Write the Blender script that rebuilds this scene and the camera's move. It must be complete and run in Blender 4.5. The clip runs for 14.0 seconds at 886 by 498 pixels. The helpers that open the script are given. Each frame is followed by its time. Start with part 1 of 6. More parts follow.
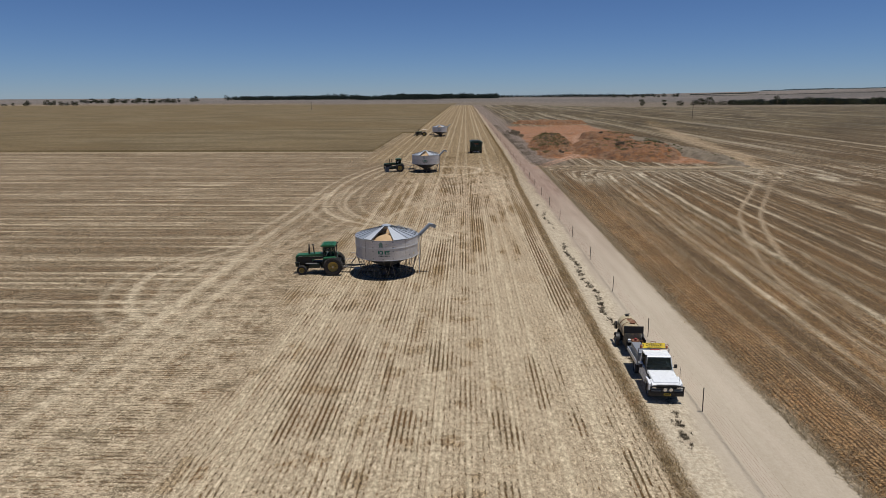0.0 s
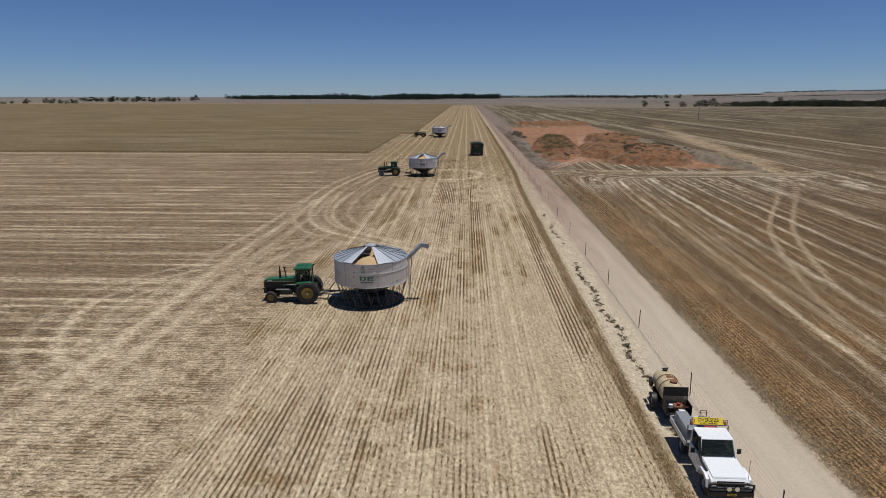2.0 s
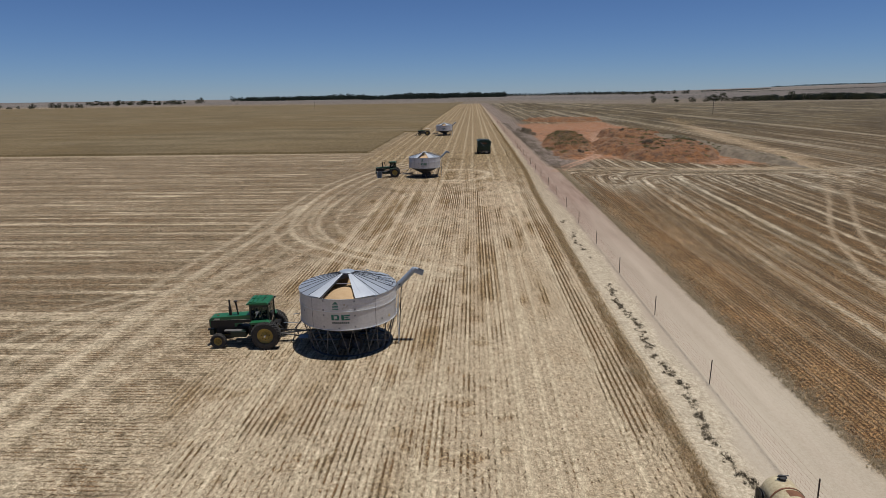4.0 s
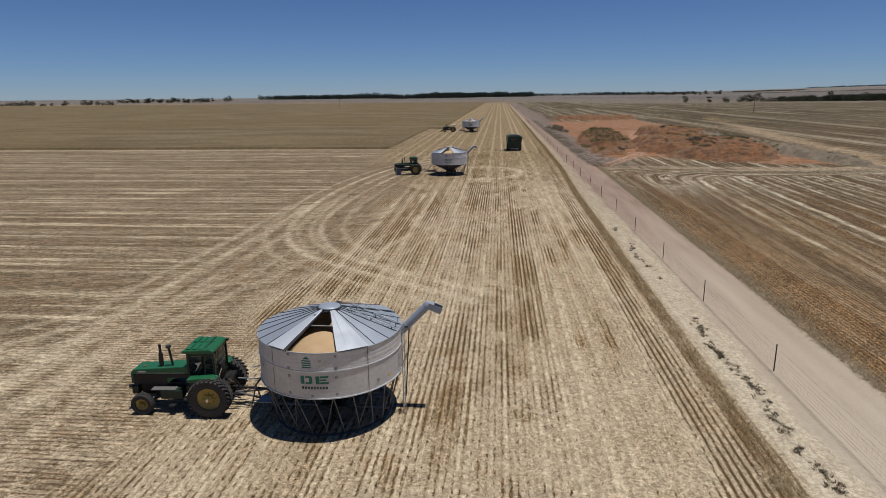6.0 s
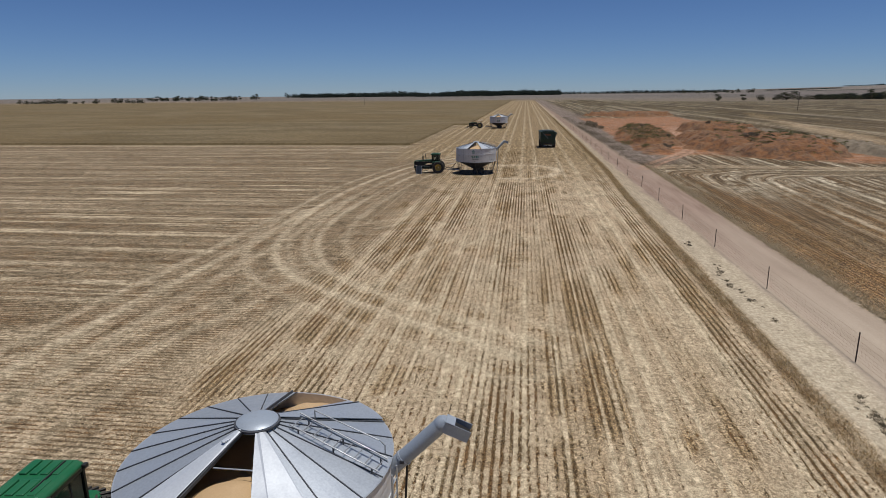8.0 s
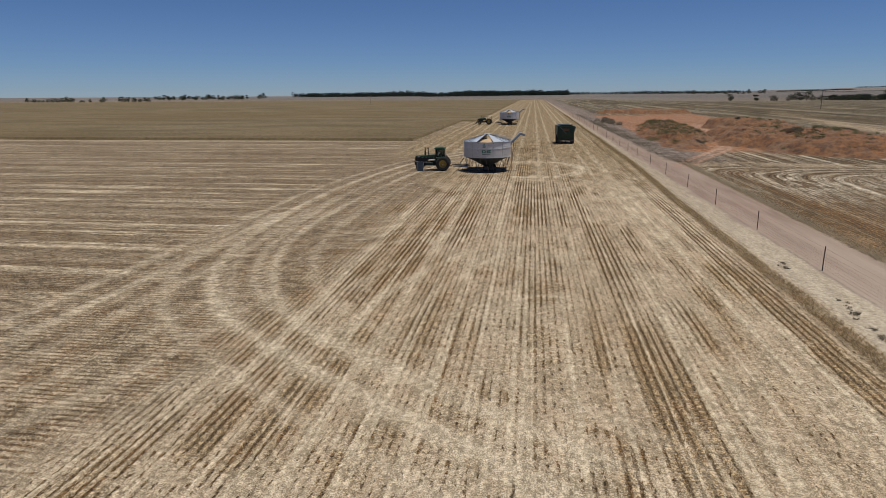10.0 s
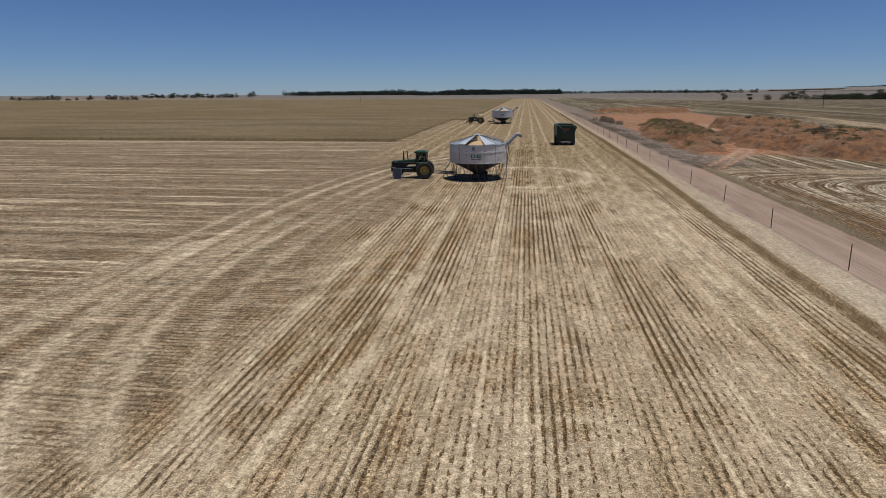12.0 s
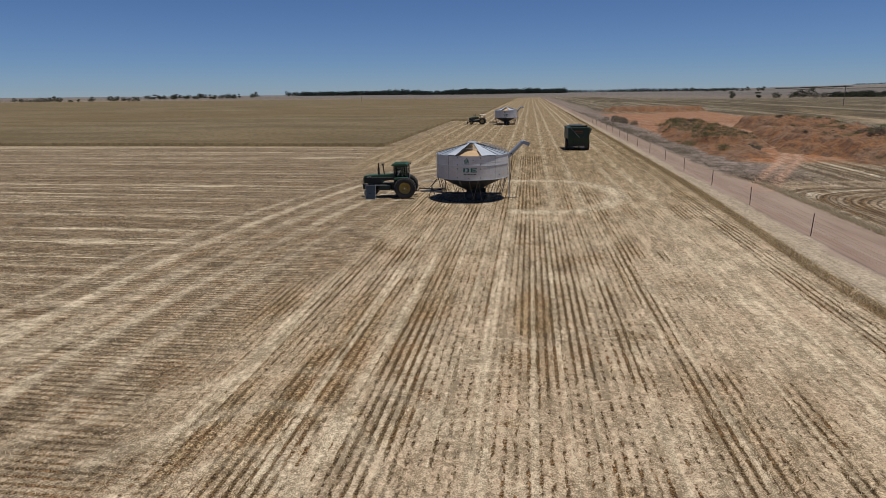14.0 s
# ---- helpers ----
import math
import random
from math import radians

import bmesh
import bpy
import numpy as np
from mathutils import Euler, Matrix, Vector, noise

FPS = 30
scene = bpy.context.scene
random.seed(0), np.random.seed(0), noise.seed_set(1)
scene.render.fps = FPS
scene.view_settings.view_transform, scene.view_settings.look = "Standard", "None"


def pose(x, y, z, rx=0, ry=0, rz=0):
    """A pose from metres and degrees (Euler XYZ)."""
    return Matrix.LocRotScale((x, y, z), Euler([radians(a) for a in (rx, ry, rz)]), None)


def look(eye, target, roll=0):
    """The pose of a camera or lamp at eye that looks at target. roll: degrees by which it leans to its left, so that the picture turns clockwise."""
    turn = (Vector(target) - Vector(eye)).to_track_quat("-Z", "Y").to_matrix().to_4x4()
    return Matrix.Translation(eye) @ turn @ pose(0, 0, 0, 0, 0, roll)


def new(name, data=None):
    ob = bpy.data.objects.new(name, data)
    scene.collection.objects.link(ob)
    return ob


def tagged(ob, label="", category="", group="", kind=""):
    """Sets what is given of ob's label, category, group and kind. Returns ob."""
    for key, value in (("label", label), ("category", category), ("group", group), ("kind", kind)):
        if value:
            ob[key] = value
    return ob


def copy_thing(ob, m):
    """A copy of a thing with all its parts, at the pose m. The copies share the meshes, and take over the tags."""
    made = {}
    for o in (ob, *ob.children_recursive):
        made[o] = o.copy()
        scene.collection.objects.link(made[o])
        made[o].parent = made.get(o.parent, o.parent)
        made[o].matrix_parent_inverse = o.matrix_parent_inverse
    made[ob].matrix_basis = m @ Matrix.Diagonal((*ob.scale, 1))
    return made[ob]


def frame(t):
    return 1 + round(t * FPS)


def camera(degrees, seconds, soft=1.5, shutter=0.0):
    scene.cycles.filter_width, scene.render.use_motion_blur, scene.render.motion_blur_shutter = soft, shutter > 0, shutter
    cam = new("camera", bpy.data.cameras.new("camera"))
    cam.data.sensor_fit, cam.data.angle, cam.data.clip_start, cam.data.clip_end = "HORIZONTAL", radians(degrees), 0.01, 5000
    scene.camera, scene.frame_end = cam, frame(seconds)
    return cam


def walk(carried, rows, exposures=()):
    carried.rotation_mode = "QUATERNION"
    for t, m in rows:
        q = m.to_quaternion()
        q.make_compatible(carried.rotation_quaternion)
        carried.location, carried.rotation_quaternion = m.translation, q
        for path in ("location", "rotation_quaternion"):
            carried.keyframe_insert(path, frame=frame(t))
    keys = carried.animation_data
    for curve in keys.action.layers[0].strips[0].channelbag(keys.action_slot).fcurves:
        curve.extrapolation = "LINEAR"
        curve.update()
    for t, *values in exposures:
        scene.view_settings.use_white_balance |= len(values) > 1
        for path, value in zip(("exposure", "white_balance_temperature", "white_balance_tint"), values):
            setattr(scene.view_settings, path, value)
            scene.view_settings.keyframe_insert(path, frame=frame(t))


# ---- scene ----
cam = camera(71.0, 14.0, 0.6)
# seconds, eye, aim, roll
PATH = [
    (0, (0.812, -1.227, 15.743), (0.741, 0.712, 15.26), -0.3),
    (0.5, (0.908, 0.461, 15.657), (0.835, 2.4, 15.174), -0.3),
    (1, (0.939, 2.482, 15.646), (0.865, 4.421, 15.164), -0.3),
    (1.5, (0.967, 4.783, 15.62), (0.893, 6.722, 15.136), -0.1),
    (2, (1.005, 7.319, 15.535), (0.932, 9.259, 15.052), 0.0),
    (2.5, (1.092, 10.014, 15.374), (1.017, 11.953, 14.89), 0.1),
    (3, (1.183, 12.838, 15.121), (1.098, 14.777, 14.636), -0.1),
    (3.2, (1.184, 14.011, 15.054), (1.101, 15.949, 14.568), -0.5),
    (5.3, (0.677, 26.252, 12.895), (0.544, 28.188, 12.413), -0.6),
    (5.5, (0.58, 27.439, 12.806), (0.435, 29.374, 12.322), -0.5),
    (6, (0.344, 30.417, 12.456), (0.168, 32.35, 11.972), -0.6),
    (6.5, (0.115, 33.332, 12.118), (-0.084, 35.262, 11.633), -0.5),
    (7, (-0.139, 36.248, 11.716), (-0.357, 38.176, 11.232), -0.6),
    (7.5, (-0.445, 39.156, 11.335), (-0.681, 41.082, 10.849), -0.7),
    (8, (-0.839, 42.109, 10.969), (-1.093, 44.032, 10.482), -0.6),
    (8.2, (-0.993, 43.297, 10.88), (-1.255, 45.217, 10.385), -0.7),
    (10.3, (-2.35, 56.145, 8.892), (-2.626, 58.065, 8.407), -0.4),
    (10.5, (-2.439, 57.361, 8.832), (-2.698, 59.283, 8.345), -0.4),
    (11, (-2.564, 60.367, 8.677), (-2.812, 62.291, 8.189), -0.4),
    (11.5, (-2.693, 63.39, 8.565), (-2.944, 65.313, 8.076), -0.4),
    (12, (-2.835, 66.527, 8.499), (-3.087, 68.45, 8.01), -0.3),
    (12.5, (-2.936, 69.746, 8.471), (-3.191, 71.668, 7.982), -0.4),
    (13, (-2.977, 73.138, 8.431), (-3.236, 75.059, 7.939), -0.4),
    (13.5, (-3.046, 76.764, 8.303), (-3.308, 78.685, 7.813), -0.5),
    (14, (-3.14, 80.568, 8.195), (-3.407, 82.489, 7.705), -0.6),
]
walk(cam, [(t, look(eye, aim, roll)) for t, eye, aim, roll in PATH], [(0.0, 0.0, 6170, 10), (14.0, 0.0, 6170, 10)])

# ---- sky, sun ----
world = bpy.data.worlds.new("world")
scene.world = world
world.use_nodes = True
sky = world.node_tree.nodes.new("ShaderNodeTexSky")
sky.sky_type, sky.sun_disc = "NISHITA", False
sky.sun_elevation, sky.sun_rotation = radians(80), radians(90)
sky.altitude, sky.air_density, sky.dust_density, sky.ozone_density = 300, 0.75, 0.0, 5.0
back = world.node_tree.nodes["Background"]
back.inputs["Strength"].default_value = 0.054
tint = world.node_tree.nodes.new("ShaderNodeMixRGB")
tint.blend_type, tint.inputs["Fac"].default_value, tint.inputs["Color2"].default_value = "MULTIPLY", 1.0, (0.73, 0.83, 1.0, 1)
world.node_tree.links.new(sky.outputs[0], tint.inputs["Color1"])
up = world.node_tree.nodes.new("ShaderNodeSeparateXYZ")
way = world.node_tree.nodes.new("ShaderNodeTexCoord")
world.node_tree.links.new(way.outputs["Generated"], up.inputs[0])
low = world.node_tree.nodes.new("ShaderNodeMapRange")
low.inputs["From Min"].default_value, low.inputs["From Max"].default_value, low.inputs["To Min"].default_value, low.inputs["To Max"].default_value = 0.0, 0.3, 1.0, 0.0
world.node_tree.links.new(up.outputs[2], low.inputs["Value"])
haze = world.node_tree.nodes.new("ShaderNodeMixRGB")
haze.blend_type, haze.inputs["Color2"].default_value = "MULTIPLY", (1.0, 1.035, 1.13, 1)
world.node_tree.links.new(low.outputs[0], haze.inputs["Fac"])
world.node_tree.links.new(tint.outputs[0], haze.inputs["Color1"])
world.node_tree.links.new(haze.outputs[0], back.inputs["Color"])
sun = new("sun", bpy.data.lights.new("sun", "SUN"))
sun.data.energy, sun.data.angle, sun.data.color = 4.0, radians(0.53), (1.0, 0.955, 0.88)
sun.matrix_world = look((17, 0, 100), (0, 0, 0))


# ---- materials ----
def nodes_of(name, rough=0.6, metal=0.0):
    m = bpy.data.materials.new(name)
    m.use_nodes = True
    b = m.node_tree.nodes["Principled BSDF"]
    b.inputs["Roughness"].default_value, b.inputs["Metallic"].default_value = rough, metal
    return m, m.node_tree.nodes, m.node_tree.links, b


def add(nodes, links, kind, *wires, operation=""):
    """A node of that kind; wires: (socket, output or value)."""
    n = nodes.new("ShaderNode" + kind)
    if operation:
        n.operation = operation
    for socket, value in wires:
        if isinstance(value, bpy.types.NodeSocket):
            links.new(value, n.inputs[socket])
        else:
            n.inputs[socket].default_value = value
    return n


def paint(name, main, other, rough=0.5, metal=0.0, scale=1.5, fine=40.0, amount=0.5, bump=0.15, gloss=0.15, spread=0.0):
    """Two colours mixed by coarse stains and fine grain, with a fine relief; spread: each piece its own tone."""
    m, nodes, links, b = nodes_of(name, rough, metal)
    where = add(nodes, links, "TexCoord").outputs["Object"]
    big = add(nodes, links, "TexNoise", ("Vector", where), ("Scale", scale), ("Detail", 6.0), ("Roughness", 0.62))
    small = add(nodes, links, "TexNoise", ("Vector", where), ("Scale", fine), ("Detail", 3.0))
    both = add(nodes, links, "Math", (0, big.outputs["Fac"]), (1, small.outputs["Fac"]), operation="ADD")
    span = add(nodes, links, "MapRange", ("Value", both.outputs[0]), ("From Min", 0.75), ("From Max", 1.3), ("To Min", 0.0), ("To Max", amount))
    mix = add(nodes, links, "MixRGB", ("Fac", span.outputs[0]), ("Color1", (*main, 1)), ("Color2", (*other, 1)))
    tone = mix.outputs[0]
    if spread:
        info = add(nodes, links, "ObjectInfo")
        value = add(nodes, links, "MapRange", ("Value", info.outputs["Random"]), ("To Min", 1 - spread), ("To Max", 1 + spread))
        tone = add(nodes, links, "HueSaturation", ("Color", tone), ("Value", value.outputs[0])).outputs[0]
    links.new(tone, b.inputs["Base Color"])
    shine = add(nodes, links, "MapRange", ("Value", big.outputs["Fac"]), ("From Min", 0.3), ("From Max", 0.7), ("To Min", max(0.03, rough - gloss)), ("To Max", min(1, rough + gloss)))
    links.new(shine.outputs[0], b.inputs["Roughness"])
    relief = add(nodes, links, "Bump", ("Strength", bump), ("Distance", 0.01), ("Height", both.outputs[0]))
    links.new(relief.outputs[0], b.inputs["Normal"])
    return m


STEEL = paint("galvanised_steel", (0.47, 0.50, 0.535), (0.34, 0.365, 0.40), 0.46, 0.55, 1.2, 22, 0.8, 0.06, 0.1, 0.07)
STEEL_WALL = paint("galvanised_sheet", (0.64, 0.62, 0.60), (0.47, 0.45, 0.43), 0.5, 0.25, 0.7, 9, 0.7, 0.08, 0.1, 0.05)
STEEL_LID = paint("bright_sheet", (0.66, 0.68, 0.70), (0.52, 0.54, 0.56), 0.4, 0.45, 1.0, 20, 0.7, 0.05, 0.1)
# near-black steel; its colour also carries the shade by ribs and under bins
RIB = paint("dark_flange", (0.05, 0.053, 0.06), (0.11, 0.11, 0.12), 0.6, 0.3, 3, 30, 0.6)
PIPE = paint("pipe_paint", (0.17, 0.166, 0.162), (0.12, 0.105, 0.09), 0.55, 0.2, 2.5, 30, 0.8)
AUGER = paint("auger_paint", (0.33, 0.37, 0.42), (0.26, 0.28, 0.31), 0.45, 0.2, 1.5, 30, 0.7)
GRAIN = paint("grain", (0.52, 0.355, 0.19), (0.38, 0.24, 0.115), 0.85, 0, 1.2, 90, 0.8, 0.9, 0.05)
SIGN_GREEN = paint("sign_green", (0.015, 0.16, 0.105), (0.05, 0.2, 0.14), 0.5, 0, 3, 30, 0.6)
SIGN_DARK = paint("sign_dark", (0.03, 0.06, 0.055), (0.1, 0.12, 0.11), 0.6)
SIGN_TAN = paint("sign_tan", (0.46, 0.40, 0.30), (0.5, 0.47, 0.42), 0.6)
GREEN = paint("tractor_green", (0.009, 0.105, 0.036), (0.035, 0.12, 0.058), 0.38, 0, 2.0, 30, 0.6, 0.05)
GREEN_DULL = paint("faded_dark_green", (0.008, 0.062, 0.026), (0.035, 0.075, 0.04), 0.5, 0, 2.0, 30, 0.7, 0.05)
# darker copy of the tractor green: shade is put into its colour
GREEN_SHADED = paint("engine_green", (0.004, 0.019, 0.011), (0.014, 0.022, 0.014), 0.5, 0, 2.0, 25, 0.8, 0.08)
YELLOW = paint("rim_yellow", (0.40, 0.285, 0.045), (0.20, 0.135, 0.045), 0.5, 0, 4, 30, 0.8)
TYRE = paint("tyre_rubber", (0.018, 0.018, 0.019), (0.10, 0.085, 0.065), 0.85, 0, 2.5, 25, 0.55, 0.3)
BLACK = paint("black_iron", (0.010, 0.010, 0.011), (0.030, 0.026, 0.022), 0.55, 0.2, 3, 30, 0.7)
RUST = paint("rust", (0.22, 0.09, 0.04), (0.10, 0.05, 0.03), 0.85, 0, 4, 40, 0.8, 0.4)
WHITE = paint("white_paint", (0.74, 0.75, 0.76), (0.60, 0.58, 0.54), 0.28, 0, 2.0, 20, 0.45, 0.03)
GREY = paint("grey_sheet", (0.34, 0.35, 0.36), (0.22, 0.22, 0.22), 0.5, 0.5, 2, 30, 0.7)
TANK = paint("faded_cream_tank", (0.56, 0.48, 0.30), (0.20, 0.105, 0.045), 0.6, 0, 1.9, 9, 0.6, 0.2)
RED = paint("faded_red", (0.36, 0.03, 0.03), (0.16, 0.05, 0.04), 0.5, 0, 5, 30, 0.7)
SIGN_YELLOW = paint("sign_yellow", (0.78, 0.55, 0.02), (0.62, 0.44, 0.06), 0.5, 0, 3, 30, 0.5)
ORANGE = paint("beacon_orange", (0.45, 0.14, 0.04), (0.3, 0.08, 0.04), 0.3)
POST = paint("star_picket", (0.035, 0.03, 0.028), (0.10, 0.07, 0.05), 0.7, 0.3, 5, 40, 0.7)
WOOD = paint("grey_wood", (0.15, 0.12, 0.10), (0.09, 0.075, 0.065), 0.85, 0, 3, 30, 0.8, 0.4)
CELL = paint("solar_cell", (0.022, 0.025, 0.030), (0.04, 0.043, 0.05), 0.35, 0, 3, 30, 0.5)
CHROME = paint("lamp_metal", (0.7, 0.7, 0.7), (0.5, 0.5, 0.5), 0.2, 0.9)
BARK = paint("bark", (0.17, 0.13, 0.10), (0.09, 0.07, 0.055), 0.9, 0, 1.0, 8, 0.8, 0.5)
CANVAS = paint("pale_canvas", (0.66, 0.62, 0.54), (0.5, 0.46, 0.38), 0.8)
TARP = paint("dark_green_sheet", (0.006, 0.030, 0.016), (0.016, 0.042, 0.024), 0.5, 0, 1.5, 20, 0.8)

CAB_GLASS, gn, gl, gb = nodes_of("cab_glass", 0.03)
gb.inputs["Base Color"].default_value = (0.27, 0.30, 0.29, 1)
gb.inputs["Transmission Weight"].default_value, gb.inputs["IOR"].default_value = 0.95, 1.12
GLASS, gn, gl, gb = nodes_of("tinted_glass", 0.03)
gb.inputs["Base Color"].default_value = (0.16, 0.19, 0.18, 1)
gb.inputs["Transmission Weight"].default_value, gb.inputs["IOR"].default_value = 0.9, 1.1


def leaves(name, dark, light, thin=0.5):
    """Leaves or straw: each blade its own tone, some light passing through."""
    m, nodes, links, b = nodes_of(name, 0.75)
    rnd = add(nodes, links, "NewGeometry").outputs["Random Per Island"]
    mix = add(nodes, links, "MixRGB", ("Fac", rnd), ("Color1", (*dark, 1)), ("Color2", (*light, 1)))
    info = add(nodes, links, "ObjectInfo")
    value = add(nodes, links, "MapRange", ("Value", info.outputs["Random"]), ("To Min", 0.75), ("To Max", 1.25))
    tone = add(nodes, links, "HueSaturation", ("Color", mix.outputs[0]), ("Value", value.outputs[0]))
    links.new(tone.outputs[0], b.inputs["Base Color"])
    b.inputs["Specular IOR Level"].default_value = 0.08
    passing = add(nodes, links, "BsdfTranslucent", ("Color", tone.outputs[0]))
    both = add(nodes, links, "MixShader", (0, thin), (1, b.outputs[0]), (2, passing.outputs[0]))
    links.new(both.outputs[0], nodes["Material Output"].inputs["Surface"])
    return m


GUM = leaves("gum_leaves", (0.030, 0.034, 0.020), (0.075, 0.078, 0.044))
# tinged blue: the haze over far woods is put into the leaf colour
PINE = leaves("forest_leaves", (0.022, 0.030, 0.026), (0.042, 0.054, 0.042))
BUSH = leaves("saltbush_leaves", (0.085, 0.088, 0.038), (0.20, 0.19, 0.092))
DEAD = leaves("dead_weed", (0.11, 0.09, 0.065), (0.27, 0.225, 0.165))
WEED = leaves("dry_verge_weed", (0.11, 0.09, 0.062), (0.29, 0.24, 0.17))
STRAW = leaves("standing_straw", (0.26, 0.18, 0.085), (0.55, 0.42, 0.24))
STRAW_BROWN = leaves("brown_straw", (0.20, 0.125, 0.055), (0.44, 0.30, 0.145))
STRAW_PALE = leaves("loose_straw", (0.34, 0.27, 0.165), (0.54, 0.45, 0.31))


# ---- mesh helpers ----
def joined(name, verts, faces, material):
    """A mesh object from arrays."""
    me = bpy.data.meshes.new(name)
    verts, faces = np.asarray(verts, dtype=np.float32), np.asarray(faces, dtype=np.int32)
    n = faces.shape[1]
    me.vertices.add(len(verts))
    me.vertices.foreach_set("co", verts.ravel())
    me.loops.add(faces.size)
    me.loops.foreach_set("vertex_index", faces.ravel())
    me.polygons.add(len(faces))
    me.polygons.foreach_set("loop_start", np.arange(0, faces.size, n, dtype=np.int32))
    me.update(calc_edges=True)
    me.validate()
    me.materials.append(material)
    return new(name, me)


def part(name, bm, material, parent, label="", smooth=False):
    """Links a bmesh as one mesh object under a thing or a part."""
    bmesh.ops.recalc_face_normals(bm, faces=bm.faces)
    me = bpy.data.meshes.new(name)
    bm.to_mesh(me)
    bm.free()
    me.materials.append(material)
    if smooth:
        me.shade_smooth()
        me.set_sharp_from_angle(angle=radians(40))
    ob = new(name, me)
    ob.parent = parent
    return tagged(ob, label)


def again(ob, m, parent=None):
    """The same part once more, on the same mesh."""
    o = new(ob.name.split(".")[0], ob.data)
    o.parent, o.matrix_basis = parent or ob.parent, m
    if "label" in ob:
        o["label"] = ob["label"]
    return o


def thing(name, label, category, group=""):
    ob = new(name)
    ob.empty_display_size = 0.3
    return tagged(ob, label, category, group)


def box(bm, lo, hi, bevel=0.0, m=None):
    made = bmesh.ops.create_cube(bm, size=1)["verts"]
    lo, hi = Vector(lo), Vector(hi)
    for v in made:
        v.co = Vector([a + (b - a) * (c + 0.5) for a, b, c in zip(lo, hi, v.co)])
    if bevel:
        edges = list({e for v in made for e in v.link_edges})
        made = bmesh.ops.bevel(bm, geom=edges, offset=bevel, segments=2, affect="EDGES", profile=0.5)["verts"]
    if m is not None:
        bmesh.ops.transform(bm, matrix=m, verts=list(set(made)))
    return bm


def block(lo, hi, bevel=0.0, m=None):
    return box(bmesh.new(), lo, hi, bevel, m)


def rod(bm, a, b, r, r2=None, seg=10, cap=True):
    a, b = Vector(a), Vector(b)
    m = Matrix.Translation((a + b) / 2) @ (b - a).to_track_quat("Z", "Y").to_matrix().to_4x4()
    bmesh.ops.create_cone(bm, cap_ends=cap, segments=seg, radius1=r, radius2=r if r2 is None else r2, depth=(b - a).length, matrix=m)
    return bm


def rods(*pairs, r=0.03, seg=8):
    bm = bmesh.new()
    for a, b in pairs:
        rod(bm, a, b, r, seg=seg)
    return bm


def tube(points, r, seg=8):
    bm = bmesh.new()
    for a, b in zip(points, points[1:]):
        rod(bm, a, b, r, seg=seg)
    for p in points[1:-1]:
        bmesh.ops.create_uvsphere(bm, u_segments=seg, v_segments=6, radius=r, matrix=Matrix.Translation(p))
    return bm


def lathe(profile, seg=48, axis="z", a0=0.0, a1=360.0):
    """Turns (radius, height) pairs round an axis."""
    bm = bmesh.new()
    full = abs(a1 - a0) >= 360
    count = seg if full else seg + 1
    rings = []
    for k in range(count):
        a = radians(a0 + (a1 - a0) * k / seg)
        c, s = math.cos(a), math.sin(a)
        rings.append([bm.verts.new((r * c, r * s, z) if axis == "z" else (r * c, z, r * s)) for r, z in profile])
    for k in range(seg):
        p, q = rings[k], rings[(k + 1) % count]
        for i in range(len(profile) - 1):
            bm.faces.new((p[i], q[i], q[i + 1], p[i + 1]))
    bmesh.ops.remove_doubles(bm, verts=bm.verts, dist=1e-5)
    return bm


def solid(outline, depth, axis=1, at=0.0):
    """A prism from a closed outline of two coordinates, pushed along an axis, centred at that place."""
    bm = bmesh.new()
    loops = []
    for side in (-0.5, 0.5):
        ring = []
        for u, v in outline:
            co = [u, v]
            co.insert(axis, at + side * depth)
            ring.append(bm.verts.new(co))
        loops.append(ring)
    bm.faces.new(loops[0])
    bm.faces.new(loops[1])
    n = len(outline)
    for i in range(n):
        bm.faces.new((loops[0][i], loops[0][(i + 1) % n], loops[1][(i + 1) % n], loops[1][i]))
    return bm


def bevelled(bm, offset=0.02, segments=2):
    bmesh.ops.bevel(bm, geom=list(bm.edges), offset=offset, segments=segments, affect="EDGES", profile=0.5)
    return bm


# ---- smooth random fields on arrays ----
TABLE = np.random.RandomState(7).rand(256, 256)


def field(x, y, scale, seed=0, octaves=3):
    """Smooth noise in 0..1 with features of about that many metres."""
    total, weight, out = 0.0, 1.0, 0.0
    for k in range(octaves):
        u, v = x / scale * 2 ** k + 17.3 * seed + 5.1 * k, y / scale * 2 ** k + 9.7 * seed + 3.3 * k
        i, j = np.floor(u).astype(int), np.floor(v).astype(int)
        a, b = u - i, v - j
        a, b = a * a * (3 - 2 * a), b * b * (3 - 2 * b)
        t = lambda p, q: TABLE[p % 256, q % 256]
        out = out + weight * ((t(i, j) * (1 - a) + t(i + 1, j) * a) * (1 - b) + (t(i, j + 1) * (1 - a) + t(i + 1, j + 1) * a) * b)
        total, weight = total + weight, weight * 0.5
    return out / total


def ramp(v, lo, hi):
    t = np.clip((v - lo) / (hi - lo), 0, 1)
    return t * t * (3 - 2 * t)


def near_line(x, y, points):
    """How far each place lies from a line through a few points, rounded off."""
    pts = [np.array(p, float) for p in points]
    for _ in range(3):
        pts = [pts[0]] + [q for a, b in zip(pts, pts[1:]) for q in (0.75 * a + 0.25 * b, 0.25 * a + 0.75 * b)] + [pts[-1]]
    best = np.full(np.shape(x), 1e9)
    for a, b in zip(pts, pts[1:]):
        d = b - a
        t = np.clip(((x - a[0]) * d[0] + (y - a[1]) * d[1]) / max(1e-9, d @ d), 0, 1)
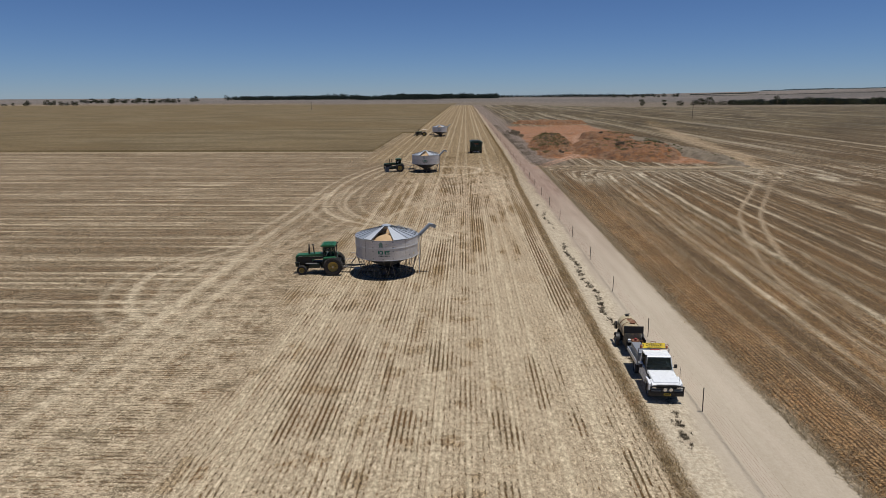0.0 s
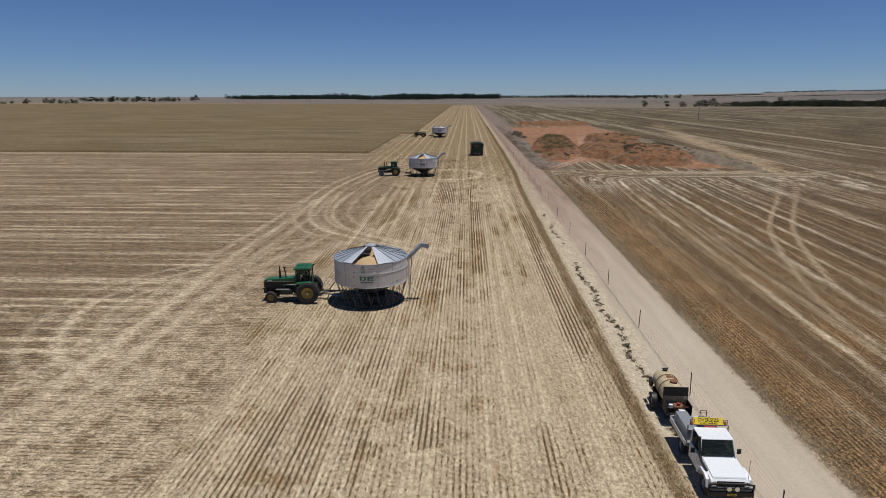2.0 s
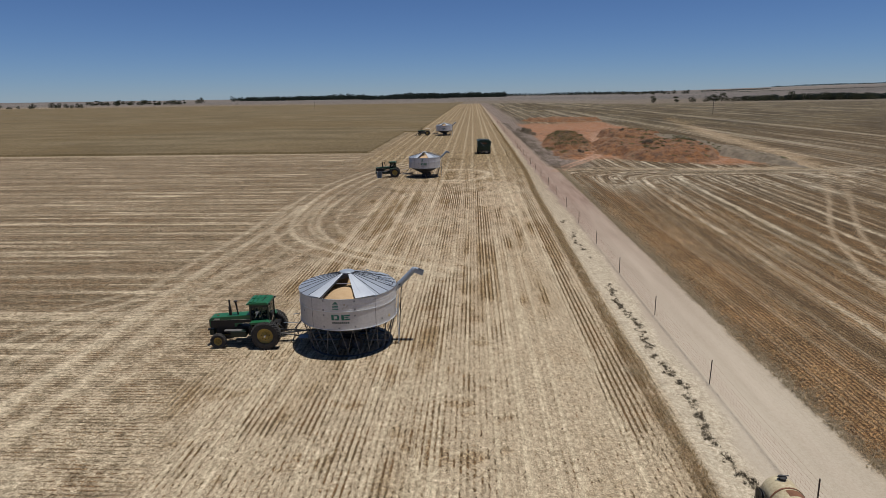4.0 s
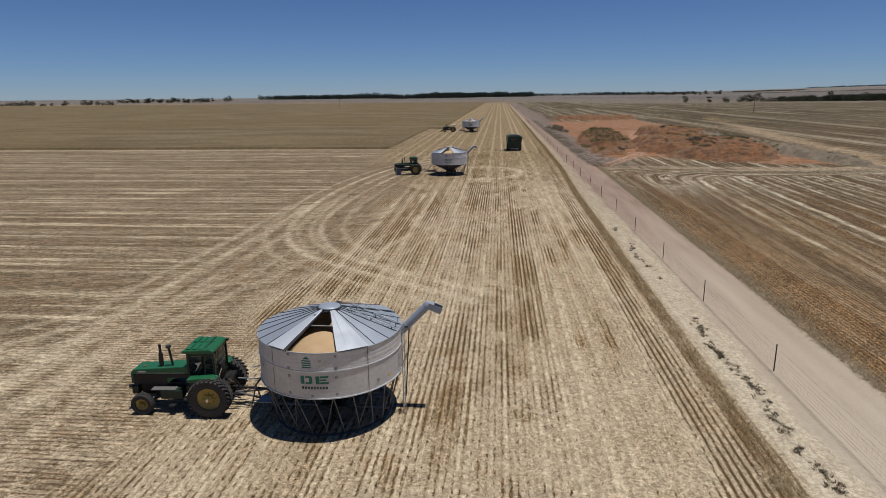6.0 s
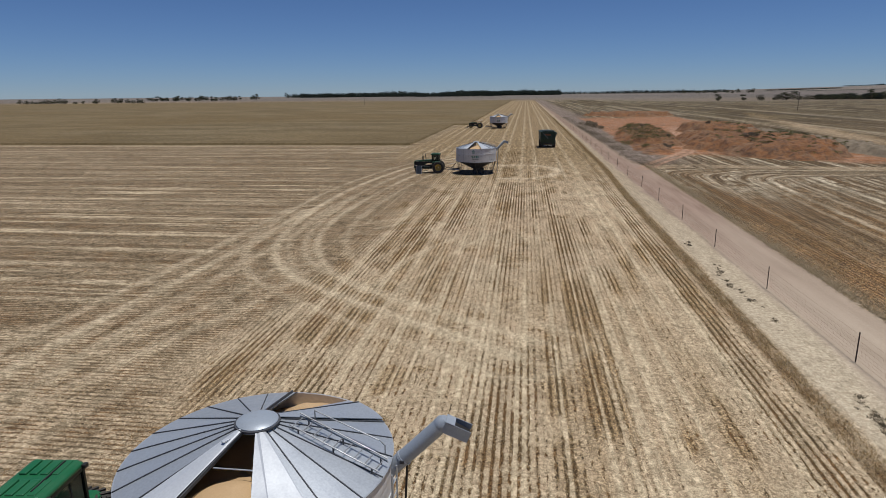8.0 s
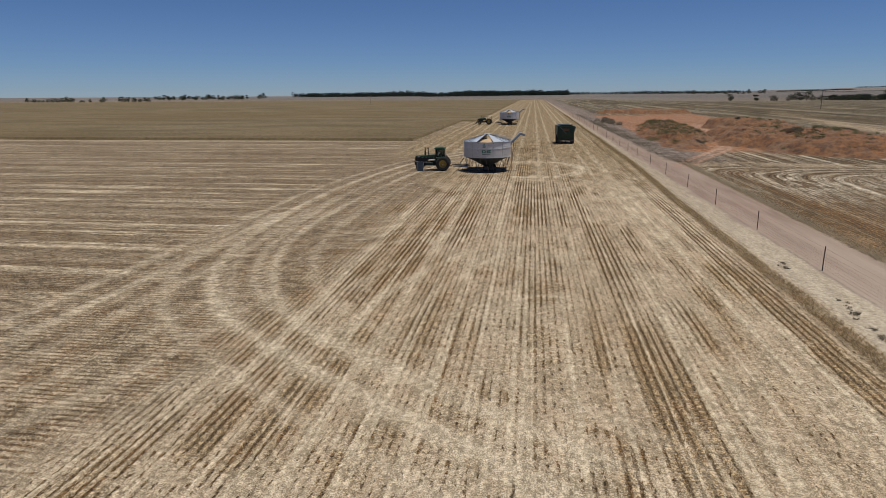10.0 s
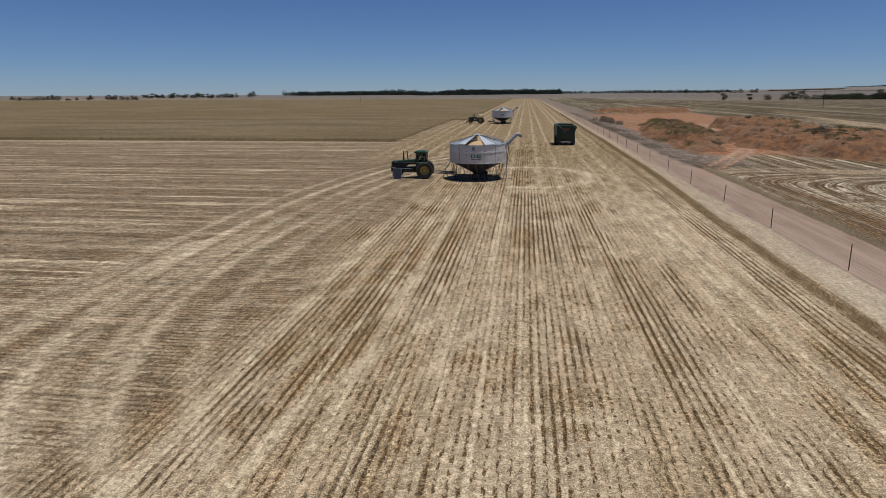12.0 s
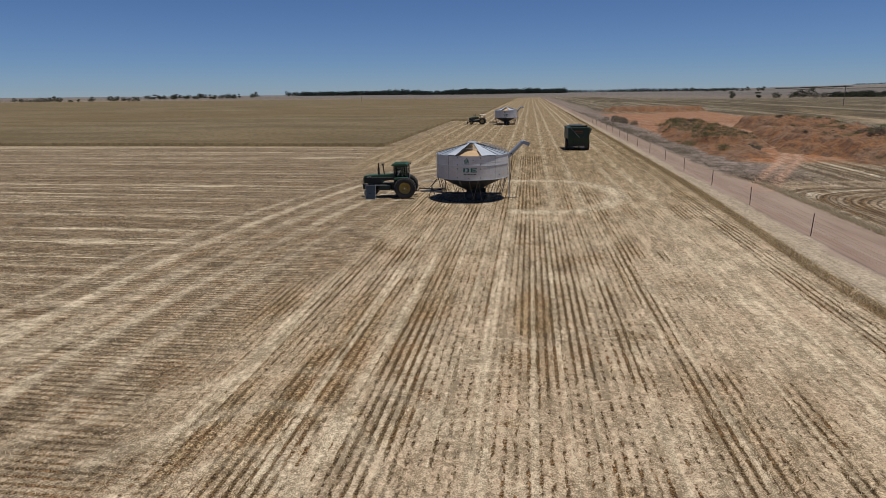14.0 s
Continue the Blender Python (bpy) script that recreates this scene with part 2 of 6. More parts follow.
        best = np.minimum(best, np.hypot(x - a[0] - t * d[0], y - a[1] - t * d[1]))
    return best


# ---- the land ----
def road_left(y):
    return 12.05 + 0.55 * ramp(y, 45, 78)


def road_right(y):
    flare = 0.013 * np.clip(y - 50, 0, 90) * (1 - ramp(y, 138, 146))
    return 16.65 - 0.006 * (y - 20) + flare


def fringe(y):
    """The middle of the fringe of uncut straw beside the road."""
    return 9.76 + 0.4 * ramp(y, 62, 104) + 0.8 * ramp(y, 104, 150) + 0.06 * np.sin(y * 0.11)


ARC = [(-12, 151), (-17.6, 140), (-20.6, 122), (-21.6, 108), (-21.0, 97), (-20.2, 89.2), (-18.6, 83.4), (-16.5, 79.5), (-13.9, 76.5), (-10.7, 74), (-7.5, 71.6), (-1, 67)]
INNER = [(-12, 143), (-15.8, 128), (-17.3, 112.2), (-17.9, 99.7), (-17.5, 91.7), (-16.2, 85.4), (-13.2, 79), (-9.7, 75.3), (-6.1, 72.7), (0, 68.5)]
SWEEP = [(-21.8, 100), (-21.5, 92.7), (-21.4, 86.7), (-21.6, 78), (-22, 68), (-21.4, 40), (-21.2, 20), (-21, -10)]
FORK = [(-14.6, 78.5), (-14.8, 75), (-15.6, 71), (-17.3, 66.3), (-19.2, 58), (-19.6, 30), (-19.5, -10)]
RING = [(-4.5, 139.3), (-1.3, 139.6), (1.4, 138.8), (3.3, 136.4), (4.0, 132), (3.2, 128), (1.5, 125), (-1, 123.4), (-4, 124)]
HOOK = [(-13.1, 91.9), (-9.8, 95.9), (-6.5, 93.5), (-5.6, 90.1), (-7.4, 86), (-9, 80.8), (-9.5, 76)]
CURL = [(-21.5, 63), (-25.5, 58.5), (-27.8, 53), (-27.0, 47.5), (-24.5, 42), (-21, 39.5), (-18.5, 38)]
PAIR_L = [(24.5, 15), (25.6, 36), (28, 52), (29.4, 57.7), (30.9, 63), (34.1, 73), (36.6, 80), (40.7, 88.6), (47, 100), (64, 133), (74, 142)]
PAIR_R = [(28, 15), (29.3, 40), (31.4, 55.6), (32.7, 61), (35.1, 68.6), (38.9, 79), (42.7, 87), (56, 112), (66.3, 133), (80, 142)]
PIT_ROAD = [(16.5, 136), (21, 146), (29, 162), (32.7, 174), (35, 187), (36.5, 200), (40, 222), (44, 245)]
STRAW_BAND = [(64, 134), (68, 150), (73, 169), (77, 200), (83, 240), (92, 300), (105, 360)]
PIT_EDGE = [(17, 137), (24, 140), (34, 138), (46, 137), (58, 137), (66, 141), (69, 152), (72, 170), (75, 195), (80, 230), (88, 280)]


# middle and half width of the lanes that wheels and chaff keep pale, and of the groups of rows that stand clear
LANES = ((-12.0, 0.5), (-10.3, 0.5), (-7.85, 0.6), (-5.65, 0.55), (-4.85, 0.3), (-3.95, 0.35), (-0.35, 0.4), (0.95, 0.5), (3.3, 0.6), (5.0, 0.5), (6.5, 0.6))
GROUPS = ((-2.7, 0.95), (2.0, 0.45), (-6.8, 0.7), (-9.0, 0.8), (-5.25, 0.2), (-4.4, 0.22), (0.25, 0.4))
# spots where more stubble was left standing: middle and half sizes
SPOTS = ((-6.6, 81, 1.0, 9), (-7.0, 74, 3.6, 10), (-8.6, 97, 1.3, 4), (-6.7, 107, 1.7, 6), (-2.8, 103, 1.0, 3), (-9.7, 102, 1.6, 4), (-9.0, 86, 2.5, 4), (1.2, 108, 0.8, 4), (-13.5, 44.5, 1.6, 2.5), (-1.5, 52, 1.2, 4))
# where the pale windrows lie across the left field, and how strong they are
WINDROWS = ((20.5, 0.5), (26, 0.4), (31.5, 0.6), (37.5, 0.5), (42.3, 0.85), (47.8, 0.5), (52, 0.6), (57.5, 0.4), (62.6, 0.85), (67, 0.4), (71.9, 0.6), (75.3, 0.55), (77.6, 0.8), (82.8, 0.45), (88.6, 0.95), (94.5, 0.45), (98.6, 0.6), (105.8, 0.45), (112.8, 0.75), (120.3, 0.6), (127.3, 0.4), (134.3, 0.8), (143, 0.4), (151.4, 0.5), (157, 0.4), (162, 0.8))
STRIPS = ((19.4, 0.22, 0.35), (21.3, 0.3, 0.5), (23.4, 0.25, 0.45), (26.3, 0.5, 0.9), (29.4, 0.3, 0.6), (31.2, 0.3, 0.55), (32.7, 0.55, 1.0), (35.6, 0.3, 0.7), (38.2, 0.35, 0.7), (41.3, 0.45, 0.9), (45, 0.4, 0.7), (50, 0.55, 0.9), (56, 0.5, 0.8), (61, 0.5, 0.7), (66, 0.5, 0.7))


def crop_edge(x, y):
    """Positive inside the standing crop: metres from its edge."""
    side = np.where(y < 263, -25.6, -20.6)
    front = 176.8
    return np.minimum(side - x, y - front)


def in_pit(x, y):
    d = np.maximum(np.abs(x - 41) / 22, np.abs(y - 240) / 92) + 0.45 * (field(x, y, 18, 41) - 0.5)
    low = x - 20.6 + 3 * (field(x, y, 9, 42) - 0.5)
    return ramp(1.02 - d, 0, 0.12) * ramp(low, 0, 1.5)


def cover(x, y):
    """What grows or lies at each place, each from 0 to 1."""
    wob = field(x, y, 4, 1) - 0.5
    c = {}
    c["crop"] = ramp(crop_edge(x, y), -0.4, 0.2)
    c["red"] = in_pit(x, y)
    left = ramp(-x - 11.8 + 3.5 * wob + 5 * (field(x, y, 11, 34) - 0.5), -0.6, 2.6)
    left = left * (1 - ramp(y, 138, 160) * ramp(x + 3 * wob, -25.5, -21.5))
    right = ramp(x - road_right(y) + 1.1 * wob, -0.3, 0.6)
    verge = ramp(x - fringe(y) - 0.45 + 0.4 * wob, -0.1, 0.3) * (1 - right)
    c["left"], c["right"], c["verge"] = left, right, verge
    c["road"] = ramp(x - road_left(y) + 1.3 * wob, -0.4, 0.5) * (1 - right)
    c["fringe"] = 1 - ramp(np.abs(x - fringe(y) - 0.2 * wob), 0.32, 0.54)
    tracks = np.zeros_like(x + y * 0.0)
    for course, wide, strong in ((ARC, 0.46, 1.0), (INNER, 0.42, 0.8), (SWEEP, 0.6, 0.8), (FORK, 0.6, 0.45), (HOOK, 0.35, 0.6), (CURL, 0.5, 0.8), (RING, 1.1, 0.95)):
        line = near_line(x, y, course) + 0.25 * wob
        faint = 0.55 + 0.45 * ramp(field(x, y, 5, 33), 0.3, 0.6)
        tracks = np.maximum(tracks, strong * faint * (1 - ramp(line, 0.35 * wide, wide)))
        tracks = np.maximum(tracks, 0.6 * strong * faint * (1 - ramp(np.abs(line - 2.1), 0.3 * wide, 0.9 * wide)) * (course is not RING))
    c["track"] = tracks * (1 - right)
    pair = np.minimum(near_line(x, y, PAIR_L), near_line(x, y, PAIR_R))
    edge = near_line(x, y, PIT_EDGE)
    bank = 0.95 * (1 - ramp(np.abs(edge - 0.9 + 0.3 * wob), 0.5, 1.3)) * ramp(field(x, y, 3, 51), 0.2, 0.45)
    bank = np.maximum(bank, 0.75 * (1 - ramp(edge + 2 * wob, 2.5, 5.5)) * ramp(y, 141, 150) * ramp(field(x, y, 3.5, 52), 0.3, 0.55))
    bank = np.maximum(bank, 0.6 * (1 - ramp(np.abs(x - road_right(y) - 0.35 + 0.6 * wob), 0.15, 0.5)) * ramp(field(x, y, 1.5, 53), 0.35, 0.6) * ramp(-y, -140, -130))
    c["pair"] = np.maximum(0.85 * (1 - ramp(pair + 0.2 * wob, 0.14, 0.42)) * (0.45 + 0.55 * ramp(y, 45, 64)), bank) * right
    pr = near_line(x, y, PIT_ROAD)
    c["pitroad"] = np.maximum(1 - ramp(np.abs(pr - 0.8), 0.25, 0.6), 0.35 * (1 - ramp(pr, 1.0, 1.8)))
    # cut rows show in patches a few rows wide; wheel lanes and chaff hide them between
    along = x + 0.011 * (y - 96) + 0.22 * (field(x, y, 25, 4) - 0.5)
    lane, group = np.zeros_like(along), np.zeros_like(along)
    for at, half in LANES:
        lane = np.maximum(lane, 1 - ramp(np.abs(along - at), 0.45 * half, half))
    for at, half in GROUPS:
        group = np.maximum(group, 1 - ramp(np.abs(along - at), 0.75 * half, half))
    close = 1 - ramp(y, 42, 62)
    patch = field(x * 1.15, y * 0.34, 2.5, 6, 3) * (1 - close) + field(x * 1.2, y * 0.62, 2.2, 28, 3) * close
    broken = ramp(field(x * 1.4, y * 0.6, 1.0, 16, 2), 0.25, 0.6)
    margin = 1 - ramp(np.abs(x - fringe(y) + 1.55 + 0.3 * wob), 0.5, 0.75)
    more = 0.07 * group * (1 - close) - 0.02 * close + 0.08 * ramp(-x, 4, 7) * ramp(y, 75, 90) + 0.07 * ramp(y, 48, 80) * ramp(-x, -4, 0) - 0.12 * ramp(x, 2.4, 4.5) * (1 - margin) + 0.16 * margin * np.maximum(ramp(field(x * 0.2, y, 11, 27, 2), 0.35, 0.55), ramp(y, 78, 90))
    spot = np.zeros_like(along)
    for px_, py_, rx_, ry_ in SPOTS:
        spot = np.maximum(spot, 1 - ramp(np.hypot((x - px_) / rx_, (y - py_) / ry_) + 0.5 * wob, 0.5, 1.1))
    more = more + 0.18 * spot
    show = ramp(patch + more, 0.47, 0.62) * (0.45 + 0.55 * broken) * (1 - 0.9 * lane) * (1 - 0.45 * ramp(y, 116, 126))
    # beyond the second bin pairs of wheel lines run on to the end of the field
    drawn = np.zeros_like(along)
    for at, half in ((-23.2, 0.3), (-21.2, 0.3), (-19.2, 0.35), (-16.6, 0.35), (-14.4, 0.3), (-11.6, 0.3), (-9.6, 0.25), (-6.2, 0.3), (-4.2, 0.28), (-1.2, 0.25), (0.9, 0.3), (4.6, 0.35), (6.4, 0.35), (8.9, 0.3)):
        drawn = np.maximum(drawn, 1 - ramp(np.abs(x - at - 0.4 * (field(x, y, 60, 29, 2) - 0.5)), 0.5 * half, half + 0.0005 * np.clip(y - 130, 0, 300)))
    c["drawn"] = drawn * ramp(y, 112, 135) * (0.6 + 0.4 * ramp(field(x, y, 20, 30, 2), 0.3, 0.5))
    patchy = ramp(field(x, y * 0.7, 7, 26, 2), 0.36, 0.56)
    show = show * (0.35 + 0.65 * np.maximum(patchy, margin))
    c["rows"] = np.clip(np.maximum(show + 0.12, 0.72 * margin * ramp(y, 72, 84) * (0.55 + 0.45 * broken)), 0, 1)
    c["ochre"] = ramp(field(x, y * 0.4, 4.5, 5, 3) + 0.12 * ramp(y, 55, 85) * ramp(-x, -5, 0) + 0.3 * spot, 0.46, 0.72)
    c["ochre"] = np.maximum(c["ochre"] * (1 - right), (1 - ramp(near_line(x, y, STRAW_BAND), 1.0, 4.5)) * right)
    corridor = ramp(x, -23.5, -20.5)
    drift = y + 1.1 * (field(x, y, 22, 7) - 0.5)
    wide = field(x * 0.025, y, 0.9, 9)
    pale = 0.35 * ramp(wide, 0.52, 0.75)
    for at, strong in WINDROWS:
        pale = np.maximum(pale, strong * (1 - ramp(np.abs(drift - at), 0.12, 0.35 + 0.003 * at)))
    pale = 1.05 * pale * (0.4 + 0.6 * ramp(field(x * 0.3, y, 4, 8), 0.32, 0.6))
    # a swept pale strip at the foot of the standing crop and a few heaps of chaff
    foot = 0.75 * (1 - ramp(np.abs(y - 174.6), 0.8, 2.4)) * ramp(-x, 14, 24) * (0.6 + 0.4 * field(x * 0.2, y, 3, 36))
    for hx, hy, hl_, hw in ((-31.2, 159.1, 3.2, 1.0), (-31.5, 134.1, 2.8, 0.8), (-27.6, 112.6, 3.6, 0.7), (-44, 88.6, 6, 0.5)):
        foot = np.maximum(foot, 0.95 * (1 - ramp(np.hypot((x - hx) / hl_, (y - hy) / hw) + 0.8 * wob, 0.5, 1.1)))
    c["windrow"] = np.clip(np.maximum(pale * (1 - corridor), foot), 0, 1)
    # across the road the rows run beside it, then bend round in front of the pit
    near, ahead = x - 17.0 - 0.06 * (np.minimum(y, 137) - 75) * ramp(x, 18, 28), np.where(y < 137, 137.5 - y + 0.06 * (x - 17), 500)
    bend = np.clip(0.5 + 0.5 * (ahead - near) / 8.0, 0, 1)
    round_ = ahead * (1 - bend) + near * bend - 8.0 * bend * (1 - bend)
    turn = np.where((x > 15) & (x < 70) & (round_ < 11 + 2 * wob), round_, near)
    streak = np.zeros_like(turn)
    for at, half, strong in STRIPS:
        gap = 1.15 * (0.45 + 0.55 * ramp(field(turn, y * 0.3, 3, int(at)), 0.35, 0.6))
        streak = np.maximum(streak, strong * gap * (1 - ramp(np.abs(turn + 17 - at + 0.5 * wob), 0.4 * half, half)))
    c["streak"] = np.clip(streak, 0, 1) * ramp(x, road_right(y), road_right(y) + 2)
    c["turn"] = turn
    return c


def graded(fine_lo, fine_hi, step, lo, hi, growth=1.09):
    mid = list(np.arange(fine_lo, fine_hi, step))
    out, s = [], step
    v = mid[-1]
    while v < hi:
        s *= growth
        v += s
        out.append(min(v, hi))
    less, s, v = [], step, mid[0]
    while v > lo:
        s *= growth
        v -= s
        less.append(max(v, lo))
    return np.array(less[::-1] + mid + out)


def land_height(x, y):
    dip = -4.0 * ramp(y, 960, 1150) * (1 - ramp(y, 1500, 1900))
    far = np.hypot(x, y)
    hills = 38 * ramp(x / np.maximum(y, 1), 0.05, 0.75) * ramp(far, 2600, 4600) * (0.75 + 0.5 * field(x, y, 1500, 23))
    dip = dip - 3.8 * ramp(y, 430, 950) * (1 - ramp(y, 1500, 1900)) * ramp(x, 60, 260)
    dip = dip - 2.2 * ramp(y, 430, 950) * (1 - ramp(y, 1500, 1900)) * ramp(-x, 0, 70)
    return dip + hills - 2.0 * ramp(far, 2500, 4800) * (x < 0)


gx = graded(-32, 46, 0.33, -4300, 4300)
gy = graded(12, 150, 0.36, -400, 4300)
X, Y = np.meshgrid(gx, gy)
Z = land_height(X, Y)
cov = cover(X, Y)
Z = Z + 0.05 * (field(X, Y, 1.1, 61) - 0.5) * ramp(Y, -50, 0) * (1 - cov["road"]) - 0.06 * cov["road"] + 0.05 * (field(X, Y, 2.5, 62) - 0.5) * cov["right"]
nx, ny = len(gx), len(gy)
index = np.arange(nx * ny).reshape(ny, nx)
quads = np.stack([index[:-1, :-1], index[:-1, 1:], index[1:, 1:], index[1:, :-1]], -1).reshape(-1, 4)
far_field = ramp(Y + 40 * (field(X, Y, 200, 24) - 0.5), 925, 965) * ramp(X, -440, -330)
plots = np.floor(field(X, Y * 1.7, 420, 25, 1) * 6) / 6
LAND, ln, ll, lb = nodes_of("land", 0.95)
ground = joined("ground", np.stack([X, Y, Z], -1).reshape(-1, 3), quads, LAND)
tagged(ground, "harvested wheat field of pale stubble and chaff", "ground", kind="structure")
for name, rgba in (("cover_a", (cov["rows"], cov["windrow"], cov["streak"], cov["track"])),
                   ("cover_b", (cov["left"], cov["right"], cov["verge"], cov["road"])),
                   ("cover_c", (cov["red"], cov["pair"], cov["pitroad"], cov["fringe"])),
                   ("cover_d", (far_field, plots, cov["ochre"], ramp(Y, 1500, 1700))),
                   ("cover_e", (cov["drawn"], X * 0, X * 0, X * 0 + 1))):
    layer = ground.data.attributes.new(name, "FLOAT_COLOR", "POINT")
    layer.data.foreach_set("color", np.stack(rgba, -1).reshape(-1).astype(np.float32))
turned = ground.data.attributes.new("turned", "FLOAT", "POINT")
turned.data.foreach_set("value", np.clip(cov["turn"], -3000, 3000).ravel().astype(np.float32))


def land_material():
    N, L = ln, ll
    def A(kind, *wires, operation=""):
        return add(N, L, kind, *wires, operation=operation)
    def layer(name):
        n = N.new("ShaderNodeAttribute")
        n.attribute_name = name
        s = A("SeparateColor", (0, n.outputs["Color"]))
        return s.outputs[0], s.outputs[1], s.outputs[2], n.outputs["Alpha"], n.outputs["Fac"]
    def mth(op, a, b=0.0, c=None):
        n = A("Math", (0, a), (1, b), operation=op)
        if c is not None:
            if isinstance(c, bpy.types.NodeSocket):
                L.new(c, n.inputs[2])
            else:
                n.inputs[2].default_value = c
        return n.outputs[0]
    def rng(v, a, b, c=0.0, d=1.0):
        return A("MapRange", ("Value", v), ("From Min", a), ("From Max", b), ("To Min", c), ("To Max", d)).outputs[0]
    def mix(f, a, b):
        return A("MixRGB", ("Fac", f), ("Color1", a if isinstance(a, bpy.types.NodeSocket) else (*a, 1)), ("Color2", b if isinstance(b, bpy.types.NodeSocket) else (*b, 1))).outputs[0]
    place = A("NewGeometry").outputs["Position"]
    xyz = A("SeparateXYZ", (0, place))
    px, py = xyz.outputs[0], xyz.outputs[1]
    def noise(scale, detail=3.0, vector=place, rough=0.6):
        return A("TexNoise", ("Vector", vector), ("Scale", scale), ("Detail", detail), ("Roughness", rough)).outputs["Fac"]
    def stretched(sx, sy):
        return A("Mapping", ("Vector", place), ("Scale", (sx, sy, 1))).outputs[0]
    rows_, wind, streak, track, _ = layer("cover_a")
    left, right, verge, road, _ = layer("cover_b")
    red, pair, pitroad, fringe_, _ = layer("cover_c")
    drawn, _, _, _, _ = layer("cover_e")
    far, plots_, ochre_, beyond, _ = layer("cover_d")
    t = N.new("ShaderNodeAttribute")
    t.attribute_name = "turned"
    turn = t.outputs["Fac"]
    grit, straw, mid, big = noise(13, 2, rough=0.6), noise(5.2, 3, rough=0.65), noise(1.3, 4), noise(0.09, 4)
    # drilled rows: tufts a hand's width across along lines a quarter of a metre apart; thick: how many stand
    fluff, speck = noise(7.0, 2, rough=0.6), noise(3.1, 4, rough=0.7)
    fluff_y, fluff_x = noise(1.0, 2, stretched(8.0, 3.4), 0.6), noise(1.0, 2, stretched(3.4, 8.0), 0.6)
    def tufts(coord, thick, soft=0.09, fluff=fluff):
        warp = mth("MULTIPLY_ADD", noise(1.6, 2), 0.07, coord)
        wave = mth("SINE", mth("MULTIPLY", warp, 2 * math.pi / 0.275))
        there = mth("ADD", mth("MULTIPLY_ADD", mth("SUBTRACT", speck, 0.5), 0.6, rng(fluff, 0.0, 1.0, -0.3, 1.3)), mth("MULTIPLY_ADD", thick, 0.5, mth("MULTIPLY", wave, 0.12)))
        return mth("MINIMUM", rng(there, 0.655, 0.655 + soft), rng(wave, -0.1, 0.7, 0.08, 1.0))
    pale = mix(rng(straw, 0.34, 0.64), (0.315, 0.242, 0.155), (0.52, 0.43, 0.29))
    pale = mix(rng(grit, 0.36, 0.5), mix(0.5, pale, (0.18, 0.125, 0.072)), pale)
    pale = mix(rng(grit, 0.56, 0.68), pale, (0.62, 0.515, 0.352))
    pale = mix(rng(speck, 0.36, 0.64, 0.25, 0.0), pale, (0.22, 0.15, 0.09))
    pale = mix(mth("MULTIPLY", rng(noise(0.22, 3), 0.36, 0.6, 0.4, 1.0), rng(py, 40, 92, 0.15, 0.85)), pale, mix(rng(straw, 0.34, 0.64), (0.255, 0.178, 0.108), (0.43, 0.322, 0.208)))
    tan = mix(rng(straw, 0.38, 0.60), (0.20, 0.125, 0.055), (0.50, 0.345, 0.165))
    tan = mix(rng(grit, 0.42, 0.56), (0.085, 0.05, 0.025), tan)
    # brown of stalks and soil, with the shade between tufts mixed into it
    dark = mix(rng(noise(0.5, 3), 0.42, 0.6), mix(rng(grit, 0.4, 0.6), (0.045, 0.031, 0.017), (0.165, 0.115, 0.058)), mix(rng(grit, 0.4, 0.6), (0.055, 0.030, 0.013), (0.20, 0.112, 0.047)))
    lines = A("CombineXYZ", (0, turn), (1, mth("MULTIPLY", mth("ADD", px, py), 0.014))).outputs[0]
    def lined(scale, lo, hi, shift):
        return rng(noise(scale, 3, A("Mapping", ("Vector", lines), ("Location", (shift, 0, 0))).outputs[0], 0.7), lo, hi)
    thin_y = mth("MULTIPLY", rng(noise(1.0, 4, stretched(1.6, 0.012)), 0.53, 0.57), rng(py, 108, 132, 1.0, 0.0))
    thin_x = rng(noise(1.0, 4, stretched(0.014, 0.95)), 0.55, 0.58)
    # headland
    ragged = noise(1.0, 5, stretched(1.5, 0.5), 0.75)
    thick = mth("MULTIPLY_ADD", mth("SUBTRACT", ragged, 0.5), 1.4, mth("MULTIPLY_ADD", rows_, 0.78, -0.10))
    thick = mth("SUBTRACT", thick, mth("MAXIMUM", rng(py, 98, 118, 0.0, 0.16), mth("MULTIPLY", rng(px, -1, 4, 0.0, 0.26), rng(px, 8.3, 7.4))))
    thick = mth("SUBTRACT", thick, mth("MULTIPLY", thin_y, rng(py, 50, 90, 0.15, 0.45)))
    clump = mth("MULTIPLY", rng(noise(0.38, 4, rough=0.62), 0.565, 0.61), rng(px, 2, 5, 1.0, 0.35))
    clump = mth("MULTIPLY", clump, rng(py, 120, 150, 1.0, 0.0))
    thick = mth("MULTIPLY_ADD", clump, 0.3, thick)
    rowy = tufts(px, thick, 0.09, fluff_y)
    warm = mth("MULTIPLY", ochre_, rng(mth("ADD", rows_, mth("MULTIPLY", ragged, 0.5)), 0.3, 0.95, 0.12, 0.95))
    warm = mth("MAXIMUM", warm, mth("MULTIPLY", clump, 0.6))
    warm = mth("MAXIMUM", warm, rng(py, 120, 165, 0.0, 0.8))
    base = mix(mth("MULTIPLY", mth("MULTIPLY", warm, 0.85), mth("SUBTRACT", 1.0, mth("MULTIPLY", thin_y, 0.5))), pale, tan)
    base = mix(mth("MULTIPLY", thin_y, rng(speck, 0.38, 0.58, 0.2, 0.7)), base, mix(0.4, pale, (0.66, 0.56, 0.38)))
    heaps_far = noise(1.0, 4, stretched(2.2, 0.25), 0.7)
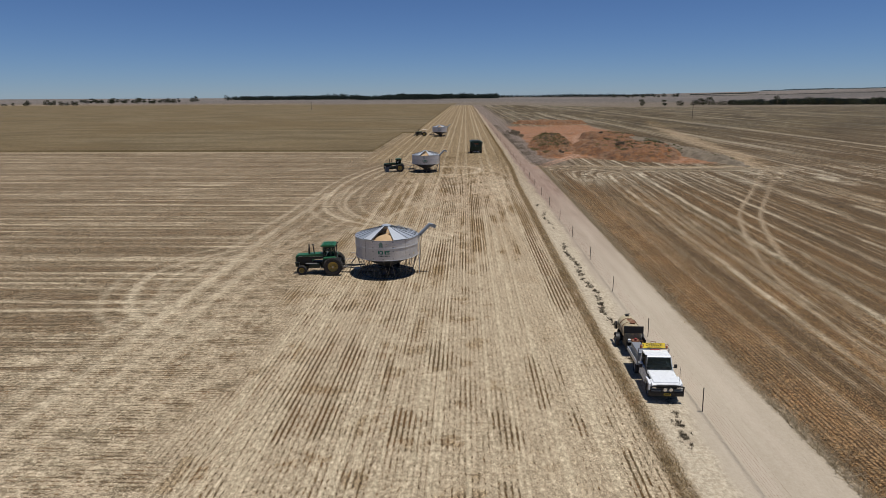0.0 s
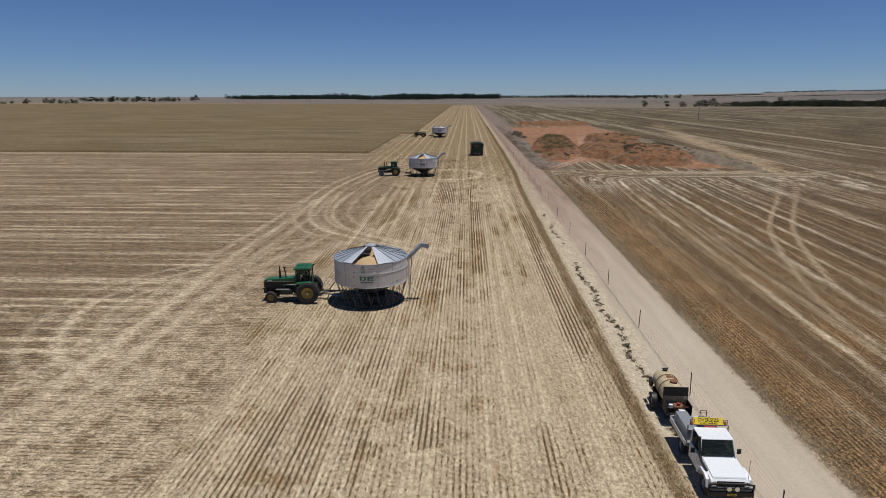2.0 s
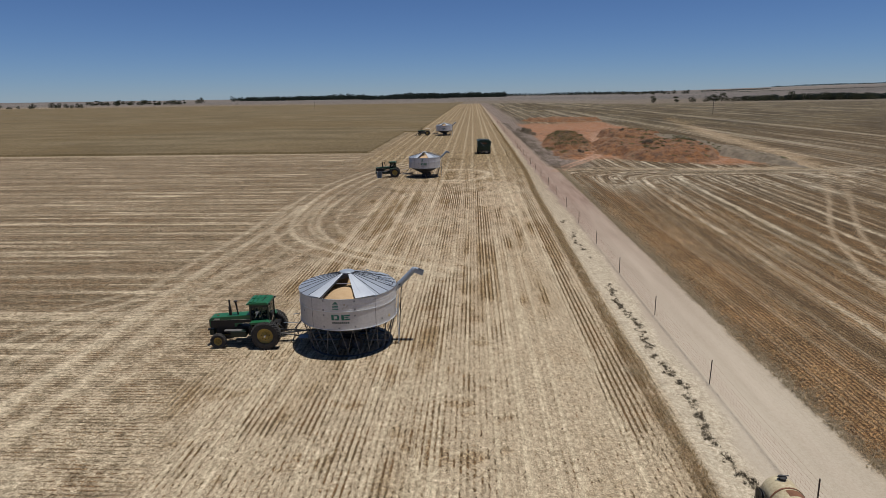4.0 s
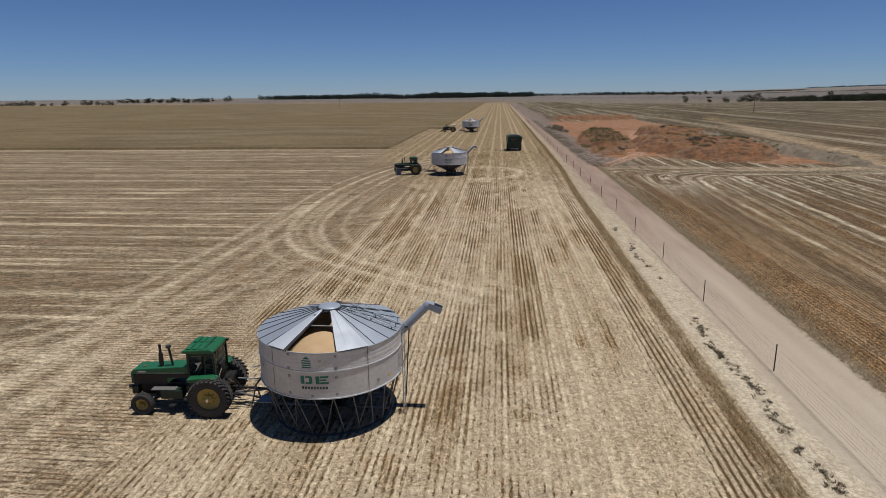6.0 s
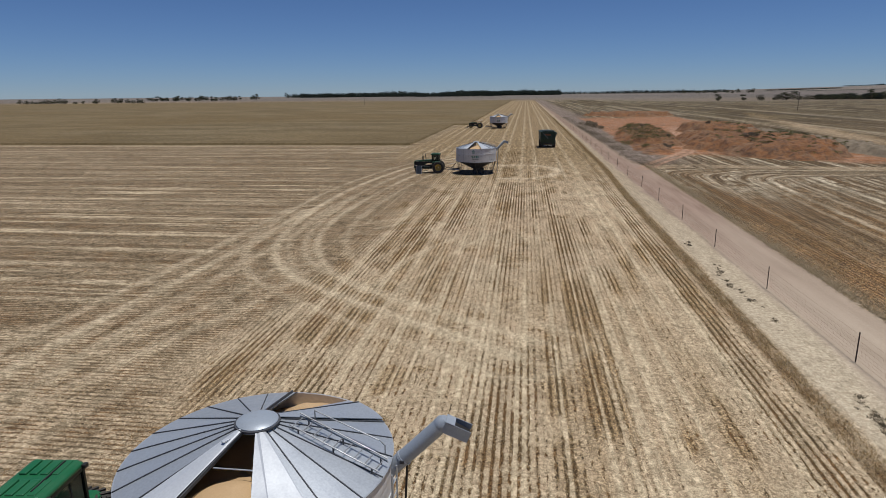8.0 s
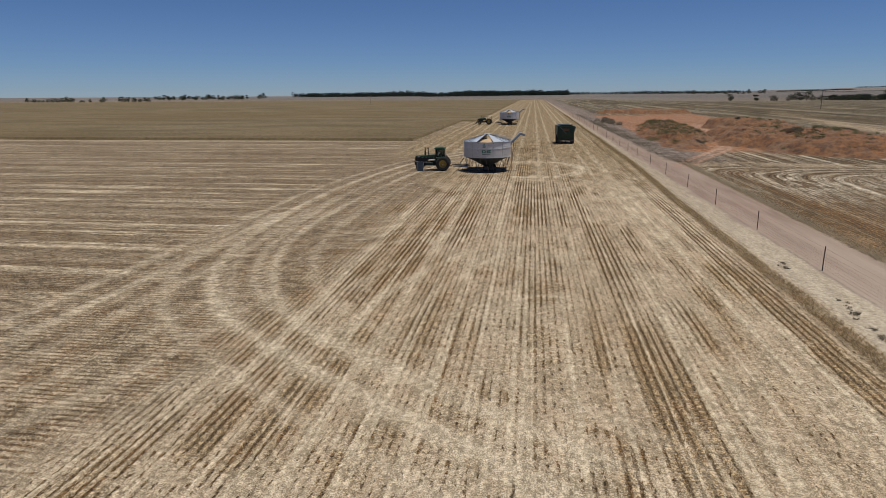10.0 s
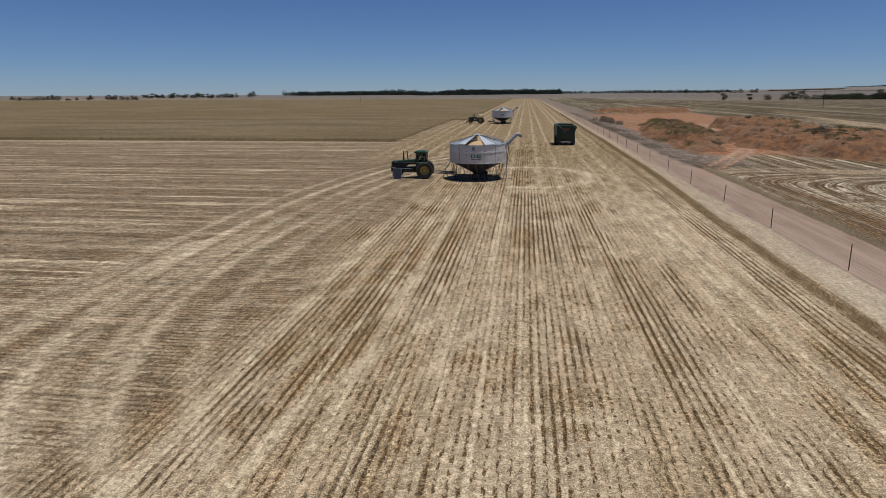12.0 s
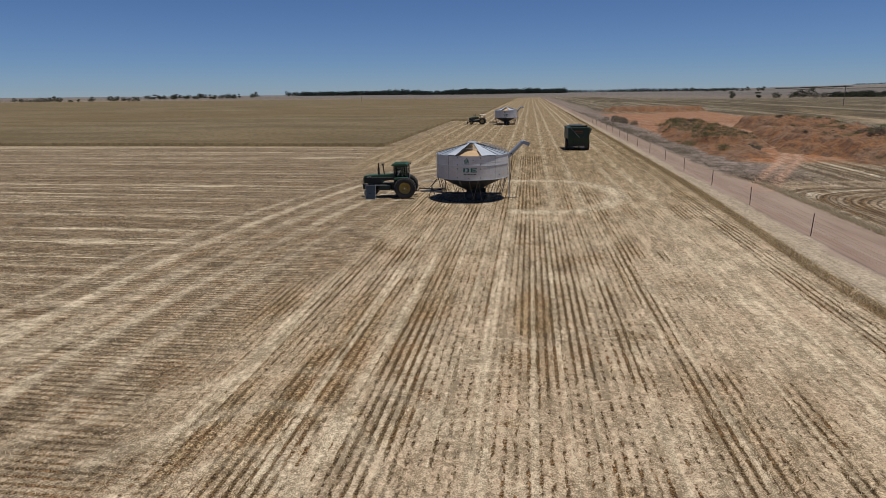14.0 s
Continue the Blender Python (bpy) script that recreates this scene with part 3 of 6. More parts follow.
    # every drilled line shows faintly under the chaff
    line = mth("MULTIPLY", rng(mth("SINE", mth("MULTIPLY", mth("MULTIPLY_ADD", noise(1.6, 2), 0.07, px), 2 * math.pi / 0.275)), -0.2, 0.9), rng(mth("MULTIPLY_ADD", fluff, 0.6, mth("MULTIPLY", ragged, 0.4)), 0.40, 0.58, 0.0, 0.85))
    base = mix(mth("MULTIPLY", mth("MULTIPLY", line, rng(px, 2.5, 4.5, 1.0, 0.7)), rng(rows_, 0.0, 0.6, 0.4, 1.0)), base, mix(rng(grit, 0.4, 0.6), (0.13, 0.088, 0.05), (0.25, 0.18, 0.105)))
    base = mix(rng(py, 108, 150, 0.0, 0.8), base, mix(rng(heaps_far, 0.36, 0.62), (0.125, 0.085, 0.043), (0.30, 0.218, 0.118)))
    headland = mix(rowy, base, dark)
    headland = mix(mth("MULTIPLY", drawn, rng(speck, 0.38, 0.56, 0.15, 0.5)), headland, mix(rng(straw, 0.36, 0.62), (0.42, 0.335, 0.215), (0.60, 0.50, 0.34)))
    # left field
    brown = mix(rng(straw, 0.38, 0.60), (0.09, 0.066, 0.039), (0.295, 0.221, 0.135))
    brown = mix(rng(grit, 0.42, 0.55), (0.08, 0.06, 0.036), brown)
    brown = mix(rng(big, 0.35, 0.65, 0, 0.45), brown, (0.175, 0.125, 0.075))
    brown = mix(rng(noise(1.0, 4, stretched(0.035, 0.42), 0.65), 0.46, 0.6, 0.0, 0.6), brown, mix(rng(straw, 0.38, 0.60), (0.07, 0.05, 0.03), (0.215, 0.155, 0.092)))
    patches = noise(1.0, 4, stretched(0.28, 0.9), 0.68)
    open_ = rng(mth("MULTIPLY_ADD", noise(1.0, 2, stretched(0.12, 0.06)), 7.0, px), -22.0, -16.5)
    longer = noise(1.0, 4, stretched(0.03, 0.32), 0.6)
    wind = mth("MAXIMUM", wind, mth("MULTIPLY", mth("MULTIPLY", thin_x, mth("SUBTRACT", 1.0, open_)), rng(noise(0.12, 2), 0.35, 0.6, 0.25, 0.95)))
    lie = mth("ADD", mth("MULTIPLY", open_, mth("MULTIPLY_ADD", thin_y, 0.5, 0.42)), mth("MULTIPLY", mth("SUBTRACT", 1.0, open_), rng(longer, 0.42, 0.62, 0.0, 0.30)))
    tuft_l = mth("MULTIPLY", rng(noise(0.62, 4, rough=0.62), 0.56, 0.6), open_)
    lie = mth("SUBTRACT", mth("MULTIPLY_ADD", tuft_l, -0.5, lie), rng(patches, 0.53, 0.62, 0.0, 0.35))
    near = mth("MULTIPLY", rng(py, 82, 48), rng(px, -29, -18))
    lie = mth("MULTIPLY_ADD", near, 0.35, mth("MAXIMUM", lie, mth("MULTIPLY", wind, 0.95)))
    base = mix(mth("MULTIPLY_ADD", rng(speck, 0.38, 0.62, -0.25, 0.25), 1.0, lie), brown, pale)
    thickx = mth("MULTIPLY_ADD", mth("SUBTRACT", patches, 0.5), mth("MULTIPLY_ADD", open_, 0.9, 1.5), mth("MULTIPLY_ADD", mth("MULTIPLY", open_, rng(py, 30, 70, -0.3, 0.02)), 1.0, mth("MULTIPLY_ADD", wind, -0.8, 0.60)))
    thickx = mth("MULTIPLY_ADD", tuft_l, 0.5, mth("MULTIPLY_ADD", near, -0.2, thickx))
    leftf = mix(mth("MULTIPLY", tufts(py, thickx, 0.09, fluff_x), 0.92), base, dark)
    leftf = mix(mth("MULTIPLY", wind, rng(speck, 0.36, 0.58, 0.1, 0.6)), leftf, mix(rng(straw, 0.36, 0.62), (0.40, 0.32, 0.205), (0.58, 0.48, 0.325)))
    # field across the road, drilled round the corner of the pit
    reddish = mth("MULTIPLY", rng(px, 25, 42, 0.75, 0.25), mth("MULTIPLY", rng(noise(0.16, 3), 0.35, 0.6, 0.45, 1.0), rng(py, 92, 114, 1.0, 0.35)))
    rb = mix(rng(straw, 0.38, 0.60), (0.058, 0.036, 0.015), (0.25, 0.16, 0.071))
    rb = mix(reddish, rb, mix(rng(straw, 0.38, 0.60), (0.15, 0.07, 0.026), (0.56, 0.33, 0.14)))
    rb = mix(rng(grit, 0.42, 0.55), (0.05, 0.031, 0.016), rb)
    band = lined(0.22, 0.44, 0.58, 0.0)
    rb = mix(mth("MULTIPLY", band, 0.75), rb, mix(rng(grit, 0.42, 0.56), (0.045, 0.030, 0.015), (0.145, 0.101, 0.054)))
    rb = mix(rng(py, 140, 320), rb, mix(rng(noise(1.0, 4, stretched(0.07, 0.02)), 0.4, 0.6), (0.052, 0.037, 0.017), (0.128, 0.093, 0.045)))
    strips = mth("MAXIMUM", mth("MAXIMUM", mth("MULTIPLY", lined(1.1, 0.55, 0.59, 3.0), 0.35), mth("MULTIPLY", lined(0.55, 0.565, 0.59, 11.0), 0.6)), mth("MULTIPLY", lined(0.11, 0.55, 0.58, 7.0), rng(py, 140, 190, 0.0, 0.75)))
    strips = mth("MAXIMUM", mth("MULTIPLY", strips, 0.75), streak)
    strips = mth("MAXIMUM", strips, mth("MULTIPLY", mth("MULTIPLY", rng(py, 100, 122), lined(0.9, 0.50, 0.57, 5.0)), mth("MULTIPLY", rng(py, 143, 138), rng(noise(0.5, 4), 0.40, 0.56, 0.0, 0.9))))
    strips = mth("MULTIPLY", strips, rng(speck, 0.40, 0.52, 0.3, 1.0))
    strips = mth("MULTIPLY", strips, mth("MULTIPLY", mth("MAXIMUM", rng(px, 18, 24.0, 0.35, 1.0), rng(py, 98, 114)), rng(py, 145, 260, 1.0, 0.75)))
    rb = mix(mth("MULTIPLY", ochre_, 0.6), rb, tan)
    base = mix(mth("MULTIPLY", strips, 0.95), rb, mix(0.75, pale, mix(rng(py, 98, 118), (0.50, 0.42, 0.29), (0.66, 0.58, 0.43))))
    fluff_t = noise(1.0, 2, A("Mapping", ("Vector", lines), ("Scale", (8.0, 220.0, 1))).outputs[0], 0.6)
    rightf = mix(mth("MULTIPLY", tufts(turn, mth("MULTIPLY_ADD", strips, -0.6, mth("MULTIPLY_ADD", mth("SUBTRACT", noise(0.5, 3), 0.5), 0.9, 0.40)), 0.09, fluff_t), 0.9), base, mix(reddish, (0.034, 0.024, 0.013), (0.055, 0.027, 0.011)))
    rightf = mix(mth("MULTIPLY", pair, rng(speck, 0.36, 0.58, 0.35, 0.95)), rightf, mix(0.15, pale, rb))
    # verge and track
    chalk = mix(rng(straw, 0.36, 0.62), (0.36, 0.29, 0.20), (0.535, 0.455, 0.33))
    chalk = mix(mth("MULTIPLY", rng(mid, 0.48, 0.66), rng(grit, 0.45, 0.6)), chalk, (0.27, 0.215, 0.15))
    dust = mix(rng(noise(1.0, 5, stretched(0.9, 0.07)), 0.38, 0.62), (0.42, 0.35, 0.26), (0.365, 0.30, 0.218))
    dust = mix(rng(noise(9, 3, rough=0.8), 0.38, 0.62, 0, 0.4), dust, (0.50, 0.43, 0.335))
    dust = mix(rng(noise(22, 3, rough=0.8), 0.56, 0.66, 0, 0.5), dust, (0.22, 0.175, 0.13))
    redder = mth("MULTIPLY", rng(py, 45, 105), rng(noise(1.0, 3, stretched(0.7, 0.06)), 0.25, 0.6, 0.7, 1.0))
    dust = mix(redder, dust, mix(rng(noise(1.0, 5, stretched(1.1, 0.09), 0.65), 0.34, 0.66), (0.20, 0.134, 0.099), (0.295, 0.21, 0.16)))
    ruts = mth("MULTIPLY", rng(mth("ABSOLUTE", mth("SUBTRACT", mth("ABSOLUTE", mth("SUBTRACT", px, 14.3)), 0.85)), 0.2, 0.5, 1, 0), rng(noise(1.0, 3, stretched(0.5, 0.06)), 0.35, 0.65, 0.1, 0.4))
    dust = mix(ruts, dust, mix(rng(py, 50, 110), (0.48, 0.39, 0.30), (0.32, 0.225, 0.17)))
    dust = mix(rng(py, 130, 240, 0.0, 0.8), dust, (0.235, 0.165, 0.118))
    chalk = mix(rng(py, 55, 120, 0.0, 0.75), chalk, mix(rng(straw, 0.36, 0.62), (0.21, 0.155, 0.10), (0.37, 0.29, 0.195)))
    # grey dead growth between the track and the red earth
    rightf = mix(mth("MULTIPLY", rng(py, 138, 148), rng(px, 27, 21)), rightf, mix(rng(noise(0.9, 5, rough=0.7), 0.38, 0.62), (0.11, 0.082, 0.062), (0.25, 0.195, 0.155)))
    # pit
    clay = mix(rng(mid, 0.3, 0.7), (0.225, 0.092, 0.037), (0.31, 0.144, 0.065))
    clay = mix(rng(noise(0.3, 4), 0.42, 0.62), clay, (0.28, 0.175, 0.115))
    clay = mix(rng(grit, 0.5, 0.7, 0, 0.5), clay, (0.13, 0.07, 0.04))
    # far land; the hills are greyed, with distance haze put into their colour
    stub = mix(rng(noise(0.01, 4, stretched(0.25, 1.0)), 0.4, 0.6), (0.145, 0.114, 0.082), (0.18, 0.145, 0.107))
    hill = mix(plots_, (0.115, 0.10, 0.088), (0.20, 0.168, 0.138))
    out = mix(left, headland, leftf)
    out = mix(mth("MULTIPLY", track, rng(speck, 0.36, 0.56, 0.55, 1.0)), out, mix(0.35, pale, (0.62, 0.53, 0.37)))
    out = mix(mth("MULTIPLY", fringe_, rng(noise(1.0, 3, stretched(3.0, 0.5)), 0.35, 0.6, 0.3, 0.9)), out, dark)
    out = mix(verge, out, chalk)
    out = mix(right, out, rightf)
    out = mix(road, out, dust)
    out = mix(red, out, clay)
    out = mix(mth("MULTIPLY", pitroad, mth("MAXIMUM", red, rng(px, 15, 18))), out, mix(rng(mid, 0.35, 0.65), (0.29, 0.172, 0.11), (0.37, 0.235, 0.155)))
    out = mix(far, out, stub)
    out = mix(beyond, out, hill)
    # lumps and gaps of straw at every size from a hand to a stride
    u_head, u_left, u_right = noise(1.0, 4, stretched(5.0, 1.8), 0.65), noise(1.0, 4, stretched(1.0, 3.2), 0.7), noise(2.4, 4, A("Mapping", ("Vector", lines), ("Scale", (1.2, 14, 1))).outputs[0], 0.9)
    u_head, u_left = rng(u_head, 0.0, 1.0, 0.2, 0.8), rng(u_left, 0.0, 1.0, -0.35, 1.35)
    uneven = mth("MULTIPLY_ADD", mth("SUBTRACT", u_left, u_head), mth("MULTIPLY", left, mth("SUBTRACT", 1.0, mth("MULTIPLY", open_, 0.35))), u_head)
    uneven = mth("MULTIPLY_ADD", mth("SUBTRACT", u_right, uneven), right, uneven)
    uneven = mth("MULTIPLY_ADD", mth("SUBTRACT", mth("MULTIPLY_ADD", noise(26.0, 2, rough=0.6), 1.1, mth("MULTIPLY", noise(7.0, 3, rough=0.6), 0.7)), 0.9), 1.1, mth("MULTIPLY_ADD", mth("SUBTRACT", speck, 0.5), 0.4, uneven))
    # broader mottling along the rows, stronger with distance to fit the camera's view
    mottle = mth("MULTIPLY_ADD", mth("SUBTRACT", noise(1.0, 4, stretched(0.35, 1.7), 0.7), noise(1.0, 4, stretched(1.7, 0.35), 0.7)), left, noise(1.0, 4, stretched(1.7, 0.35), 0.7))
    uneven = mth("MULTIPLY_ADD", mth("SUBTRACT", mottle, 0.5), rng(py, 50, 120, 0.25, 1.3), uneven)
    keep = mth("SUBTRACT", 1.0, mth("MAXIMUM", road, mth("MULTIPLY", verge, 0.5)))
    out = A("MixRGB", ("Fac", keep), ("Color1", out), ("Color2", A("CombineColor", (0, rng(uneven, 0.34, 0.66, 0.60, 1.36)), (1, rng(uneven, 0.34, 0.66, 0.60, 1.36)), (2, rng(uneven, 0.34, 0.66, 0.575, 1.38))).outputs[0]))
    out.blend_type = "MULTIPLY"
    out = out.outputs[0]
    L.new(out, lb.inputs["Base Color"])
    high = mth("MULTIPLY_ADD", straw, 0.6, mth("MULTIPLY", grit, 0.4))
    high = mth("SUBTRACT", high, mth("MULTIPLY", mth("MULTIPLY", rowy, 0.5), mth("SUBTRACT", 1.0, left)))
    rough = mth("SUBTRACT", 1.0, mth("MULTIPLY", road, 0.75))
    relief = A("Bump", ("Strength", 0.7), ("Distance", 0.06), ("Height", mth("MULTIPLY", high, rough)))
    L.new(relief.outputs[0], lb.inputs["Normal"])
    lb.inputs["Specular IOR Level"].default_value = 0.15


land_material()

# ---- the standing crop ----
cx = -np.concatenate([[20.5, 20.6, 20.65, 25.5, 25.6, 25.65], np.arange(21.0, 34, 0.5), graded(34, 60, 1.0, 34, 1700, 1.06)])[::-1]
cy = np.concatenate([[176.7, 176.8, 176.85, 262.95, 263.0, 263.05], np.arange(177.2, 184, 0.4), graded(184, 280, 1.0, 184, 1450, 1.05)])
CX, CY = np.meshgrid(np.unique(cx), np.unique(cy))
rise = ramp(crop_edge(CX, CY), -0.01, 0.04)
CZ = land_height(CX, CY) - 0.15 + rise * (0.68 + 0.12 * (field(CX, CY, 1.2, 71) - 0.5) + 0.1 * (field(CX, CY, 25, 72) - 0.5))
cindex = np.arange(CX.size).reshape(CX.shape)
CROP, cn, cl, cb = nodes_of("ripe_crop", 0.95)


def crop_material():
    place = add(cn, cl, "NewGeometry").outputs["Position"]
    flat = add(cn, cl, "Mapping", ("Vector", place), ("Scale", (0.035, 0.09, 1))).outputs[0]
    long = add(cn, cl, "TexNoise", ("Vector", flat), ("Scale", 1.0), ("Detail", 5.0))
    fine = add(cn, cl, "TexNoise", ("Vector", place), ("Scale", 1.3), ("Detail", 6.0), ("Roughness", 0.9))
    a = add(cn, cl, "MapRange", ("Value", long.outputs["Fac"]), ("From Min", 0.38), ("From Max", 0.62))
    one = add(cn, cl, "MixRGB", ("Fac", a.outputs[0]), ("Color1", (0.142, 0.107, 0.057, 1)), ("Color2", (0.222, 0.171, 0.10, 1)))
    wide = add(cn, cl, "TexNoise", ("Vector", add(cn, cl, "Mapping", ("Vector", place), ("Scale", (0.012, 0.02, 1))).outputs[0]), ("Scale", 1.0), ("Detail", 3.0))
    w = add(cn, cl, "MapRange", ("Value", wide.outputs["Fac"]), ("From Min", 0.42), ("From Max", 0.6), ("To Max", 0.6))
    one = add(cn, cl, "MixRGB", ("Fac", w.outputs[0]), ("Color1", one.outputs[0]), ("Color2", (0.175, 0.122, 0.058, 1)))
    b = add(cn, cl, "MapRange", ("Value", fine.outputs["Fac"]), ("From Min", 0.38), ("From Max", 0.56))
    two = add(cn, cl, "MixRGB", ("Fac", b.outputs[0]), ("Color1", (0.085, 0.062, 0.03, 1)), ("Color2", one.outputs[0]))
    cl.new(two.outputs[0], cb.inputs["Base Color"])
    relief = add(cn, cl, "Bump", ("Strength", 1.0), ("Distance", 0.15), ("Height", fine.outputs["Fac"]))
    cl.new(relief.outputs[0], cb.inputs["Normal"])
    cb.inputs["Specular IOR Level"].default_value = 0.1


crop_material()
crop = joined("standing_crop", np.stack([CX, CY, CZ], -1).reshape(-1, 3), np.stack([cindex[:-1, :-1], cindex[:-1, 1:], cindex[1:, 1:], cindex[1:, :-1]], -1).reshape(-1, 4), CROP)
tagged(crop, "ripe dull-gold wheat still standing uncut beyond the stubble", "crop", kind="stuff")


# ---- stubble ----
def blades(name, x, y, height, width, material, label, lean=0.9, count=5, spread=0.045, seed=1, z=None):
    """Tufts of thin pointed blades, one joined object."""
    rs = np.random.RandomState(seed)
    n = len(x) * count
    bx = np.repeat(x, count) + rs.uniform(-spread, spread, n)
    by = np.repeat(y, count) + rs.uniform(-spread, spread, n)
    bz = (land_height(bx, by) if z is None else np.repeat(z, count)) - 0.04
    h, a = np.repeat(height, count) * rs.uniform(0.6, 1.2, n), rs.uniform(0, np.pi, n)
    w = width * rs.uniform(0.6, 1.3, n)
    lx, ly = rs.normal(0, lean, n) * h, rs.normal(0, lean, n) * h
    v = np.empty((n, 3, 3))
    v[:, 0] = np.stack([bx - w * np.cos(a), by - w * np.sin(a), bz], -1)
    v[:, 1] = np.stack([bx + w * np.cos(a), by + w * np.sin(a), bz], -1)
    v[:, 2] = np.stack([bx + lx, by + ly, bz + h + 0.04], -1)
    ob = joined(name, v.reshape(-1, 3), np.arange(3 * n).reshape(-1, 3), material)
    return tagged(ob, label, "stubble", kind="stuff")


def stubble(name, x0, x1, y0, y1, across, thick, height, width, material, label, seed, keep):
    """Rows of tufts a third of a metre apart; keep gives the share that stands at each place."""
    rs = np.random.RandomState(seed)
    lines, steps = np.arange(y0 if across else x0, y1 if across else x1, 0.275) + 0.04, np.arange(x0 if across else y0, x1 if across else y1, thick)
    a, b = np.meshgrid(lines, steps)
    a, b = a.ravel() + rs.normal(0, 0.02, a.size), b.ravel() + rs.uniform(-thick, thick, a.size) * 0.5
    x, y = (b, a) if across else (a, b)
    chance = keep(x, y, cover(x, y))
    ok = rs.rand(len(x)) < chance
    x, y = x[ok], y[ok]
    h = height * (0.55 + 0.6 * chance[ok])
    return blades(name, x, y, h, width, material, label, seed=seed)


def free(c):
    return (1 - c["crop"]) * (1 - c["road"]) * (1 - c["red"])


stubble("stubble", -13.2, 9.6, 14, 178, False, 0.11, 0.075, 0.014, STRAW_BROWN, "brown cut wheat stubble standing in drilled rows", 11,
        lambda x, y, c: free(c) * (1 - c["left"]) * (1 - c["verge"]) * (1 - 0.85 * c["track"]) * np.clip(c["rows"] * 1.2 - 0.1, 0.03, 1))
stubble("stubble", -58, -11.5, 24, 176, True, 0.14, 0.075, 0.015, STRAW_BROWN, "dull straw stubble in rows across the left field", 12,
        lambda x, y, c: free(c) * c["left"] * (1 - 0.8 * c["track"]) * np.clip(0.5 - 0.4 * c["windrow"], 0.08, 1) * ramp(field(x * 0.6, y * 1.4, 1, 15), 0.45, 0.7))
stubble("stubble", 16.4, 34, 18, 96, False, 0.14, 0.13, 0.013, STRAW, "dark brown stubble of the field across the road", 13,
        lambda x, y, c: free(c) * c["right"] * (1 - c["pair"]) * np.clip(0.38 - 0.3 * c["streak"], 0.05, 1))

rs = np.random.RandomState(21)
fy = rs.uniform(8, 330, 26000)
fx = fringe(fy) + rs.choice([-0.27, 0.0, 0.27], fy.size) + rs.normal(0, 0.06, fy.size)
blades("straw_fringe", fx, fy, rs.uniform(0.08, 0.20, fy.size), 0.013, STRAW, "fringe of taller uncut straw along the track", count=3, seed=22)
fy = rs.uniform(14, 140, 12000)
fx = road_right(fy) + np.abs(rs.normal(0, 0.6, fy.size)) + 0.1
blades("dry_grass", fx, fy, rs.uniform(0.05, 0.2, fy.size), 0.018, STRAW_PALE, "dry grass along the edge of the dirt track", lean=1.6, count=3, seed=23)
n = 60000
sx, sy = rs.uniform(-22, 9, n), rs.uniform(14, 130, n)
a, l, w = rs.uniform(0, np.pi, n), rs.uniform(0.015, 0.045, n), rs.uniform(0.003, 0.006, n)
ux, uy = np.cos(a), np.sin(a)
z0, z1 = rs.uniform(0.02, 0.06, n), rs.uniform(0.02, 0.08, n)
v = np.empty((n, 4, 3))
for k, (s, q) in enumerate(((-1, -1), (1, -1), (1, 1), (-1, 1))):
    v[:, k] = np.stack([sx + s * l * ux - q * w * uy, sy + s * l * uy + q * w * ux, np.where(s < 0, z0, z1)], -1)
tagged(joined("loose_straw", v.reshape(-1, 3), np.arange(4 * n).reshape(-1, 4), STRAW_PALE), "pale loose straw lying over the stubble", "straw", kind="stuff")


# ---- field bins ----
R, EAVE, APEX, WALL0, SEAM = 2.80, 3.56, 4.40, 1.78, 2.84
CAP_R = 0.40


def roof_z(r):
    return EAVE + (APEX - EAVE) * (1 - r / R)


def polar(r, degrees, z):
    return Vector((r * math.cos(radians(degrees)), r * math.sin(radians(degrees)), z))


def wedge(a0, a1, r0, r1, lift=0.0, thick=0.012, bulge=0.0):
    """A flat roof sheet between two angles."""
    bm = bmesh.new()
    top, low = [], []
    for r in (r0, r1):
        for k in range(4):
            a = a0 + (a1 - a0) * k / 3
            p = polar(r, a, roof_z(r) + lift + bulge * math.sin(math.pi * k / 3))
            top.append(bm.verts.new(p))
            low.append(bm.verts.new(p - Vector((0, 0, thick))))
    for k in range(3):
        bm.faces.new((top[k], top[k + 1], top[k + 5], top[k + 4]))
        bm.faces.new((low[k], low[k + 4], low[k + 5], low[k + 1]))
        bm.faces.new((top[k], low[k], low[k + 1], top[k + 1]))
        bm.faces.new((top[k + 4], top[k + 5], low[k + 5], low[k + 4]))
    for i, j in ((0, 4), (3, 7)):
        bm.faces.new((top[i], top[j], low[j], low[i]))
    return bm


def rib_on_roof(a, r0, r1, width=0.009, height=0.026, lift=0.0):
    bm = bmesh.new()
    p, q = polar(r0, a, roof_z(r0) + lift), polar(r1, a, roof_z(r1) + lift)
    side = polar(width, a + 90, 0)
    up = Vector((0, 0, height))
    vs = [bm.verts.new(c) for c in (p - side, p + side, p + side + up, p - side + up, q - side, q + side, q + side + up, q - side + up)]
    for f in ((0, 1, 2, 3), (4, 7, 6, 5), (0, 4, 5, 1), (1, 5, 6, 2), (2, 6, 7, 3), (3, 7, 4, 0)):
        bm.faces.new([vs[i] for i in f])
    return bm


def on_wall(a0, a1, z0, z1, proud=0.006, seg=6):
    """A thin patch that follows the round wall; angles in degrees."""
    return lathe([(R + proud - 0.004, z0), (R + proud, z0), (R + proud, z1), (R + proud - 0.004, z1), (R + proud - 0.004, z0)], seg, a0=a0, a1=a1)


def arc_degrees(x):
    """The angle on the front of the wall at that sideways distance."""
    return -90 + math.degrees(math.asin(x / R))


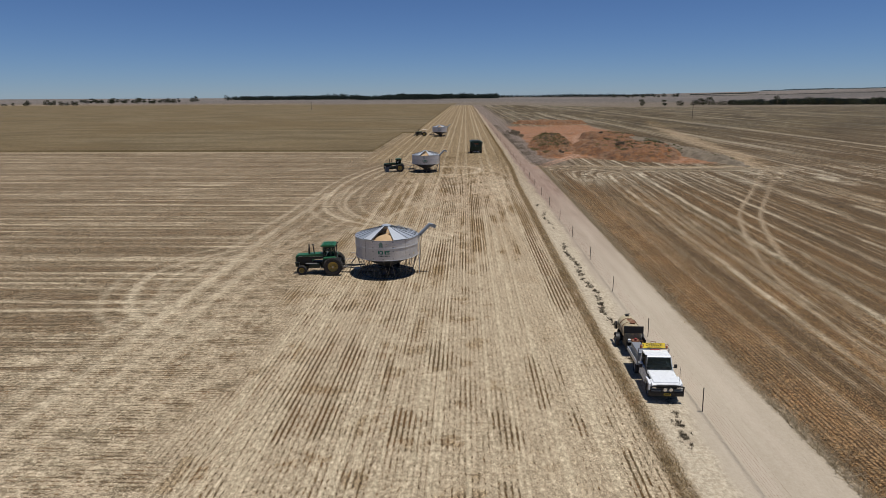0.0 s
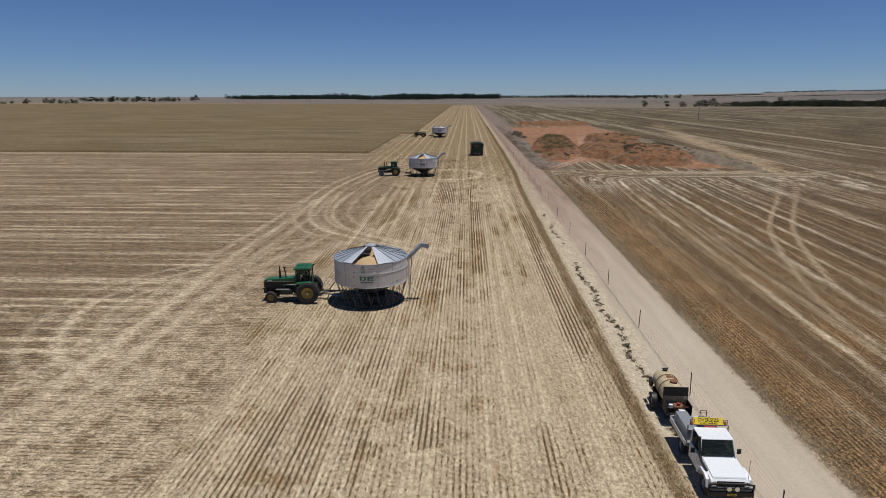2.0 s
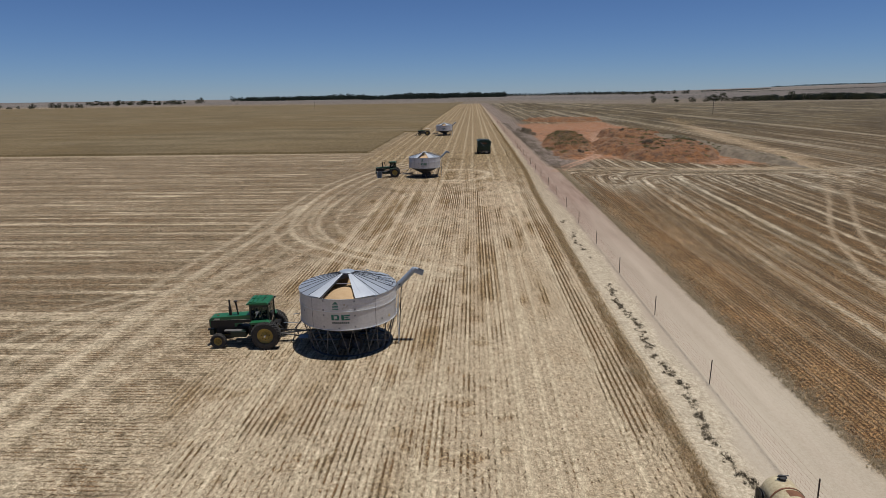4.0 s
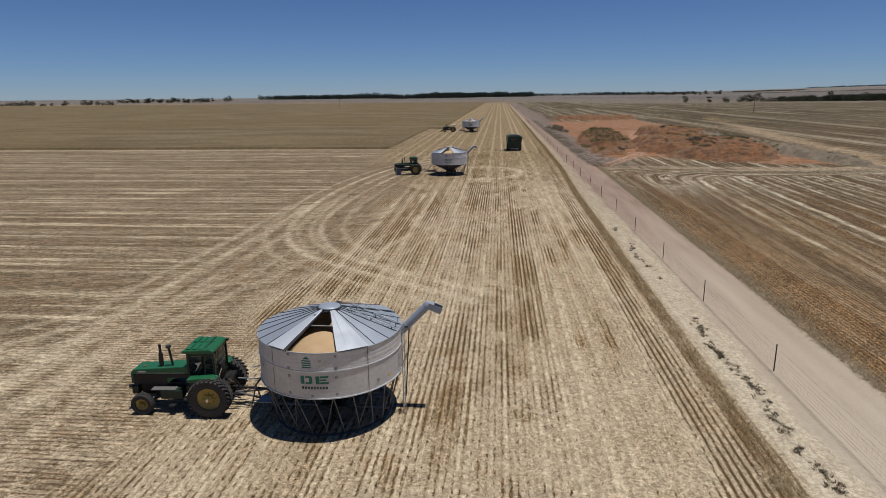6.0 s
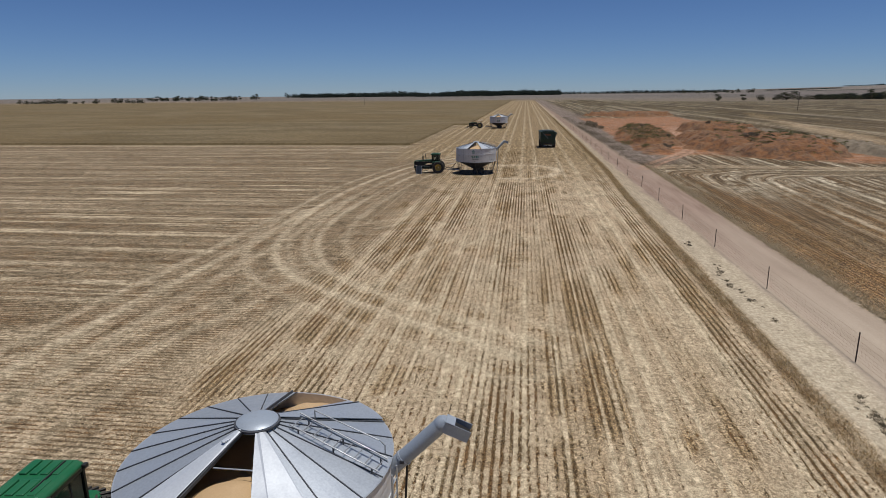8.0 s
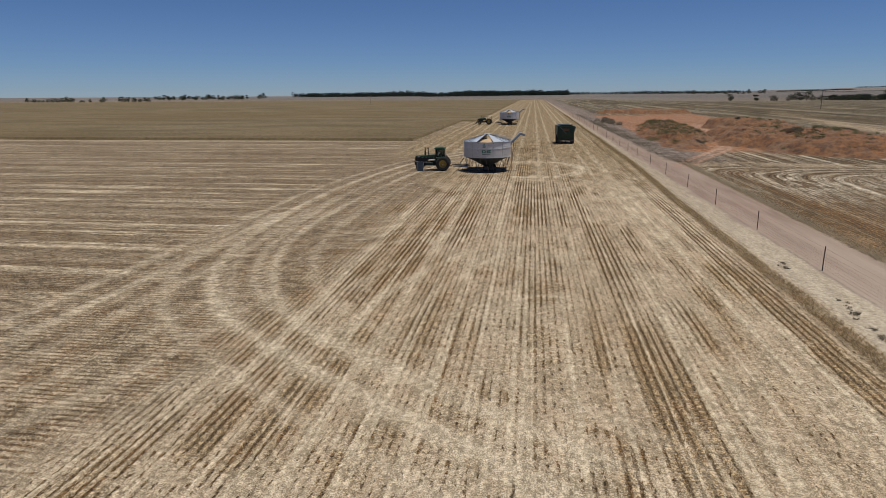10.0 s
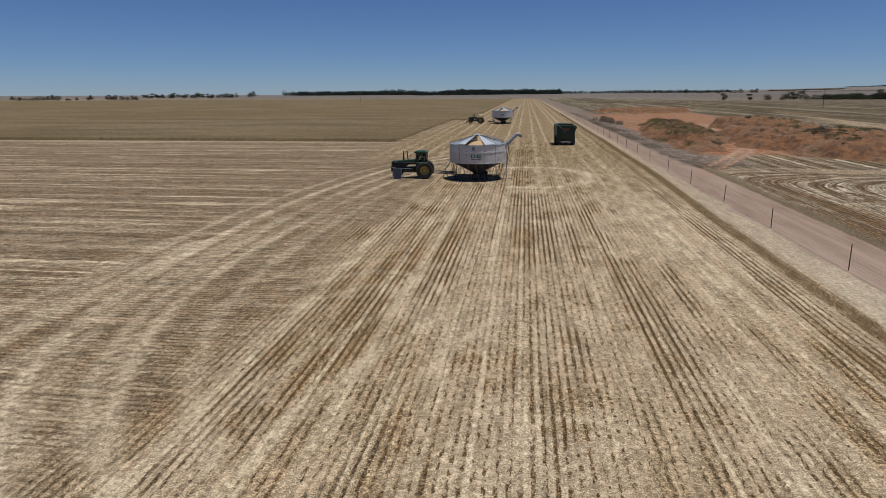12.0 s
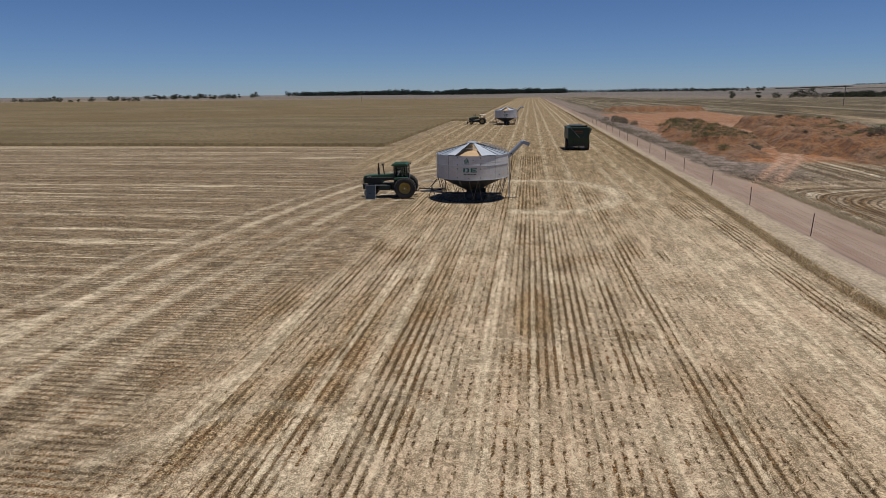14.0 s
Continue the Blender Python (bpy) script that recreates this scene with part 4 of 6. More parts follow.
def small_wheel(name, parent, at, r=0.36, w=0.2, rim=GREY):
    m = Matrix.Translation(at)
    wheel = part(name, lathe([(r * 0.5, -w / 2), (r * 0.92, -w / 2), (r, -w * 0.3), (r, w * 0.3), (r * 0.92, w / 2), (r * 0.5, w / 2), (r * 0.5, -w / 2)], 24, "y"), TYRE, parent, "", True)
    wheel.matrix_basis = m
    part("rim", lathe([(0.01, -w * 0.3), (r * 0.5, -w * 0.42), (r * 0.52, 0), (r * 0.5, w * 0.42), (0.01, w * 0.3)], 18, "y"), rim, wheel, "", True)
    return wheel


def field_bin(label):
    b = thing("field_bin", label, "grain bin", "field bins in a row")
    hole, rear = (-109.5, -70.5), (58, 97)
    # round wall in two rings with flanges
    for name, z0, z1 in (("lower_ring", WALL0, SEAM), ("upper_ring", SEAM, EAVE)):
        step = (z1 - z0) / 4
        prof = [(R - 0.012, z0)]
        for k in range(4):
            z = z0 + k * step
            dent = 0.004 if z0 == SEAM else 0.0012
            prof += [(R, z + 0.004), (R, z + step - 0.03), (R - dent, z + step - 0.018), (R, z + step - 0.004)]
        prof += [(R, z1), (R - 0.02, z1), (R - 0.02, z0), (R - 0.012, z0)]
        part(name, lathe(prof, 72), STEEL_WALL, b, "", True)
    for name, z, d, mat_ in (("bottom_flange", WALL0, 0.035, STEEL_LID), ("seam_flange", SEAM, 0.022, STEEL_LID), ("eave_flange", EAVE - 0.02, 0.022, STEEL)):
        part(name, lathe([(R - 0.01, z - 0.02), (R + d, z - 0.02), (R + d, z + 0.02), (R - 0.01, z + 0.02), (R - 0.01, z - 0.02)], 72), mat_, b)
    for a in (-124, -47, 8, 60, 120, 178):
        part("joint_strap", on_wall(a - 0.16, a + 0.16, WALL0, EAVE - 0.04, 0.016, 2), RIB, b)
    plate = part("bolt_plate", on_wall(-1.0, 1.0, -0.05, 0.05, 0.02, 2), GREY, b)
    plate.matrix_basis = pose(0, 0, 3.45, 0, 0, -108)
    for a, z in ((-108, 2.92), (-108, 2.62), (-108, 1.95), (-72, 3.42), (-72, 2.95), (-72, 2.6), (-72, 1.94), (-90, 1.9), (-38, 2.1), (-140, 2.6)):
        again(plate, pose(0, 0, z, 0, 0, a))
    # hopper cone, near-black for the shade under the bin, and the outlet under it
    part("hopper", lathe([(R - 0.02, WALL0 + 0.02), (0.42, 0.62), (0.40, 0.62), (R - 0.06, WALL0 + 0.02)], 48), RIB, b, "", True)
    part("outlet_box", block((-0.42, -0.42, 0.22), (0.42, 0.42, 0.66), 0.03), BLACK, b)
    # legs in pairs round the rim, on a base ring
    leg = part("leg", rods((polar(R - 0.06, 0, WALL0), polar(R - 0.5, 9, 0.06)), r=0.021), PIPE, b)
    for k in range(1, 24):
        again(leg, pose(0, 0, 0, 0, 0, 15 * k))
    brace = part("brace", rods((polar(R - 0.06, 0, WALL0), polar(R - 0.5, -9, 0.06)), r=0.018), PIPE, b)
    for k in range(1, 24):
        if k % 2:
            again(brace, pose(0, 0, 0, 0, 0, 15 * k))
    # ring coloured near-black so that it sinks into the bin's shade
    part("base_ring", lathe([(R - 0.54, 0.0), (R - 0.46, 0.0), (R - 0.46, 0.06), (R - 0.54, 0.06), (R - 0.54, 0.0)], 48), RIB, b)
    part("cross_beam", rods(((-2.3, -0.5, 0.3), (2.3, -0.5, 0.3)), ((-2.3, 0.5, 0.3), (2.3, 0.5, 0.3)), r=0.06), PIPE, b)
    part("axle", rods(((0.35, -1.35, 0.36), (0.35, 1.35, 0.36)), r=0.05), BLACK, b)
    # rims darkened as well, for the shade they stand in
    for x, y in ((0.0, -1.2), (0.75, -1.2), (0.0, 1.2), (0.75, 1.2)):
        small_wheel("wheel", b, (x - 0.1, y, 0.36), rim=RIB)
    # roof of separate sheets with flanges between, coloured dark for the shade beside them
    count = 24
    for k in range(count):
        a0 = hole[1] + k * 15
        a1 = a0 + 15
        mid = (a0 + 7.5 + 180) % 360 - 180
        if hole[0] < mid < hole[1] or rear[0] - 1 < mid < rear[1]:
            continue
        part("roof_sheet", wedge(a0, a1, CAP_R - 0.05, R + 0.03), STEEL, b)
    for k in range(count):
        a = hole[1] + k * 15
        n = (a + 180) % 360 - 180
        if hole[0] + 3 < n < hole[1] - 3 or rear[0] + 3 < n < rear[1] - 3:
            continue
        part("roof_rib", rib_on_roof(a, CAP_R + 0.02, R + 0.02), RIB, b)
    part("roof_sheet", wedge(rear[1] + 1, rear[1] + 13, CAP_R - 0.05, R + 0.02), STEEL, b)
    # hatch lids slid aside, with their rails
    part("hatch_lid", wedge(hole[1] + 0.4, hole[1] + 24, CAP_R + 0.02, R + 0.05, 0.055, 0.015, 0.02), STEEL_LID, b, "bright sheet-metal hatch lid slid open")
    part("hatch_lid", wedge(hole[0] - 18, hole[0] - 1.5, CAP_R + 0.02, R + 0.05, 0.075, 0.015, 0.012), STEEL_LID, b, "sheet-metal hatch lid slid open")
    part("hatch_lid", wedge(rear[0] - 22, rear[0] - 1, CAP_R + 0.04, R + 0.03, 0.06, 0.015), STEEL, b, "sheet-metal hatch lid slid open")
    for a in (hole[0], hole[0] - 1.8, hole[1], rear[0], rear[1]):
        part("hatch_rail", rib_on_roof(a, CAP_R, R + 0.05, 0.014, 0.07), RIB if a != hole[1] else STEEL_LID, b)
    part("hatch_latch", block((-0.09, -0.04, 0), (0.09, 0.04, 0.03), 0.008, Matrix.Translation(polar(0.78, -118, roof_z(0.78) + 0.1)) @ pose(0, 0, 0, 0, 0, -118)), STEEL_LID, b)
    part("cross_bar", rods((polar(1.25, hole[0], roof_z(1.25) - 0.05), polar(1.25, hole[1], roof_z(1.25) - 0.05)), r=0.015), STEEL, b)
    part("roof_cap", lathe([(CAP_R + 0.03, APEX - 0.13), (CAP_R + 0.03, APEX - 0.03), (CAP_R - 0.02, APEX + 0.0), (CAP_R * 0.7, APEX + 0.035), (CAP_R * 0.3, APEX + 0.06), (0.001, APEX + 0.065)], 40), AUGER, b, "shallow round grey cap", True)
    part("cap_rim", lathe([(CAP_R + 0.02, APEX - 0.09), (CAP_R + 0.07, APEX - 0.09), (CAP_R + 0.07, APEX - 0.05), (CAP_R + 0.02, APEX - 0.05), (CAP_R + 0.02, APEX - 0.09)], 40), RIB, b)
    # ladder over the roof with a hand rail, and down the wall
    la, lb_ = Vector((0.74, 0.20, roof_z(0.78) + 0.13)), Vector((2.76, -0.36, roof_z(2.78) + 0.13))
    way = (lb_ - la).normalized()
    side = Vector((-way.y, way.x, 0)).normalized() * 0.19
    ladder = part("roof_ladder", rods((la + side, lb_ + side), (la - side, lb_ - side), (la + side + Vector((0, 0, 0.07)), lb_ + side + Vector((0, 0, 0.07))), r=0.016), GREY, b)
    for k in range(9):
        p = la + (lb_ - la) * (k + 0.3) / 8.7
        part("rung", rods((p - side, p + side), r=0.013), GREY, ladder)
    for k in (0.1, 0.5, 0.92):
        p = la + (lb_ - la) * k
        for e in (side, -side):
            part("bracket", rods((p + e, p + e - Vector((0, 0, 0.14))), r=0.02), RIB, ladder)
    h0, h1 = Vector((1.03, 0.62, 0)), Vector((2.66, 0.22, 0))
    z0, z1 = roof_z(1.2), roof_z(2.67)
    part("grab_rail", tube([Vector((h0.x, h0.y, z0)), Vector((h0.x, h0.y, z0 + 0.27)), Vector((h1.x - 0.1, h1.y + 0.02, z1 + 0.31)), Vector((h1.x, h1.y, z1 + 0.22)), Vector((h1.x, h1.y, z1))], 0.014), GREY, b)
    wall_ladder = part("wall_ladder", rods((polar(R + 0.16, -8, 0.0), polar(R + 0.16, -8, EAVE)), (polar(R + 0.16, -1.5, 0.0), polar(R + 0.16, -1.5, EAVE)), r=0.02), STEEL, b)
    for k in range(11):
        part("rung", rods((polar(R + 0.16, -8, 0.3 + 0.3 * k), polar(R + 0.16, -1.5, 0.3 + 0.3 * k)), r=0.013), STEEL, wall_ladder)
    # unloading auger, elbow, spout and stay
    p0, p1 = Vector((2.35, 0.28, 2.82)), Vector((3.86, 0.28, 4.36))
    tube_ = part("auger_tube", rod(bmesh.new(), p0, p1, 0.165, seg=20), AUGER, b, "grey-blue steel auger tube", True)
    part("collar", rod(bmesh.new(), p0 + (p1 - p0) * 0.44, p0 + (p1 - p0) * 0.47, 0.182, seg=20), AUGER, tube_)
    part("clamp", block((-0.05, -0.19, -0.04), (0.05, -0.16, 0.04), 0.01, Matrix.Translation(p0 + (p1 - p0) * 0.455)), RIB, tube_)
    part("elbow", lathe([(0.001, -0.17), (0.12, -0.15), (0.172, -0.06), (0.172, 0.06), (0.12, 0.15), (0.001, 0.17)], 16, "z"), AUGER, tube_, "", True).matrix_basis = Matrix.Translation(p1) @ pose(0, 0, 0, 0, 44, 0)
    spout = bmesh.new()
    for lo, hi in (((0, -0.17, -0.02), (0.56, -0.155, 0.22)), ((0, 0.155, -0.02), (0.56, 0.17, 0.22)), ((0, -0.17, -0.035), (0.56, 0.17, -0.02)), ((0, -0.17, 0.2), (0.2, 0.17, 0.22))):
        box(spout, lo, hi)
    bmesh.ops.transform(spout, matrix=Matrix.Translation(p1 + Vector((0.02, 0, -0.06))) @ pose(0, 0, 0, 0, 22, 0), verts=spout.verts)
    part("spout", spout, AUGER, tube_, "open sheet-metal spout")
    # added black sheet that stands for the dark inside of the open spout
    part("spout_flap", block((0.2, -0.15, 0.10), (0.55, 0.15, 0.115), 0, Matrix.Translation(p1 + Vector((0.03, 0, -0.02))) @ pose(0, 0, 0, 0, 28, 0)), BLACK, tube_)
    part("stay_rod", rods((p0 + (p1 - p0) * 0.52 - Vector((0, 0.1, 0.14)), Vector((R + 0.12, 0.3, 0.4))), r=0.024), BLACK, b)
    # painted blocks and marks on the wall
    D = lambda x: arc_degrees(x + 0.08)
    up = 0.14
    for x0, x1, z0, z1 in ((-0.50, -0.36, 2.22, 2.53), (-0.32, -0.10, 2.46, 2.53), (-0.32, -0.10, 2.22, 2.29), (-0.18, -0.06, 2.26, 2.49), (0.06, 0.20, 2.22, 2.53), (0.22, 0.52, 2.45, 2.53), (0.22, 0.44, 2.345, 2.405), (0.22, 0.52, 2.22, 2.30)):
        part("painted_block", on_wall(D(x0), D(x1), z0 + up, z1 + up, 0.006, 3), SIGN_GREEN, b)
    for k in range(9):
        part("painted_bar", on_wall(D(-0.46 + 0.108 * k), D(-0.385 + 0.108 * k), 2.02 + up, 2.12 + up, 0.006, 2), SIGN_DARK, b)
    for k in range(4):
        part("painted_leaf", on_wall(D(-0.42), D(-0.08), 2.98 + 0.085 * k, 3.025 + 0.085 * k, 0.006, 3), SIGN_GREEN, b)
    part("painted_leaf", on_wall(D(-0.35), D(-0.15), 3.32, 3.37, 0.006, 3), SIGN_GREEN, b)
    part("painted_leaf", on_wall(D(-0.29), D(-0.21), 3.375, 3.42, 0.006, 2), SIGN_GREEN, b)
    part("painted_ear", on_wall(D(0.18), D(0.30), 3.2, 3.3, 0.006, 3), SIGN_TAN, b)
    for k in range(5):
        part("painted_ear", on_wall(D(0.14 + 0.07 * k), D(0.17 + 0.07 * k), 2.96 + 0.045 * k, 3.06 + 0.045 * k, 0.006, 1), SIGN_TAN, b)
    part("warning_label", on_wall(-26, -24, 2.02, 2.16, 0.006, 2), SIGN_YELLOW, b)
    # drawbar, stand and hoses towards the tractor
    part("drawbar", rods(((-2.2, -0.7, 0.5), (-4.1, 0.0, 0.48)), ((-2.2, 0.7, 0.5), (-4.1, 0.0, 0.48)), ((-2.2, 0, 0.75), (-4.2, 0, 0.5)), r=0.045), PIPE, b)
    part("stand", rods(((-3.2, -0.25, 0.95), (-3.45, -0.3, 0.0)), ((-3.2, -0.25, 0.95), (-2.9, -0.3, 0.05)), ((-3.2, -0.25, 0.95), (-2.75, -0.5, 1.5)), r=0.028), PIPE, b)
    part("drive_shaft", rods(((-4.3, 0.05, 0.72), (-2.4, 0.1, 0.62)), r=0.05), BLACK, b)
    part("hose", tube([Vector(p) for p in ((-4.0, -0.3, 1.0), (-3.6, -0.35, 0.7), (-3.2, -0.4, 1.0), (-2.8, -0.45, 1.5), (-2.7, -0.5, 1.7))], 0.018, 6), BLACK, b)
    part("valve_lever", rods(((-3.9, -0.3, 1.28), (-2.78, -0.42, 1.34)), ((-2.86, -0.5, 1.95), (-3.2, -0.55, 1.9)), r=0.022), STEEL, b)
    part("step_plate", block((-2.95, -0.9, 0.52), (-2.35, -0.3, 0.56), 0.01), GREY, b)
    # the heap of grain
    grain = bmesh.new()
    rings = []
    for i in range(15):
        r = (R - 0.03) * i / 14
        ring = []
        for k in range(48):
            p = polar(r, 7.5 * k, 0)
            z = 3.0 + 0.9 * math.exp(-((p.x - 0.1) ** 2 + (p.y + 1.75) ** 2) / 1.5) + 0.86 * math.exp(-((p.x - 0.55) ** 2 + (p.y - 1.55) ** 2) / 1.5) + 0.04 * noise.noise((p.x * 1.2, p.y * 1.2, 3))
            z = min(z, roof_z(r) - 0.07)
            ring.append(grain.verts.new((p.x, p.y, z)))
        rings.append(ring)
    for p, q in zip(rings, rings[1:]):
        for k in range(48):
            grain.faces.new((p[k], p[(k + 1) % 48], q[(k + 1) % 48], q[k]))
    bmesh.ops.remove_doubles(grain, verts=grain.verts, dist=1e-4)
    part("grain", grain, GRAIN, b, "heap of ripe golden grain", True)
    return b


bin_a = field_bin("galvanised round field bin, hatches open over golden grain")
bin_a.matrix_basis = pose(-6.27, 53.25, 0)
bin_b = copy_thing(bin_a, pose(-7.55, 129.5, 0))
tagged(bin_b, "galvanised round field bin hitched behind a green tractor")
bin_c = copy_thing(bin_a, pose(-9.2, 243.0, 0))
tagged(bin_c, "galvanised round field bin beside the standing crop")


# ---- tractors ----
def big_wheel(name, parent, at, r, w, lugs, hub, ribs=False):
    wheel = part(name, lathe([(r * 0.56, -w * 0.46), (r * 0.72, -w * 0.52), (r * 0.90, -w * 0.5), (r * 0.955, -w * 0.4), (r * 0.965, 0), (r * 0.955, w * 0.4), (r * 0.90, w * 0.5), (r * 0.72, w * 0.52), (r * 0.56, w * 0.46), (r * 0.56, -w * 0.46)], 40, "y"), TYRE, parent, "black rubber tyre", True)
    wheel.matrix_basis = Matrix.Translation(at)
    if ribs:
        bm = bmesh.new()
        for y in (-0.33, -0.11, 0.11, 0.33):
            ring = lathe([(r * 0.95, w * (y - 0.07)), (r, w * (y - 0.05)), (r, w * (y + 0.05)), (r * 0.95, w * (y + 0.07))], 32, "y")
            me = bpy.data.meshes.new("ring")
            ring.to_mesh(me)
            ring.free()
            bm.from_mesh(me)
        part("tread", bm, TYRE, wheel)
    else:
        bm = bmesh.new()
        for k in range(lugs):
            for s in (-1, 1):
                m = pose(0, 0, 0, 0, 360 / lugs * (k + 0.5 * (s > 0)), 0) @ Matrix.Translation((0, s * w * 0.25, r * 0.965)) @ pose(0, 0, 0, 0, 0, s * 38)
                box(bm, (-0.028, -w * 0.30, -0.05), (0.028, w * 0.30, r * 0.045), 0, m)
        part("tread", bm, TYRE, wheel)
    rim = part("rim", lathe([(r * 0.58, -w * 0.44), (r * 0.56, -w * 0.36), (r * 0.40, -w * 0.22), (r * 0.20, -w * 0.20), (r * 0.18, -w * 0.34), (0.001, -w * 0.36)], 28, "y"), YELLOW, wheel, "yellow steel rim", True)
    part("rim_band", lathe([(r * 0.58, -w * 0.44), (r * 0.53, 0), (r * 0.58, w * 0.44), (r * 0.3, w * 0.2), (0.001, w * 0.2)], 28, "y"), YELLOW, wheel, "", True)
    nut = part("hub_bolt", rods(((r * 0.28, -w * 0.27, 0), (r * 0.28, -w * 0.2, 0)), r=0.022, seg=6), BLACK, rim)
    for k in range(1, 8):
        again(nut, pose(0, 0, 0, 0, 45 * k, 0))
    part("axle_end", rods(((0, -w * hub, 0), (0, -w * 0.2, 0)), r=0.055), CHROME if hub > 0.6 else YELLOW, rim)
    return wheel


def tractor(label, canopy=False, loader=False, body=None):
    """Faces -x; the rear axle stands over the origin."""
    body = body or GREEN
    t = thing("tractor", label, "tractor", "tractors at the bins")
    for s in (-1, 1):
        w = big_wheel("rear_wheel", t, (0, s * 0.98, 0.83), 0.83, 0.50, 29, 0.72)
        f = big_wheel("front_wheel", t, (-2.84, s * 0.80, 0.45), 0.45, 0.28, 0, 0.5, True)
        if s > 0:
            w.matrix_basis = w.matrix_basis @ pose(0, 0, 0, 0, 0, 180)
            f.matrix_basis = f.matrix_basis @ pose(0, 0, 0, 0, 0, 180)
    part("rear_axle", rods(((0, -0.95, 0.83), (0, 0.95, 0.83)), r=0.11, seg=12), GREEN_SHADED, t)
    part("front_axle", block((-3.02, -0.68, 0.42), (-2.82, 0.68, 0.58), 0.03), GREEN_SHADED, t)
    part("gearbox", block((-1.2, -0.30, 0.55), (0.35, 0.30, 1.15), 0.04), GREEN_SHADED, t)
    part("engine", block((-3.1, -0.24, 0.62), (-1.1, 0.24, 1.12), 0.03), BLACK, t, "dark engine block")
    hood = part("hood", bevelled(solid([(-3.38, 1.10), (-3.42, 1.62), (-3.30, 1.74), (-0.92, 1.88), (-0.92, 1.42), (-1.7, 1.36), (-1.9, 1.12)], 0.74), 0.035), body, t, "green engine hood")
    for s in (-1, 1):
        # black panels put the shade on the hood's sides into the colour
        part("side_panel", block((-3.34, s * 0.378 - 0.006, 1.12), (-1.95, s * 0.378 + 0.006, 1.56), 0.004), BLACK, hood, "engine side coloured black for its shade")
        part("side_panel", block((-1.95, s * 0.376 - 0.006, 1.38), (-0.95, s * 0.376 + 0.006, 1.56), 0.004), BLACK, hood)
        part("stripe", block((-3.2, s * 0.382 - 0.004, 1.578), (-1.0, s * 0.382 + 0.004, 1.592), 0), SIGN_TAN, hood)
        part("badge_bar", block((-3.1, s * 0.384 - 0.004, 1.62), (-2.8, s * 0.384 + 0.004, 1.675), 0), CANVAS, hood)
    part("grille", block((-3.45, -0.32, 1.12), (-3.40, 0.32, 1.55), 0.01), BLACK, hood, "black radiator grille")
    part("filler_cap", rods(((-2.95, -0.1, 1.74), (-2.95, -0.1, 1.785)), r=0.07, seg=12), RUST, hood)
    part("headlight", rods(((-3.5, -0.42, 1.05), (-3.38, -0.42, 1.05)), r=0.075, seg=12), BLACK, t)
    part("front_weight", block((-3.5, -0.3, 0.62), (-3.2, 0.3, 1.0), 0.04), GREEN_SHADED, t)
    ex = part("exhaust", tube([Vector((-2.2, -0.16, 1.75)), Vector((-2.2, -0.16, 2.38)), Vector((-2.2, -0.16, 2.74))], 0.052, 12), BLACK, t, "rusty black exhaust stack")
    part("muffler", rods(((-2.2, -0.16, 1.82), (-2.2, -0.16, 2.36)), r=0.088, seg=14), BLACK, ex)
    inlet = part("air_intake", rods(((-1.74, -0.16, 1.78), (-1.84, -0.16, 2.62)), r=0.048, seg=12), BLACK, t, "black air intake stack")
    part("intake_cap", lathe([(0.001, 2.60), (0.10, 2.61), (0.12, 2.65), (0.10, 2.69), (0.001, 2.70)], 18), BLACK, inlet).matrix_basis = Matrix.Translation((-1.84, -0.16, 0))
    part("fuel_tank", block((-2.12, -0.74, 0.62), (-1.22, -0.38, 0.98), 0.03), GREEN_SHADED, t, "green step box and tank")
    part("step_tread", block((-2.5, -0.72, 0.99), (-1.5, -0.42, 1.02), 0.008), PIPE, t, "worn grey step plate")
    part("step", block((-1.75, -0.92, 0.38), (-1.5, -0.70, 0.42), 0.01), BLACK, t)
    part("step", block((-1.15, -0.9, 0.62), (-0.9, -0.62, 0.66), 0.01), BLACK, t)
    part("battery_box", block((-2.1, 0.38, 0.62), (-1.3, 0.72, 0.95), 0.03), GREEN_SHADED, t)
    part("steering_arm", rods(((-2.92, -0.7, 0.5), (-1.9, -0.25, 0.6)), ((-2.92, 0.7, 0.5), (-1.9, 0.25, 0.6)), r=0.03), BLACK, t)
    for s in (-1, 1):
        part("fender", bevelled(solid([(-0.86, 1.48), (-0.84, 1.62), (0.14, 1.68), (0.3, 1.6), (0.3, 1.5)], 0.42, 1, s * 0.86), 0.02), body, t)
    part("platform", block((-1.05, -0.72, 1.0), (0.55, 0.72, 1.2), 0.03), BLACK, t)
    seat = part("seat", block((-0.25, -0.24, 1.3), (0.2, 0.24, 1.48), 0.05), BLACK, t)
    part("seat_back", block((0.14, -0.24, 1.45), (0.26, 0.24, 1.95), 0.04), BLACK, seat)
    part("steering_wheel", lathe([(0.19, 0), (0.21, 0.02), (0.19, 0.04), (0.17, 0.02), (0.19, 0)], 18), BLACK, t).matrix_basis = pose(-0.5, 0, 1.72, 0, -40, 0)
    if canopy:
        part("canopy_roof", bevelled(block((-0.75, -0.78, 2.42), (0.75, 0.78, 2.52)), 0.04), CANVAS, t, "pale canopy roof")
        for x, y in ((-0.6, -0.65), (-0.6, 0.65), (0.6, -0.65), (0.6, 0.65)):
            part("canopy_post", rods(((x, y, 1.2), (x, y, 2.44)), r=0.035), BLACK, t)
    else:
        cab = part("cab_frame", bmesh.new(), GREEN_SHADED, t)
        bm = bmesh.new()
        corners = ((-0.88, -0.66), (0.16, -0.68), (-0.88, 0.66), (0.16, 0.68))
